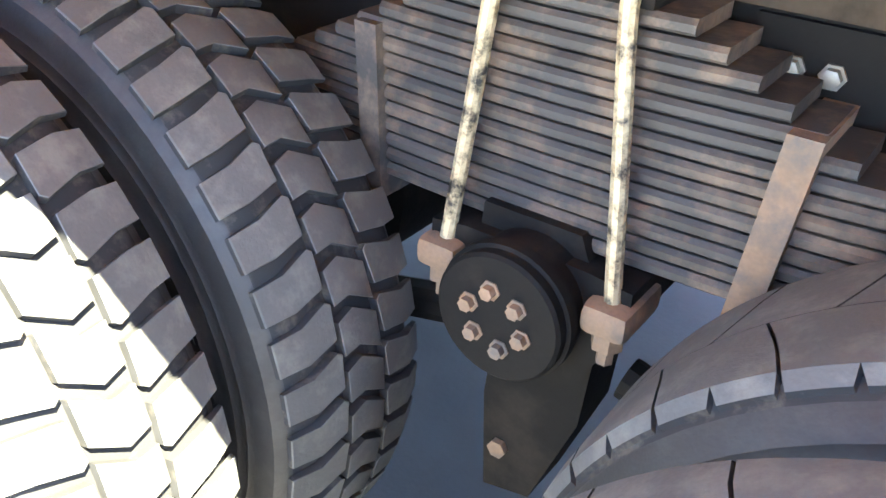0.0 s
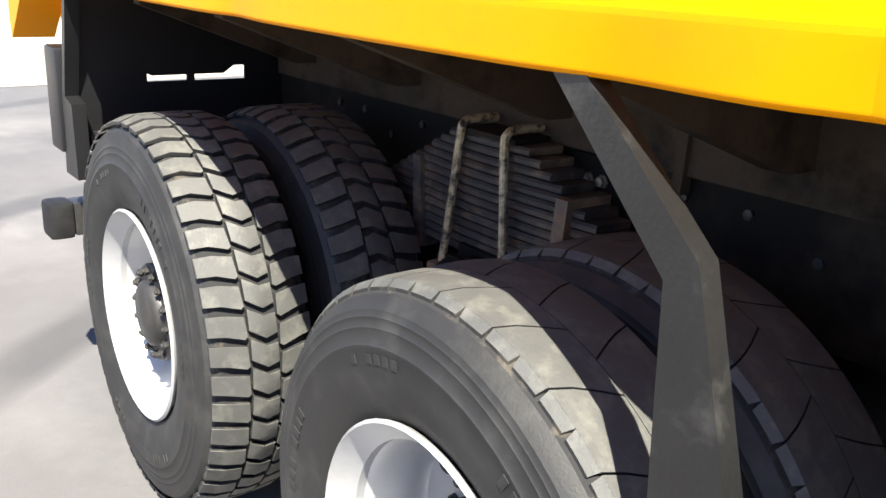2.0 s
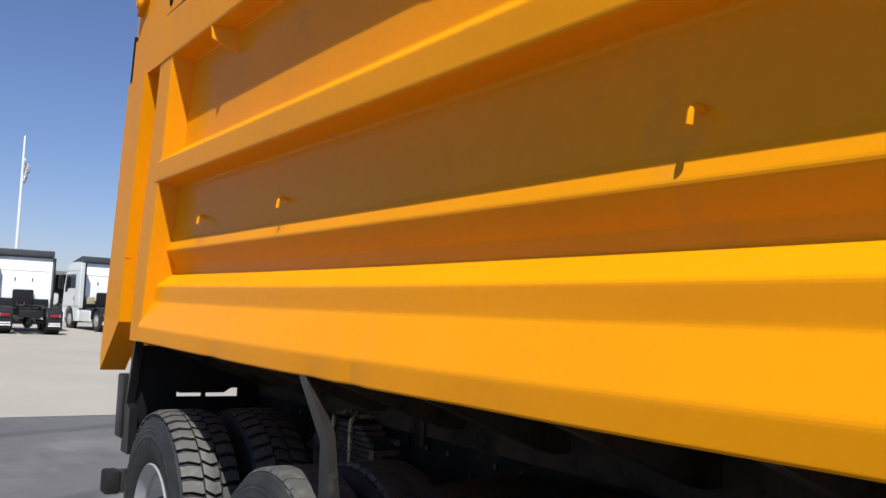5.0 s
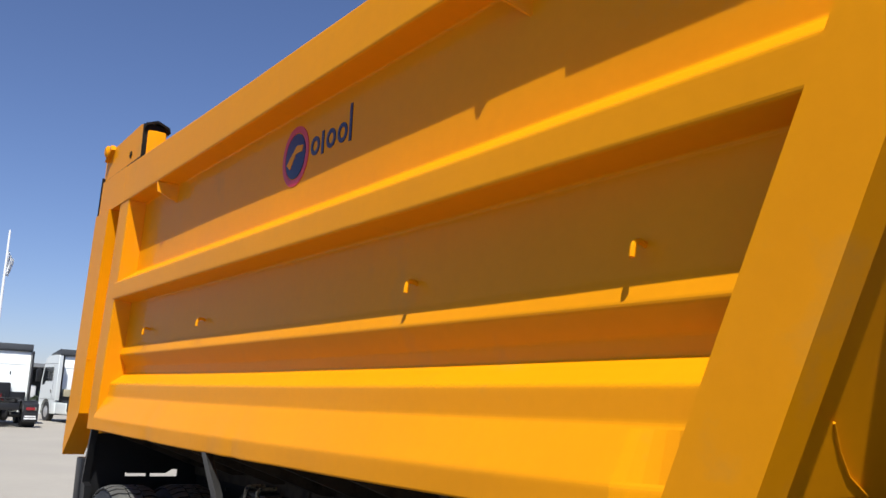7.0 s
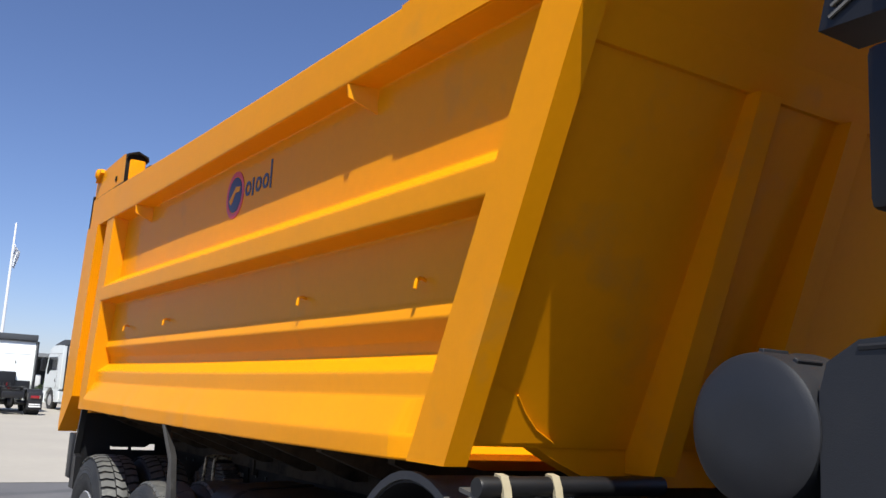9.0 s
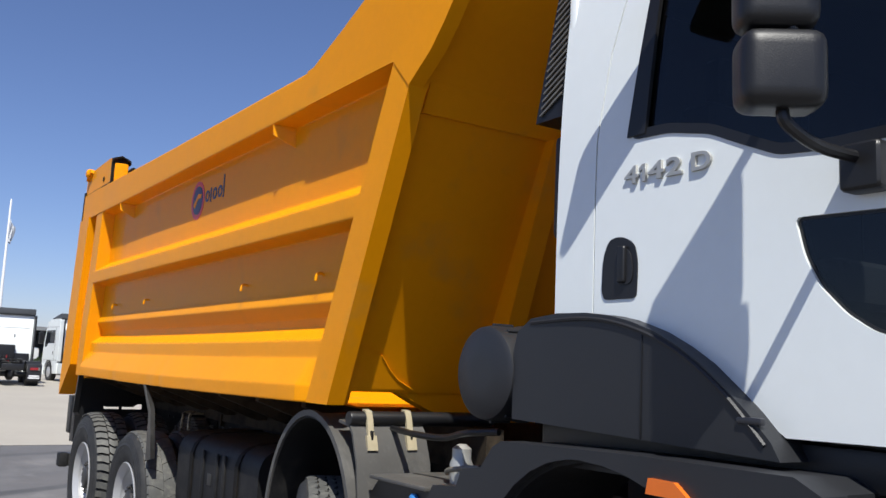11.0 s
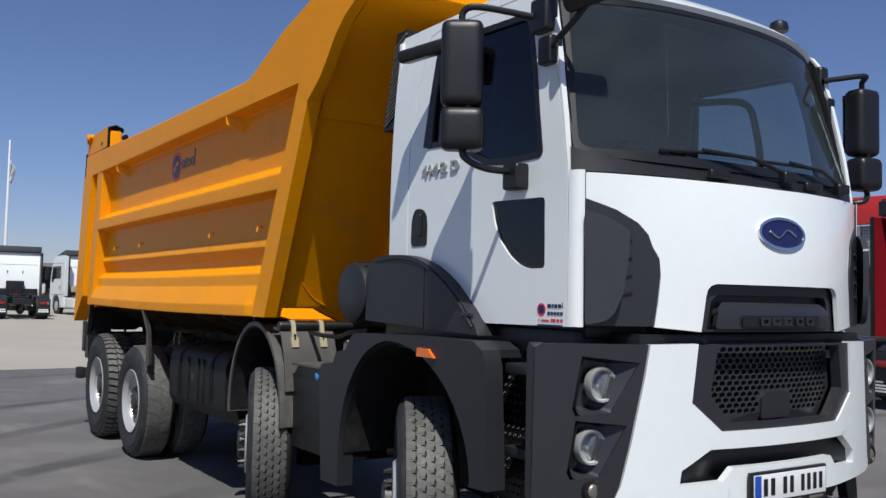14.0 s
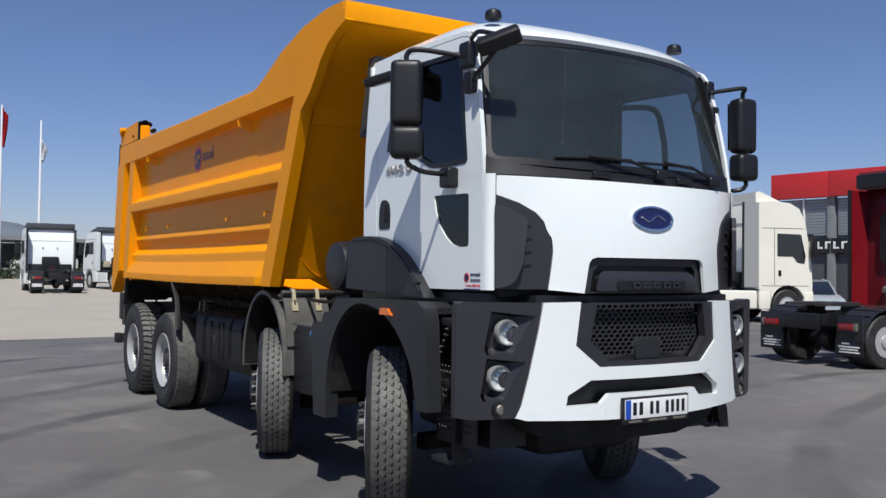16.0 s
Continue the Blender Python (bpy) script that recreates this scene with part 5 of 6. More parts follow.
part("nose_bar", sheet(rounded([(-0.45, 1.615), (-0.425, 1.712), (-0.38, 1.742), (0.38, 1.742), (0.425, 1.712), (0.45, 1.615)], 0.02), [], CUTS, [1.65, 1.69, 1.72], lambda u, v: nose_at(u, v, -0.012 - 0.035 * max(0.0, (v - 1.67) / 0.07) ** 2), 0.030), PANEL, nose)
part("nose_mark", sheet(rounded([(-0.30, 1.625), (-0.30, 1.68), (0.30, 1.68), (0.30, 1.625)], 0.012), [], CUTS, [], lambda u, v: nose_at(u, v, -0.003), 0.004), BLACK, nose)
for i in range(5):
    y = -0.19 + 0.088 * i
    part("nose_mark_bar", sheet(rounded([(y, 1.632), (y, 1.672), (y + 0.06, 1.672), (y + 0.06, 1.632)], 0.01), [rounded([(y + 0.015, 1.642), (y + 0.015, 1.662), (y + 0.05, 1.662), (y + 0.05, 1.642)], 0.005)], [], [], lambda u, v: nose_at(u, v, 0.005), 0.006), PANEL, nose, "worn dark emblem bar")
oval = lambda a, b: [(a * math.cos(t), 2.085 + b * math.sin(t)) for t in frange(0, 2 * math.pi * 39 / 40, 40)]
part("badge_rim", sheet(oval(0.182, 0.083), [oval(0.166, 0.069)], [-0.1, 0, 0.1], [], lambda u, v: nose_at(u, v, 0.012), 0.014), CHROME, cab, "chrome oval rim of the badge")
part("badge", sheet(oval(0.168, 0.071), [], [-0.1, 0, 0.1], [], lambda u, v: nose_at(u, v, 0.007), 0.008), BLUE, cab, "dark blue oval badge")
part("badge_stroke", tube([nose_at(u, 2.085 + 0.018 * math.sin(u * 40) + 0.06 * u, 0.010) for u in frange(-0.10, 0.10, 24)], 0.0055, 6), CHROME, cab, "silver stroke of the badge")

# ---- bumper ----


def bumper_at(u, v, out=0.0):
    return (0.0 - 0.199 * abs(u) ** 2.15 + out + 0.02 * (v - 1.2), u, v)


BCUTS = frange(-1.2, 1.2, 25)
GRILLE = [(-0.578, 1.56), (-0.606, 1.29), (-0.44, 1.155), (0.44, 1.155), (0.606, 1.29), (0.578, 1.56)]
SLOT = [(-0.662, 0.918), (-0.652, 0.985), (-0.50, 1.075), (0.50, 1.075), (0.652, 0.985), (0.662, 0.918), (0.43, 0.926), (0.37, 0.985), (-0.37, 0.985), (-0.43, 0.926)]
OUTER = [(-0.815, 1.555)] + GRILLE + [(0.815, 1.555), (0.838, 1.40), (0.895, 1.10), (0.932, 0.93), (0.965, 0.855), (0.9, 0.838), (0.4, 0.825), (-0.4, 0.825), (-0.9, 0.838), (-0.965, 0.855), (-0.932, 0.93), (-0.895, 1.10), (-0.838, 1.40)]
bumper = part("bumper", sheet(OUTER, [SLOT], BCUTS, frange(0.9, 1.5, 7), bumper_at, 0.04), WHITE, truck, "white bumper with a honeycomb grille", 40)
part("slot_back", box((-0.30, -0.74, 0.86), (-0.085, 0.74, 1.12), 0.01), BLACK, bumper)
rim_out = [(-0.576, 1.552), (-0.604, 1.29), (-0.438, 1.157), (0.438, 1.157), (0.604, 1.29), (0.576, 1.552)]
rim_in = [(-0.46, 1.545), (-0.50, 1.32), (-0.37, 1.185), (0.37, 1.185), (0.50, 1.32), (0.46, 1.545)]
part("grille_frame", sheet(rim_out, [rim_in], BCUTS, [1.3, 1.4, 1.5], lambda u, v: bumper_at(u, v, -0.02), 0.05), PANEL, bumper, "grey angular grille frame", 30)


def inside(u, v):
    if v < 1.32:
        return abs(u) < 0.37 + 0.13 * (v - 1.185) / 0.135 - 0.03 and v > 1.21
    return abs(u) < 0.50 - 0.04 * (v - 1.32) / 0.225 - 0.03 and v < 1.53


cells = []
for r in range(14):
    for c in range(-14, 15):
        u, v = c * 0.0455 + (0.02275 if r % 2 else 0), 1.205 + r * 0.0268
        if inside(u, v) and not (abs(u) < 0.115 and v < 1.32):
            cells.append([(u + 0.0205 * math.cos(k * math.pi / 3 + math.pi / 6), v + 0.0146 * math.sin(k * math.pi / 3 + math.pi / 6)) for k in range(6)])
part("grille_mesh", sheet(grown(rim_in, 0.01), cells, [], [], lambda u, v: bumper_at(u, v, -0.045), 0.02), MESH, bumper, "dark glossy honeycomb grille")
part("grille_tow_cover", sheet(rounded([(-0.11, 1.19), (-0.11, 1.29), (-0.08, 1.32), (0.08, 1.32), (0.11, 1.29), (0.11, 1.19)], 0.01), [], [], [], lambda u, v: bumper_at(u, v, -0.035), 0.01), GREY, bumper)
part("radiator", box((-0.30, -0.55, 1.15), (-0.16, 0.55, 1.60), 0.01), BLACK, truck, "dark radiator behind the grille")
for u in (-0.66, 0.66):
    part("bumper_dimple", turned([(0.045, 0), (0.043, 0.003), (0.0301, 0.004)], "x", (bumper_at(u, 1.14)[0] + 0.001, u, 1.14), 20), WHITE, bumper)
part("lower_skirt", prism([(-0.88, 0.86), (-0.76, 0.72), (-0.45, 0.64), (0.45, 0.64), (0.76, 0.72), (0.88, 0.86)], "x", -0.62, -0.22, 0.02), TANK, truck, "black skirt under the bumper")
# Block in the engine's place, added to darken the ground under the cab.
part("engine", box((-2.3, -0.42, 0.48), (-0.62, 0.42, 1.5), 0.08, 3), TANK, truck, "dark block added in the engine's place to shade the ground")
# Black box drawn for the shaded gap between bonnet and bumper.
part("bonnet_gap_shade", box((-0.55, -0.85, 1.54), (-0.13, 0.85, 1.600), 0.01), BLACK, truck)
for s in (-1, 1):
    flip = lambda loop, s=s: [(s * u, v) for u, v in loop] if s > 0 else [(-u, v) for u, v in loop][::-1]
    end = [(0.823, 1.555), (0.846, 1.40), (0.903, 1.10), (0.94, 0.93), (0.973, 0.855), (1.20, 0.845), (1.295, 0.86), (1.295, 1.54), (1.27, 1.557)]
    upper = [(0.862, 1.474), (1.11, 1.502), (1.145, 1.27), (1.13, 1.235), (0.985, 1.252)]
    lower = [(0.912, 1.195), (1.13, 1.217), (1.16, 0.99), (1.145, 0.955), (1.03, 0.968)]
    panel = part("bumper_end", sheet(flip(end), [flip(upper), flip(lower)], BCUTS + [-1.24, -1.22, 1.22, 1.24], frange(0.9, 1.5, 7), bumper_at, 0.04), PANEL, bumper, "grey bumper end with two round lamps", 40)
    part("end_return", prism([(-0.385, 0.88), (-0.385, 1.53), (-0.37, 1.557), (-0.335, 1.54), (-0.335, 0.86), (-0.37, 0.845)], "y", s * 1.22, s * 1.297, 0.008), PANEL, bumper)
    upper_floor = [(0.965, 1.466), (1.095, 1.485), (1.120, 1.285), (1.105, 1.268), (1.055, 1.274)]
    lower_floor = [(1.005, 1.184), (1.115, 1.200), (1.138, 1.005), (1.122, 0.990), (1.09, 0.993)]
    for loop, floor_loop, (ly, lz) in ((upper, upper_floor, (1.02, 1.372)), (lower, lower_floor, (1.06, 1.095))):
        scoop = bmesh.new()
        rim_loop = rounded(loop, 0.02, 3)
        deep_loop = rounded(floor_loop, 0.015, 3)
        outer_ring = [scoop.verts.new(bumper_at(s * u, v, 0.037)) for u, v in rim_loop]
        inner_ring = [scoop.verts.new(bumper_at(s * u, v, -0.045)) for u, v in deep_loop]
        for i in range(len(outer_ring)):
            j = (i + 1) % len(outer_ring)
            scoop.faces.new((outer_ring[i], outer_ring[j], inner_ring[j], inner_ring[i]))
        scoop.faces.new(inner_ring)
        part("lamp_scoop", scoop, PANEL, bumper, "", 25)
        bx = bumper_at(ly, lz)[0]
        tilt = pose(bx + 0.002, s * (ly - 0.004), lz, 0, 0, s * 2) @ Matrix.Scale(0.90, 4)
        ring = turned([(0.073, -0.04), (0.086, -0.03), (0.091, 0.0), (0.086, 0.022), (0.076, 0.020), (0.072, 0.0)], "x", (0, 0, 0), 32, True)
        bmesh.ops.transform(ring, matrix=tilt, verts=ring.verts)
        lamp = part("headlamp", ring, SATIN, bumper, "round headlamp with a grey bezel")
        bowl = bmesh.new()
        rims = [[bowl.verts.new((d, r * math.cos(k * math.pi / 12), r * math.sin(k * math.pi / 12))) for k in range(24)] for r, d in ((0.074, 0.008), (0.062, -0.010), (0.040, -0.024), (0.018, -0.030))]
        for one, two in zip(rims, rims[1:]):
            for k in range(24):
                bowl.faces.new((one[k], one[(k + 1) % 24], two[(k + 1) % 24], two[k]))
        bowl.faces.new(rims[-1])
        bmesh.ops.transform(bowl, matrix=tilt, verts=bowl.verts)
        part("reflector", bowl, BRIGHT, bumper, "bright reflector")
        bulb = turned([(0.022, -0.03), (0.026, -0.012), (0.018, 0.0), (0.006, 0.004)], "x", (0, 0, 0.012), 16)
        bmesh.ops.transform(bulb, matrix=tilt, verts=bulb.verts)
        part("bulb_cap", bulb, CHROME, bumper)
        lens = turned([(0.071, 0.006), (0.060, 0.018), (0.035, 0.026), (0.01, 0.028)], "x", (0, 0, 0), 32)
        bmesh.ops.transform(lens, matrix=tilt, verts=lens.verts)
        pane = part("lens", lens, LENS, bumper, "clear domed lens")
        pane.visible_shadow = False
    part("fog_ring", turned([(0.058, -0.02), (0.056, 0.001), (0.046, 0.003), (0.040, -0.004)], "x", (bumper_at(1.06, 0.90)[0] + 0.040, s * 1.06, 0.905), 20), BLACK, bumper)
    part("fog_lamp", turned([(0.034, -0.03), (0.034, -0.004), (0.028, 0.003), (0.020, 0.005)], "x", (bumper_at(1.06, 0.90)[0] + 0.043, s * 1.06, 0.905), 20), NUT, bumper, "small round lamp")
part("tow_bar", tube([(-0.30, 0.62, 0.72), (-0.24, 0.78, 0.66), (-0.24, 0.93, 0.665)], 0.016), BLACK, truck)
part("tow_bracket", prism([(0.86, 0.80), (0.90, 0.64), (0.985, 0.635), (0.97, 0.77), (0.93, 0.86)], "x", -0.28, -0.22, 0.008), BLACK, truck, "black bracket under the bumper end")
# number plate, its characters as plain bars
plate = part("number_plate", box((0.052, -0.285, 0.822), (0.060, 0.265, 0.945), 0.003), PLATE, truck, "white number plate with a blue strip in a black holder")
part("plate_holder", box((0.030, -0.30, 0.790), (0.053, 0.28, 0.958), 0.006), BLACK, plate)
part("plate_strip", box((0.059, -0.283, 0.824), (0.0615, -0.238, 0.943), 0.001), PLATE_BLUE, plate, "blue strip")
for y0, y1 in ((-0.220, -0.190), (-0.166, -0.136), (-0.074, -0.046), (-0.022, 0.006), (0.064, 0.090), (0.112, 0.138), (0.160, 0.186), (0.208, 0.234)):
    part("plate_bar", box((0.059, y0, 0.845), (0.062, y1, 0.925), 0.001), BLACK, plate)
for y0, y1 in ((-0.25, -0.14), (-0.08, 0.08), (0.14, 0.25)):
    part("holder_bar", box((0.052, y0, 0.798), (0.055, y1, 0.812), 0.001), NUT, plate)

# ---- mirrors, wipers, badges on the cab ----


def housing(centre, size, name, label, m=None, edge=0.05):
    lo, hi = [-v / 2 for v in size], [v / 2 for v in size]
    return part(name, box(lo, hi, edge, 4, Matrix.Translation(centre) @ (m or Matrix())), BLACK, cab, label, 50)


for s in (-1, 1):
    y = s * (1.425 if s < 0 else 1.345)
    x0 = -0.74 if s < 0 else -0.39
    root = -0.53 if s < 0 else -0.46
    housing((x0, y, 2.865), (0.14, 0.205 if s < 0 else 0.185, 0.42), "mirror", "black mirror housing", pose(0, 0, 0, 0, 0, -36 if s < 0 else -8))
    housing((x0 + 0.01, y, 2.545), (0.15, 0.215 if s < 0 else 0.19, 0.205), "mirror", "black wide-angle mirror housing", pose(0, 0, 0, 0, 0, -36 if s < 0 else -8))
    part("mirror_glass", box((-0.075, -0.085, -0.18), (-0.069, 0.085, 0.18), 0.002, 2, pose(x0, y, 2.865, 0, 0, -36 if s < 0 else -8)), CHROME, cab, "silver mirror glass")
    part("mirror_neck", tube([(x0 + 0.035, y + s * -0.01, 2.62), (x0 + 0.05, y + s * -0.01, 2.70)], 0.016), BLACK, cab)
    part("mirror_arm", tube(curve_points([(x0 + 0.02, y, 2.46), (x0 + 0.03, y, 2.41), (x0 + 0.05, y - s * 0.10, 2.365), (x0 + 0.06 if s < 0 else -0.50, s * 1.16, 2.36)], 5), 0.017), BLACK, cab, "black tubular mirror arm")
    part("mirror_foot", box((x0 + 0.01 if s < 0 else -0.58, s * 1.10, 2.27), (x0 + 0.13 if s < 0 else -0.46, s * 1.185, 2.40), 0.02, 3), BLACK, cab)
    part("mirror_arm", tube(curve_points([(x0, y, 3.06), (x0, y, 3.12), (x0 + 0.05, y - s * 0.05, 3.145), ((x0 + 0.15) if s < 0 else -0.42, s * 1.14, 3.12), (root, s * 1.05, 3.10)], 5), 0.017), BLACK, cab)
    part("mirror_bracket", box((-0.60, s * 1.045, 3.03), (-0.47, s * 1.13, 3.20), 0.025, 3), BLACK, cab)
    part("mirror_bracket", box((-0.53, s * 1.05, 2.86), (-0.43, s * 1.135, 3.00), 0.02, 3), BLACK, cab)
part("front_mirror", box((-0.045, -0.140, -0.052), (0.045, 0.140, 0.052), 0.03, 3, pose(-0.175, -1.105, 3.135, 25, 35, -25)), BLACK, cab, "black front mirror over the windscreen corner")
part("mirror_arm", tube(curve_points([(-0.50, -1.09, 3.215), (-0.36, -1.13, 3.225), (-0.21, -1.12, 3.18)], 4), 0.015), BLACK, cab)
part("mirror_arm", tube(curve_points([(-0.46, -1.10, 2.94), (-0.36, -1.14, 2.96), (-0.25, -1.13, 3.03), (-0.19, -1.115, 3.09)], 4), 0.015), BLACK, cab)
part("kerb_mirror", box((-0.17, -0.085, -0.036), (0.17, 0.085, 0.036), 0.032, 3, Matrix.Translation((-1.345, -1.235, 3.10)) @ Matrix.Rotation(radians(36), 4, "Z") @ Matrix.Rotation(radians(-12), 4, "Y") @ Matrix.Rotation(radians(14), 4, "X")), BLACK, cab, "black kerb mirror over the side window")
part("kerb_mirror_arm", tube([(-1.20, -1.06, 3.20), (-1.24, -1.15, 3.16), (-1.30, -1.20, 3.12)], 0.020, 8), BLACK, cab)
for y0, y1 in ((-0.55, 0.12), (0.10, 0.74)):
    arm = [(nose_at(y, 2.34)[0] - 0.015, y, z) for y, z in ((y1, 2.40), (y1 - 0.12, 2.425), (y1 - 0.26, 2.455))]
    part("wiper_arm", tube(arm + [screen_at(y0 + 0.12, 2.475, 0.03)], 0.011, 8), BLACK, cab, "black wiper arm")
    part("wiper_blade", tube([screen_at(u, 2.462 + 0.02 * (u - y0), 0.018) for u in frange(y0 - 0.12, y1 - 0.2, 10)], 0.010, 6), BLACK, cab)
    part("wiper_pivot", box((nose_at(y1, 2.33)[0] - 0.03, y1 - 0.05, 2.35), (nose_at(y1, 2.33)[0] + 0.02, y1 + 0.05, 2.41), 0.015, 3), BLACK, cab)
for y in (-0.38, 0.36):
    part("cowl_handle", box((nose_at(y, 2.33)[0] - 0.02, y - 0.07, 2.335), (nose_at(y, 2.33)[0] + 0.012, y + 0.07, 2.375), 0.012, 3), BLACK, cab)

letters = bpy.data.curves.new("letters", "FONT")
letters.size, letters.extrude, letters.bevel_depth = 0.105, 0.006, 0.001
letters.offset = 0.002
sample = new("letters", letters)
for sign, at, wide in (("4", 0.0, 0.064), ("1", 0.084, 0.016), ("4", 0.110, 0.072), ("2", 0.192, 0.068), ("D", 0.300, 0.080)):
    letters.body = sign
    bpy.context.view_layer.update()
    one = bpy.data.meshes.new_from_object(sample.evaluated_get(bpy.context.evaluated_depsgraph_get()))
    x0, x1 = min(v.co.x for v in one.vertices), max(v.co.x for v in one.vertices)
    tall = max(v.co.y for v in one.vertices) * 0.80
    one.transform(Matrix.Translation((at, 0, 0)) @ Matrix.Diagonal((wide / (x1 - x0), 0.80, 1, 1)) @ Matrix.Translation((-x0, 0, 0)))
    figure = bmesh.new()
    figure.from_mesh(one)
    bpy.data.meshes.remove(one)
    if sign == "1":
        add_prism(figure, [(at + 0.002, tall), (at - 0.016, tall - 0.014), (at - 0.016, tall - 0.026), (at + 0.002, tall - 0.015)], "z", -0.0065, 0.0065)
    text_mesh = bpy.data.meshes.new("badge_character")
    figure.to_mesh(text_mesh)
    figure.free()
    text_mesh.materials.clear()
    text_mesh.materials.append(SATIN)
    child("badge_character", text_mesh, cab, Matrix.Translation((-1.59, -1.109, 2.432)) @ pose(0, 0, 0, 90, 0, 0), "raised silver character of the model number")
bpy.data.objects.remove(sample)
# dealer sticker on the door, as plain shapes
DY = -1.1085
part("sticker_ring", turned([(0.030, DY - 0.001), (0.023, DY - 0.001), (0.023, DY + 0.002), (0.030, DY + 0.002)], "y", (-0.500, 0, 1.690), 24, True), LOGORED, cab, "red ring of the door sticker")
part("sticker_disc", turned([(0.021, DY + 0.002), (0.021, DY - 0.001), (0.0301 * 0.5, DY - 0.0012)], "y", (-0.500, 0, 1.690), 20), BLUE, cab)
for x0, x1, z0, z1, mat in ((-0.455, -0.428, 1.742, 1.766, BLUE), (-0.424, -0.410, 1.742, 1.766, BLUE), (-0.406, -0.383, 1.742, 1.766, BLUE), (-0.379, -0.356, 1.742, 1.766, BLUE), (-0.352, -0.345, 1.742, 1.776, BLUE),
                            (-0.455, -0.435, 1.708, 1.730, BLUE), (-0.431, -0.414, 1.708, 1.730, BLUE), (-0.410, -0.392, 1.708, 1.730, BLUE), (-0.388, -0.368, 1.708, 1.730, BLUE), (-0.364, -0.345, 1.708, 1.730, BLUE),
                            (-0.520, -0.512, 1.678, 1.696, LOGORED), (-0.500, -0.44, 1.678, 1.690, LOGORED), (-0.43, -0.395, 1.677, 1.696, LOGORED), (-0.388, -0.368, 1.677, 1.696, LOGORED), (-0.362, -0.345, 1.677, 1.696, LOGORED), (-0.525, -0.345, 1.655, 1.667, BLUE)):
    part("sticker_bar", prism([(x0, z0 - 0.043), (x1 - 0.003, z0 - 0.043), (x1 - 0.003, z0 - 0.043 + 0.72 * (z1 - z0)), (x0, z0 - 0.043 + 0.72 * (z1 - z0))], "y", DY - 0.001, DY + 0.002), mat, cab)

# ---- inside the cab ----
part("dashboard", prism([(-0.46, 1.95), (-0.36, 2.28), (-0.38, 2.40), (-0.52, 2.41), (-0.66, 2.36), (-0.72, 2.15), (-0.66, 1.95)], "y", -0.93, 0.93, 0.03), BLACK, cab, "dark dashboard")
for y in (-0.58, 0.58):
    part("seat_cushion", box((-1.45, y - 0.25, 2.0), (-0.95, y + 0.25, 2.16), 0.05, 3), SEAT, cab, "dark cloth seat")
    part("seat_back", box((-1.62, y - 0.24, 2.1), (-1.45, y + 0.24, 2.78), 0.05, 3), SEAT, cab)
    part("head_rest", box((-1.60, y - 0.13, 2.80), (-1.50, y + 0.13, 2.98), 0.04, 3), SEAT, cab)
wheel_ring = turned([(0.225, -0.014), (0.239, 0.0), (0.225, 0.014), (0.211, 0.0)], "x", (0, 0, 0), 32, True)
bmesh.ops.transform(wheel_ring, matrix=pose(-0.82, 0.58, 2.42, 0, -52, 0), verts=wheel_ring.verts)
part("steering_wheel", wheel_ring, BLACK, cab)
part("steering_column", tube([(-0.60, 0.58, 2.25), (-0.82, 0.58, 2.42)], 0.04), BLACK, cab)
part("head_lining", box((-1.85, -0.98, 3.26), (-0.62, 0.98, 3.275), 0.004), TRIM, cab)

# ---- the yard around: tractor units, car, building, poles, hedge, hills ----
DARKGLASS = material("dark_glass", (0.012, 0.015, 0.018), 0.06, vary=0.1, scale=3, coat=0.6)
BLIND = material("window_blind", (0.30, 0.34, 0.38), 0.35, vary=0.25, scale=1.5)
PAVER = material("wall_render", (0.62, 0.62, 0.60), 0.8, vary=0.12, scale=0.8)
SILVERCAR = material("car_paint", (0.50, 0.55, 0.57), 0.25, metal=0.4, vary=0.06, scale=2, coat=0.5)
WINGRED = material("fairing_paint", (0.19, 0.007, 0.012), 0.22, vary=0.1, scale=4, coat=0.6)
SLATE = material("spoiler_paint", (0.055, 0.060, 0.068), 0.5, vary=0.15, scale=3)


def oriented(x, y, z, hx, hy):
    return pose(x, y, z, 0, 0, math.degrees(math.atan2(hy, hx)))


def road_wheel(parent, x, y, dual, s):
    """A steel road wheel with its tyre, dished outwards on side s."""
    wide = 0.28 if not dual else 0.56
    tyre = turned([(0.29, -wide / 2), (0.47, -wide / 2), (0.505, -wide / 2 + 0.03), (0.51, 0), (0.505, wide / 2 - 0.03), (0.47, wide / 2), (0.29, wide / 2)], "y", (x, y, 0.51), 32, True)
    one = part("tyre", tyre, RUBBER, parent)
    face = s * (wide / 2 - 0.01)
    dish = turned([(0.295, face), (0.27, face - s * 0.03), (0.25, face - s * 0.13 if dual else face - s * 0.02), (0.16, face - s * 0.12 if dual else face + s * 0.03), (0.12, face + s * 0.03), (0.05, face + s * 0.05)], "y", (x, y, 0.51), 28)
    part("rim", dish, SILVER, one)


def guard_shell(x, y, half, radius, thick=0.03, a0=8, a1=172):
    """A mudguard bent over a wheel."""
    pts = [(x + radius * math.cos(radians(a)), 0.55 + radius * math.sin(radians(a)) * 0.92) for a in frange(a0, a1, 15)]
    ins = [(x + (radius - thick) * math.cos(radians(a)), 0.55 + (radius - thick) * math.sin(radians(a)) * 0.92) for a in frange(a1, a0, 15)]
    return prism(pts + ins, "y", y - half, y + half, 0.008)


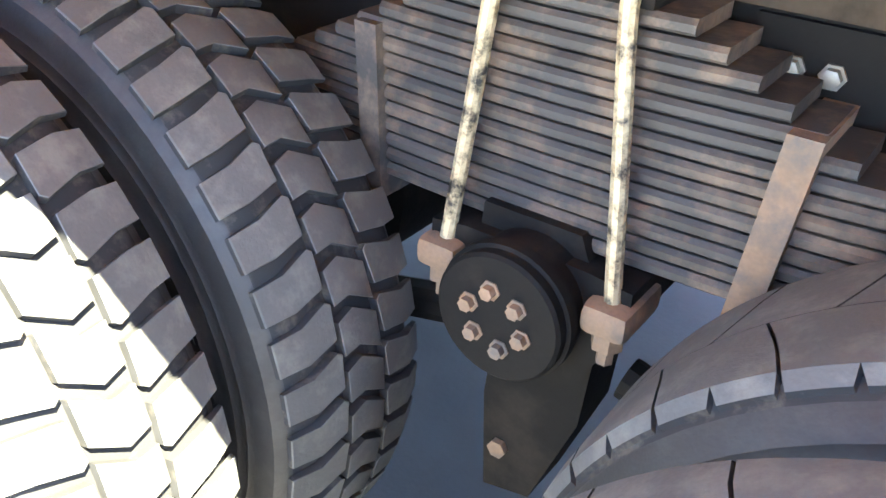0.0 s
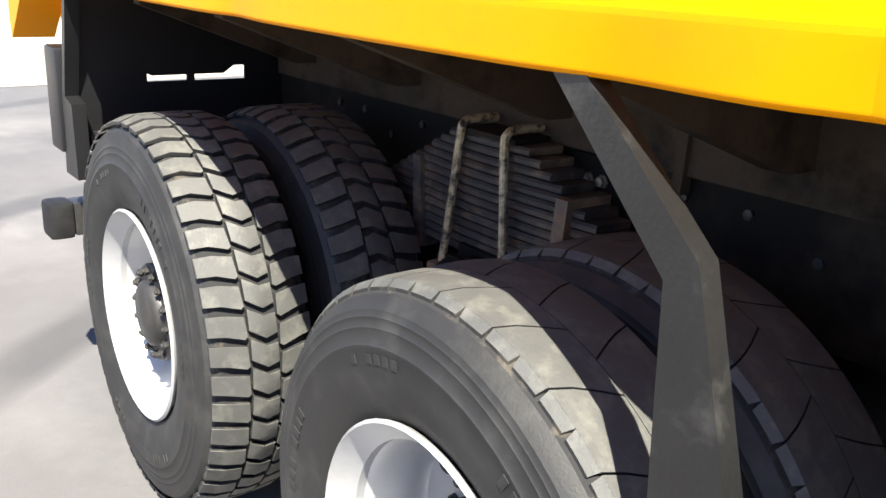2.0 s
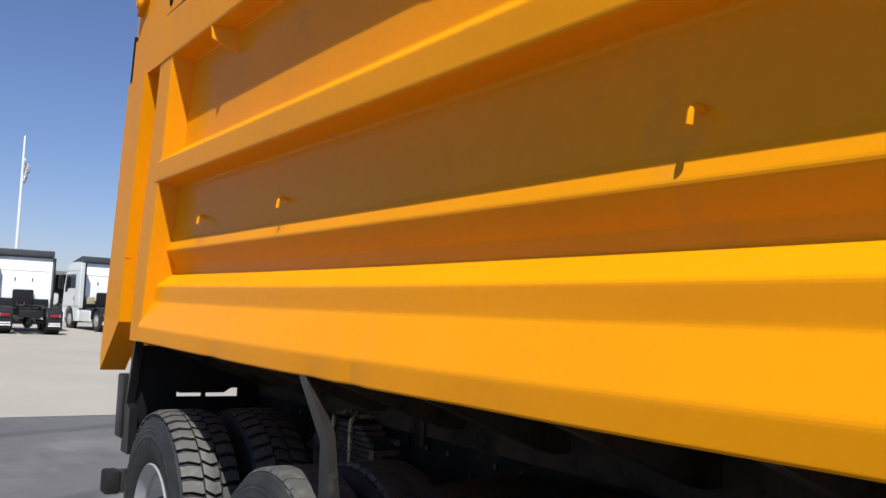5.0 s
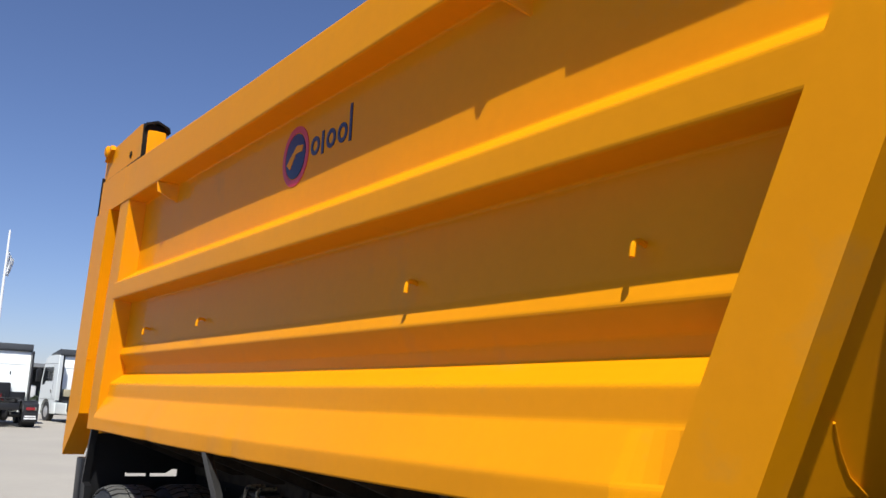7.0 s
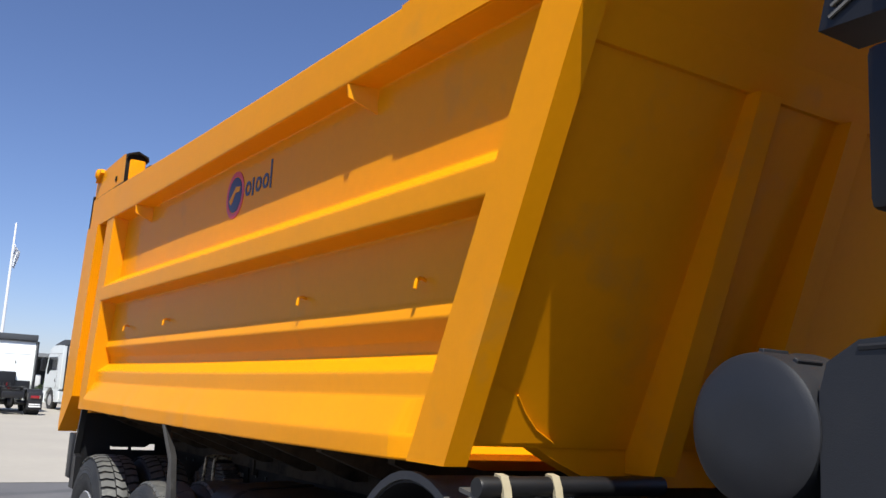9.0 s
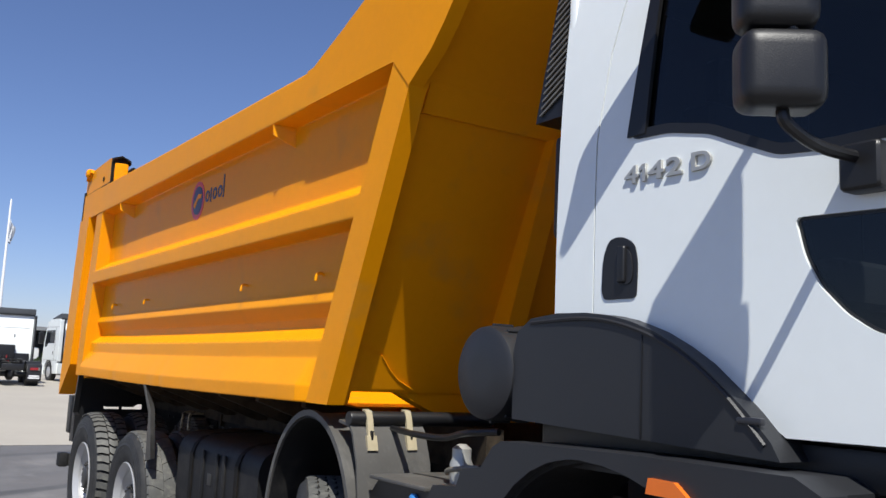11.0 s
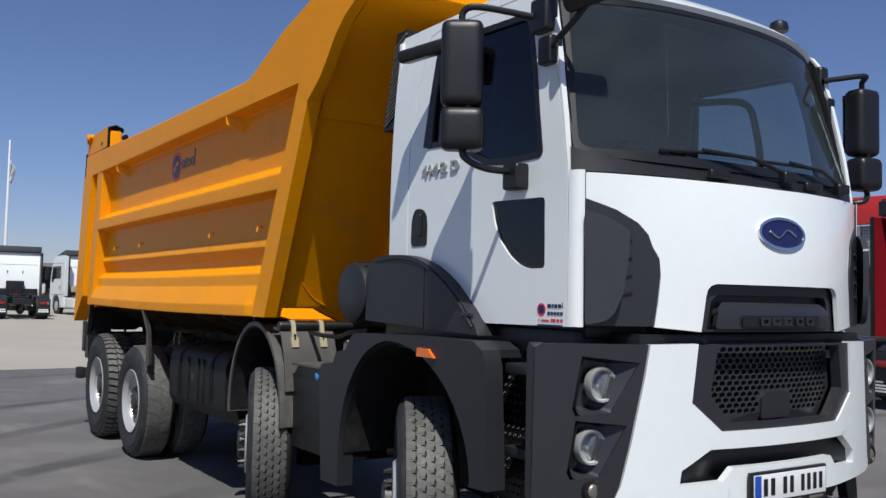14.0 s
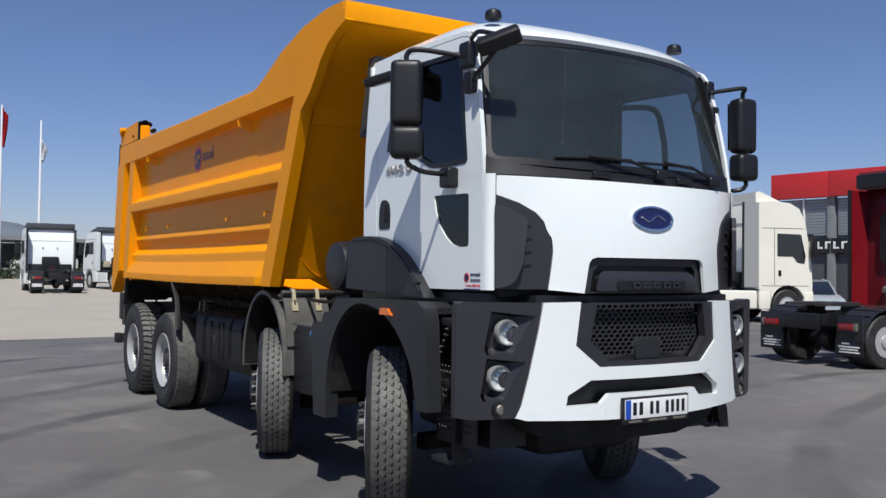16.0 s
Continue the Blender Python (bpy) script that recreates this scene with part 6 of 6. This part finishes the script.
def tractor(name, label, at, paint, roof, cab_back, cab_len, spoiler, rear_detail, group, side_fairing=None, axle=3.6):
    """A two-axle tractor unit; x runs forward from its rear axle."""
    unit = thing(name, label, "truck", group=group)
    unit.matrix_world = at
    front = cab_back + cab_len
    arch = [(axle + 0.60 * math.cos(radians(a)), 0.55 + 0.60 * math.sin(radians(a))) for a in frange(0, 180, 11)]
    outline = [(front + 0.02, 0.50)] + [p for p in arch if p[0] < front - 0.06] + [(max(cab_back, axle - 0.60), 0.95), (cab_back, 1.02), (cab_back, roof - 0.10), (cab_back + 0.06, roof - 0.02), (cab_back + 0.5, roof), (front - 0.75, roof - 0.05), (front - 0.42, roof - 0.22), (front - 0.22, roof - 0.62), (front - 0.02, 2.05), (front + 0.04, 1.2)]
    shell = part("cab", prism(outline, "y", -1.2, 1.2, 0.06, 3), paint, unit, "", 40)
    for s in (-1, 1):
        y = s * 1.203
        win = rounded([(cab_back + 0.62, 2.02), (cab_back + 0.62, 2.72), (front - 0.36, 2.70), (front - 0.20, 2.02), (front - 0.24, 1.80), (front - 0.50, 1.84), (front - 0.64, 2.02)], 0.04)
        part("side_window", prism(win, "y", y - s * 0.02, y + s * 0.004), DARKGLASS, shell, "dark side window")
        for x0, x1, z0, z1 in ((cab_back + 0.52, cab_back + 0.535, 1.15, 2.85), (cab_back + 0.1, front - 0.1, 1.12, 1.135), (cab_back + 0.1, front - 0.25, 2.87, 2.885)):
            part("door_gap", prism([(x0, z0), (x1, z0), (x1, z1), (x0, z1)], "y", y - s * 0.02, y + s * 0.0015), BLACK, shell)
        part("door_handle", box((cab_back + 0.66, y - 0.012, 1.42), (cab_back + 0.76, y + 0.012, 1.60), 0.02, 2), BLACK, shell)
        mirror = part("mirror", box((front - 0.12, s * 1.26, 1.98), (front + 0.02, s * 1.50, 2.62), 0.05, 3), BLACK, unit, "black mirror housing")
        part("mirror_arm", tube([(front - 0.15, s * 1.15, 2.70), (front - 0.06, s * 1.36, 2.68), (front - 0.06, s * 1.38, 2.58)], 0.025, 8), BLACK, mirror)
        part("step_panel", box((cab_back + 0.02, s * 1.02, 0.42), (axle - 0.60, s * 1.20, 1.00), 0.03) if axle - 0.62 > cab_back + 0.1 else box((axle - 0.66, s * 1.02, 0.42), (axle - 0.58, s * 1.20, 1.0), 0.02), paint, unit)
        road_wheel(unit, axle, s * 1.03, False, s)
        road_wheel(unit, 0, s * 0.93, True, s)
        guard = part("mudguard", guard_shell(0, s * 0.94, 0.31, 0.62), GREY, unit, "dark plastic rear mudguard")
        for a in (112, 132):
            part("guard_rib", box((-0.012, -0.30, -0.012), (0.012, 0.30, 0.012), 0.004, 1, pose(0.625 * math.cos(radians(a)), s * 0.94, 0.55 + 0.575 * math.sin(radians(a)), 0, 90 - a, 0)), BLACK, guard)
        part("guard_end", box((-0.66, s * 0.66, 0.50), (-0.60, s * 1.25, 0.98), 0.025), GREY, guard)
        lamp = part("tail_lamp", box((-0.72, s * 0.95 - 0.20, 0.72), (-0.655, s * 0.95 + 0.20, 0.84), 0.02, 2), REDLENS, unit, "long red tail lamp")
        part("lamp_end", box((-0.722, s * 0.95 + s * 0.14, 0.71), (-0.66, s * 0.95 + s * 0.21, 0.85), 0.012, 2), NUT, lamp)
        flap = part("mud_flap", box((-0.65, s * 0.94 - 0.31, 0.24), (-0.63, s * 0.94 + 0.31, 0.56), 0.008), BLACK, unit, "black mud flap with pale lettering bars")
        rows = ((0.46, -0.02, 0.16), (0.40, -0.24, 0.24), (0.35, -0.20, 0.20), (0.30, -0.24, 0.22)) if rear_detail else ((0.43, -0.22, 0.22), (0.34, -0.24, 0.24))
        for z, u0, u1 in rows:
            part("flap_bar", box((-0.654, s * 0.94 + u0, z), (-0.648, s * 0.94 + u1, z + (0.028 if rear_detail else 0.06)), 0.001), PLATE, flap)
        if rear_detail:
            part("flap_mark", turned([(0.035, -0.653), (0.035, -0.648)], "x", (0, s * 0.94 - 0.10, 0.475), 16), BLUE, flap)
        part("chassis_rail", prism([(-0.85, 0.78), (-0.85, 0.95), (-0.55, 1.02), (front - 0.5, 1.02), (front - 0.5, 0.76), (-0.6, 0.76)], "y", s * 0.38, s * 0.46, 0.01), BLACK, unit)
        part("side_tank", box((0.85, s * 0.62, 0.42), (cab_back - 0.02 if cab_back > 1.9 else 1.9, s * 1.18, 0.98), 0.08, 3), paint if side_fairing else BLACK, unit)
    part("rear_beam", box((-0.92, -0.46, 0.70), (-0.78, 0.46, 1.0), 0.04, 2), BLACK, unit)
    part("rear_axle", tube([(0, -0.75, 0.51), (0, 0.75, 0.51)], 0.11, 12), BLACK, unit)
    part("axle_housing", turned([(0.08, -0.22), (0.26, -0.10), (0.28, 0), (0.26, 0.10), (0.08, 0.22)], "y", (0, 0, 0.51), 20), BLACK, unit)
    part("cross_beam", box((0.55, -0.40, 0.78), (0.68, 0.40, 0.98), 0.02), BLACK, unit)
    plate_top = [(-0.50 + 0.0, -0.10), (-0.85, -0.34), (-0.80, -0.45), (-0.30, -0.52), (0.15, -0.50), (0.42, -0.28), (0.46, 0), (0.42, 0.28), (0.15, 0.50), (-0.30, 0.52), (-0.80, 0.45), (-0.85, 0.34), (-0.50, 0.10), (0.02, 0.06), (0.02, -0.06)]
    coupling = part("fifth_wheel", prism(plate_top, "z", 1.14, 1.20, 0.012), STEEL_DARK, unit, "greasy steel fifth-wheel coupling")
    for s in (-1, 1):
        part("coupling_stand", box((-0.25, s * 0.40, 1.0), (0.25, s * 0.46, 1.15), 0.02), BLACK, coupling)
    part("catwalk", box((0.75, -0.50, 1.02), (cab_back - 0.05, 0.50, 1.06), 0.01), STEEL_DARK, unit)
    tall = 1.55 if rear_detail else 1.85
    part("hose_tower", box((cab_back - 0.22, -0.42, 1.05), (cab_back - 0.05, 0.42, tall), 0.09, 3), BLACK, unit, "black hose bracket behind the cab")
    if not rear_detail:
        part("cab_mount", box((cab_back - 0.16, -1.05, 1.0), (cab_back - 0.01, 1.05, 1.46), 0.04, 2), BLACK, unit)
        part("battery_box", box((0.75, 0.55, 0.55), (1.5, 1.15, 1.08), 0.04, 2), GREY, unit)
        part("air_tank", turned([(0.13, 0.70), (0.16, 0.74), (0.16, 1.6), (0.13, 1.64)], "x", (0, -0.75, 0.98), 16), GREY, unit)
    for k in range(4):
        y = -0.2 + 0.13 * k
        part("air_hose", tube(curve_points([(cab_back - 0.20, y, 1.35), (cab_back - 0.45, y + 0.03, 1.15), (cab_back - 0.75, y - 0.02, 1.10), (0.9, 0.3 * y, 1.08)], 5), 0.016, 6), REDLENS if k == 1 else BLACK, unit)
    part("windscreen", sheet([(-1.05, 0.0), (1.05, 0.0), (1.0, 1.0), (-1.0, 1.0)], [], [], [], lambda u, v: (front - 0.005 - 0.2 * v, u, 2.10 + (roof - 0.66 - 2.10) * v), 0.012), DARKGLASS, shell, "dark windscreen")
    part("bumper", box((front - 0.25, -1.22, 0.32), (front + 0.08, 1.22, 0.95), 0.06, 3), paint, unit)
    if spoiler:
        roof_end = part("roof_spoiler", prism([(cab_back - 0.06, roof - 0.06), (cab_back - 0.10, roof + 0.26), (cab_back + 0.10, roof + 0.28), (front - 0.8, roof)], "y", -1.16, 1.16, 0.05, 3), spoiler, unit, "dark roof air deflector")
        part("spoiler_rim", box((cab_back - 0.13, -1.18, roof + 0.0), (cab_back - 0.08, 1.18, roof + 0.27), 0.02), spoiler, roof_end)
    if side_fairing:
        for s in (-1, 1):
            wing = part("side_fairing", prism([(cab_back - 0.50, 1.08), (cab_back - 0.50, roof - 0.06), (cab_back + 0.01, roof - 0.06), (cab_back + 0.01, 1.08)], "y", s * 1.13, s * 1.19, 0.02), side_fairing, unit, "tall side air fairing")
            part("fairing_edge", box((cab_back - 0.53, s * 1.12, 1.06), (cab_back - 0.49, s * 1.20, roof - 0.05), 0.008), BLACK, wing)
    part("rear_crease", box((cab_back - 0.012, -1.0, roof - 0.66), (cab_back + 0.01, 1.0, roof - 0.62), 0.006), paint, shell)
    for y in (-0.35, 0.35):
        part("rear_hook", box((cab_back - 0.03, y - 0.02, 2.22), (cab_back + 0.01, y + 0.02, 2.36), 0.008), BLACK, shell)
    return unit


one = tractor("tractor_unit", "white tractor unit parked with its back to the yard", oriented(-44.6, 3.15, terrain(-44.6), -1, 0.02), WHITE, 3.32, 2.35, 2.2, SLATE, False, "parked tractor units", SLATE)
two = tractor("tractor_unit", "white tractor unit with a yellow box behind its cab", oriented(-48.2, 7.75, terrain(-48.2), -0.985, -0.16), WHITE, 3.32, 2.35, 2.2, SLATE, False, "parked tractor units", WHITE)
part("yellow_box", box((2.0, 0.55, 1.28), (2.3, 0.95, 1.62), 0.03), CREAM, two, "faded yellow box behind the cab")
three = tractor("tractor_unit", "dark red tractor unit with black mudguards seen from behind", oriented(-6.78, 11.6, 0, 0.12, 0.99), REDPAINT, 3.62, 2.30, 2.25, None, True, "parked tractor units", WINGRED)
frame_top = part("rear_window_frame", sheet(rounded([(-0.75, 2.0), (-0.75, 3.05), (0.75, 3.05), (0.75, 2.0)], 0.14), [rounded([(-0.55, 2.2), (-0.55, 2.86), (0.55, 2.86), (0.55, 2.2)], 0.10)], [], [], lambda u, v: (2.27, u, v), 0.05), BLACK, three, "black frame on the cab back")
part("roof_edge", box((2.0, -1.18, 3.60), (2.12, 1.18, 3.90), 0.02), BLACK, three)
part("roof_fairing", prism([(2.1, 3.58), (2.1, 3.96), (2.35, 3.98), (3.9, 3.62)], "y", -1.18, 1.18, 0.06, 3), WINGRED, three, "dark red roof fairing")
part("air_tank", turned([(0.12, -0.4), (0.15, -0.36), (0.15, 0.36), (0.12, 0.4)], "y", (1.9, -0.2, 1.35), 20), BLACK, three, "black air tank")
part("work_lamp", turned([(0.06, -0.03), (0.085, 0.0), (0.08, 0.05)], "x", (2.22, 0.62, 1.42), 16), NUT, three, "round work lamp")
four = tractor("tractor_unit", "cream white tractor unit with dark window and mirror", oriented(-19.0, 19.75, 0, 0.314, 0.94) @ Matrix.Scale(1.16, 4), CREAMPAINT, 3.70, 2.30, 1.8, None, True, "parked tractor units", SATIN, 3.3)
part("roof_fairing", prism([(2.31, 3.66), (2.31, 3.98), (2.45, 4.0), (3.2, 3.68)], "y", -1.0, 1.0, 0.08, 3), CREAMPAINT, four, "cream roof fairing")
part("exhaust_stack", tube([(2.08, -0.85, 1.1), (2.08, -0.85, 3.4)], 0.085, 14), CHROME, four, "tall bright exhaust stack")

# a parked car before the building
car = thing("car", "pale silver hatchback parked before the building", "car")
car.matrix_world = oriented(-17.6, 25.6, 0, 0.75, -0.66)
car_body = part("body", prism([(-2.0, 0.35), (-2.05, 0.75), (-1.95, 0.95), (-0.9, 1.02), (1.0, 1.0), (1.85, 0.82), (2.05, 0.62), (2.05, 0.32)], "y", -0.85, 0.85, 0.08, 3), SILVERCAR, car)
part("cabin", prism([(-1.85, 0.95), (-1.35, 1.43), (-0.5, 1.50), (0.25, 1.44), (1.1, 0.98)], "y", -0.72, 0.72, 0.07, 3), DARKGLASS, car, "dark glazed cabin")
part("car_roof", prism([(-1.35, 1.44), (-0.5, 1.52), (0.25, 1.455), (0.2, 1.42), (-1.3, 1.40)], "y", -0.66, 0.66, 0.02), SILVERCAR, car)
for s in (-1, 1):
    part("pillar", tube([(1.1, s * 0.74, 0.98), (0.25, s * 0.67, 1.46), (-0.5, s * 0.66, 1.52), (-1.35, s * 0.67, 1.45), (-1.9, s * 0.74, 0.98)], 0.035, 8), SILVERCAR, car)
    for x in (-1.25, 1.3):
        w = part("wheel", turned([(0.19, -0.10), (0.30, -0.10), (0.315, -0.07), (0.315, 0.07), (0.30, 0.10), (0.19, 0.10)], "y", (x, s * 0.76, 0.315), 24, True), RUBBER, car)
        part("rim", turned([(0.19, -0.09), (0.10, -0.06), (0.05, -0.08), (0.05, 0.08), (0.10, 0.06), (0.19, 0.09)], "y", (x, s * 0.76, 0.315), 20), SILVER, w)

# workshop building with a red fascia
hall = thing("building", "workshop building with red fascia, blinds and dark sign", "building")
hall.matrix_world = oriented(-24.0, 33.0, 0, 1.0, 0.10)
hall_wall = part("wall", box((-1.0, 0.30, 0), (60, 14, 5.3), 0.02), FARGREY, hall, "grey rendered wall")
for k in range(20):
    x = -1.0 + 3.0 * k
    part("fascia_panel", box((x, -0.12, 5.35), (x + 2.98, 0.30, 6.55), 0.012), CLADRED, hall, "red metal fascia panel")
    part("pier", box((x - 0.18, 0.05, 0), (x + 0.18, 0.32, 5.35), 0.01), FARGREY, hall)
    for x0, x1 in ((x + 0.30, x + 1.55), (x + 1.70, x + 2.80)):
        win = part("window", box((x0, 0.16, 3.55), (x1, 0.31, 5.28), 0.01), BLIND, hall, "window with grey blinds")
        part("window_frame", box((x1 + 0.02, 0.08, 3.5), (x1 + 0.10, 0.30, 5.3), 0.005), PLATE, win, "white window frame")
        for z in frange(3.65, 5.2, 12):
            part("blind_slat", box((x0 + 0.03, 0.145, z), (x1 - 0.03, 0.162, z + 0.05), 0.0), FARGREY, win)
    part("sign_board", box((x + 0.02, 0.02, 2.72), (x + 2.96, 0.20, 3.42), 0.01), BLACK, hall, "black sign with pale letter bars")
    part("gate", box((x + 0.2, 0.22, 0.0), (x + 2.8, 0.31, 2.68), 0.01), SLATE, hall, "dark roller gate")
for k in range(10):
    x = 0.95 + 0.40 * k
    part("sign_bar", box((x, -0.01, 2.92), (x + 0.10, 0.03, 3.26), 0.004), PLATE, hall)
    part("sign_bar", box((x + 0.10, -0.01, 2.92 if k % 2 else 3.18), (x + 0.27, 0.03, 3.00 if k % 2 else 3.26), 0.004), PLATE, hall)

# flag poles
for x, y, top, cloth, label, bunch in ((-70.0, 5.72, 12.75, FLAGWHITE, "white flag pole with a limp white flag", 1.5), (-75.0, 3.50, 14.45, FLAGRED, "white flag pole with a hanging red flag", 2.9), (-78.0, -1.5, 14.4, FLAGWHITE, "white flag pole with a limp white flag", 2.4)):
    flag_pole = thing("flag_pole", label, "flag pole", (x, y, terrain(x)), "flag poles")
    part("pole", turned([(0.13, 0), (0.13, 2.0), (0.10, 6.0), (0.06, top - terrain(x) - 0.1), (0.02, top - terrain(x))], "z", (0, 0, 0), 14), POLE, flag_pole)
    part("pole_foot", box((-0.3, -0.3, 0), (0.3, 0.3, 0.12), 0.02), PAVER, flag_pole)
    up = top - terrain(x) - (0.3 if cloth is FLAGRED else 1.5)
    banner = grid(frange(0, 1, 12), frange(0, 1, 14), lambda u, v: (0.10 * math.sin(u * 9 + v * 5), 0.05 + 0.38 * u * (0.55 + 0.45 * math.sin(1.0 + 2.4 * v)) + 0.06 * math.sin(u * 14 + 3 * v), up - bunch * v - 0.5 * u * (1 - 0.4 * v)))
    bmesh.ops.solidify(banner, geom=banner.faces[:], thickness=0.015)
    part("flag", banner, cloth, flag_pole, "", 60)

# low shed, wall and hedge behind the white tractors
shed = thing("shed", "low dark open shed with a pale base", "shed", (-78, 10, terrain(-78)))
part("roof", prism([(-8.0, 3.05), (-8.0, 3.35), (9.0, 3.0), (9.0, 2.75)], "x", -6, 3, 0.03), FARGREY, shed, "pale sheet roof")
part("back_wall", box((-6, -7.6, 0), (-5.7, 8.6, 2.9), 0.02), SLATE, shed)
part("low_wall", box((2.4, -7.8, 0), (2.7, 8.8, 0.75), 0.02), FARGREY, shed, "pale low wall")
for y in (-7.6, -3.6, 0.4, 4.4, 8.4):
    part("post", box((2.5, y - 0.08, 0.9), (2.66, y + 0.08, 3.0), 0.01), SLATE, shed)
for k, y in enumerate((-5.5, -2.6, 1.4)):
    part("covered_stack", box((0.8, y, 0), (2.2, y + 2.2, 1.4 + 0.2 * (k % 2)), 0.2, 3), PAVER, shed)
house = thing("warehouse", "long low pale warehouse beyond the yard", "building", (-118, -18, terrain(-118)))
part("wall", box((-8, -30, 0), (8, 16, 3.6), 0.05), PAVER, house)
part("roof", prism([(-31, 3.6), (-31, 3.9), (17, 3.9), (17, 3.6)], "x", -9, 9, 0.05), FARGREY, house)
for y in frange(-27, 13, 11):
    part("window", box((7.95, y - 1.2, 1.2), (8.06, y + 1.2, 2.6), 0.02), DARKGLASS, house)

rng = random.Random(5)


def shrub(bm, x, y, z, wide, high, leaves, size):
    """A clump of small leaves round a few stems."""
    for _ in range(leaves):
        a, r, h = rng.uniform(0, 2 * math.pi), wide * rng.random() ** 0.6, rng.random()
        c = Vector((x + r * math.cos(a) * (1 - 0.55 * h * h), y + r * math.sin(a) * (1 - 0.55 * h * h), z + high * h * (0.75 + 0.25 * rng.random())))
        n = Vector((rng.gauss(0, 1), rng.gauss(0, 1), rng.gauss(0.6, 1))).normalized()
        t = n.orthogonal().normalized() * size * rng.uniform(0.6, 1.3)
        b = n.cross(t) * 0.55
        bm.faces.new([bm.verts.new(c + v) for v in (-t, b * 0.9, t, -b)])


hedge = bmesh.new()
for i in range(60):
    y = -22 + 0.75 * i
    shrub(hedge, -70.0 + rng.uniform(-1.2, 1.2), y, terrain(-70), rng.uniform(0.6, 1.1), rng.uniform(0.7, 1.9), 300, 0.12)
green = finish(hedge, "shrubs", LEAVES)
tagged(green, "ragged green shrubs along the yard's edge", "shrubs", kind="stuff")

hill_line = grid(frange(-260, 420, 80), frange(0, 1, 10), lambda u, v: (-430 - 260 * v, u, -1.0 + v * (16 + 11 * math.sin(u * 0.011 + 1.2) + 5 * math.sin(u * 0.031) + 2.2 * math.sin(u * 0.083 + 2))))
hills = finish(hill_line, "hills", HILL, smooth=60)
tagged(hills, "low hazy blue-grey hills on the horizon", "hills", kind="structure")
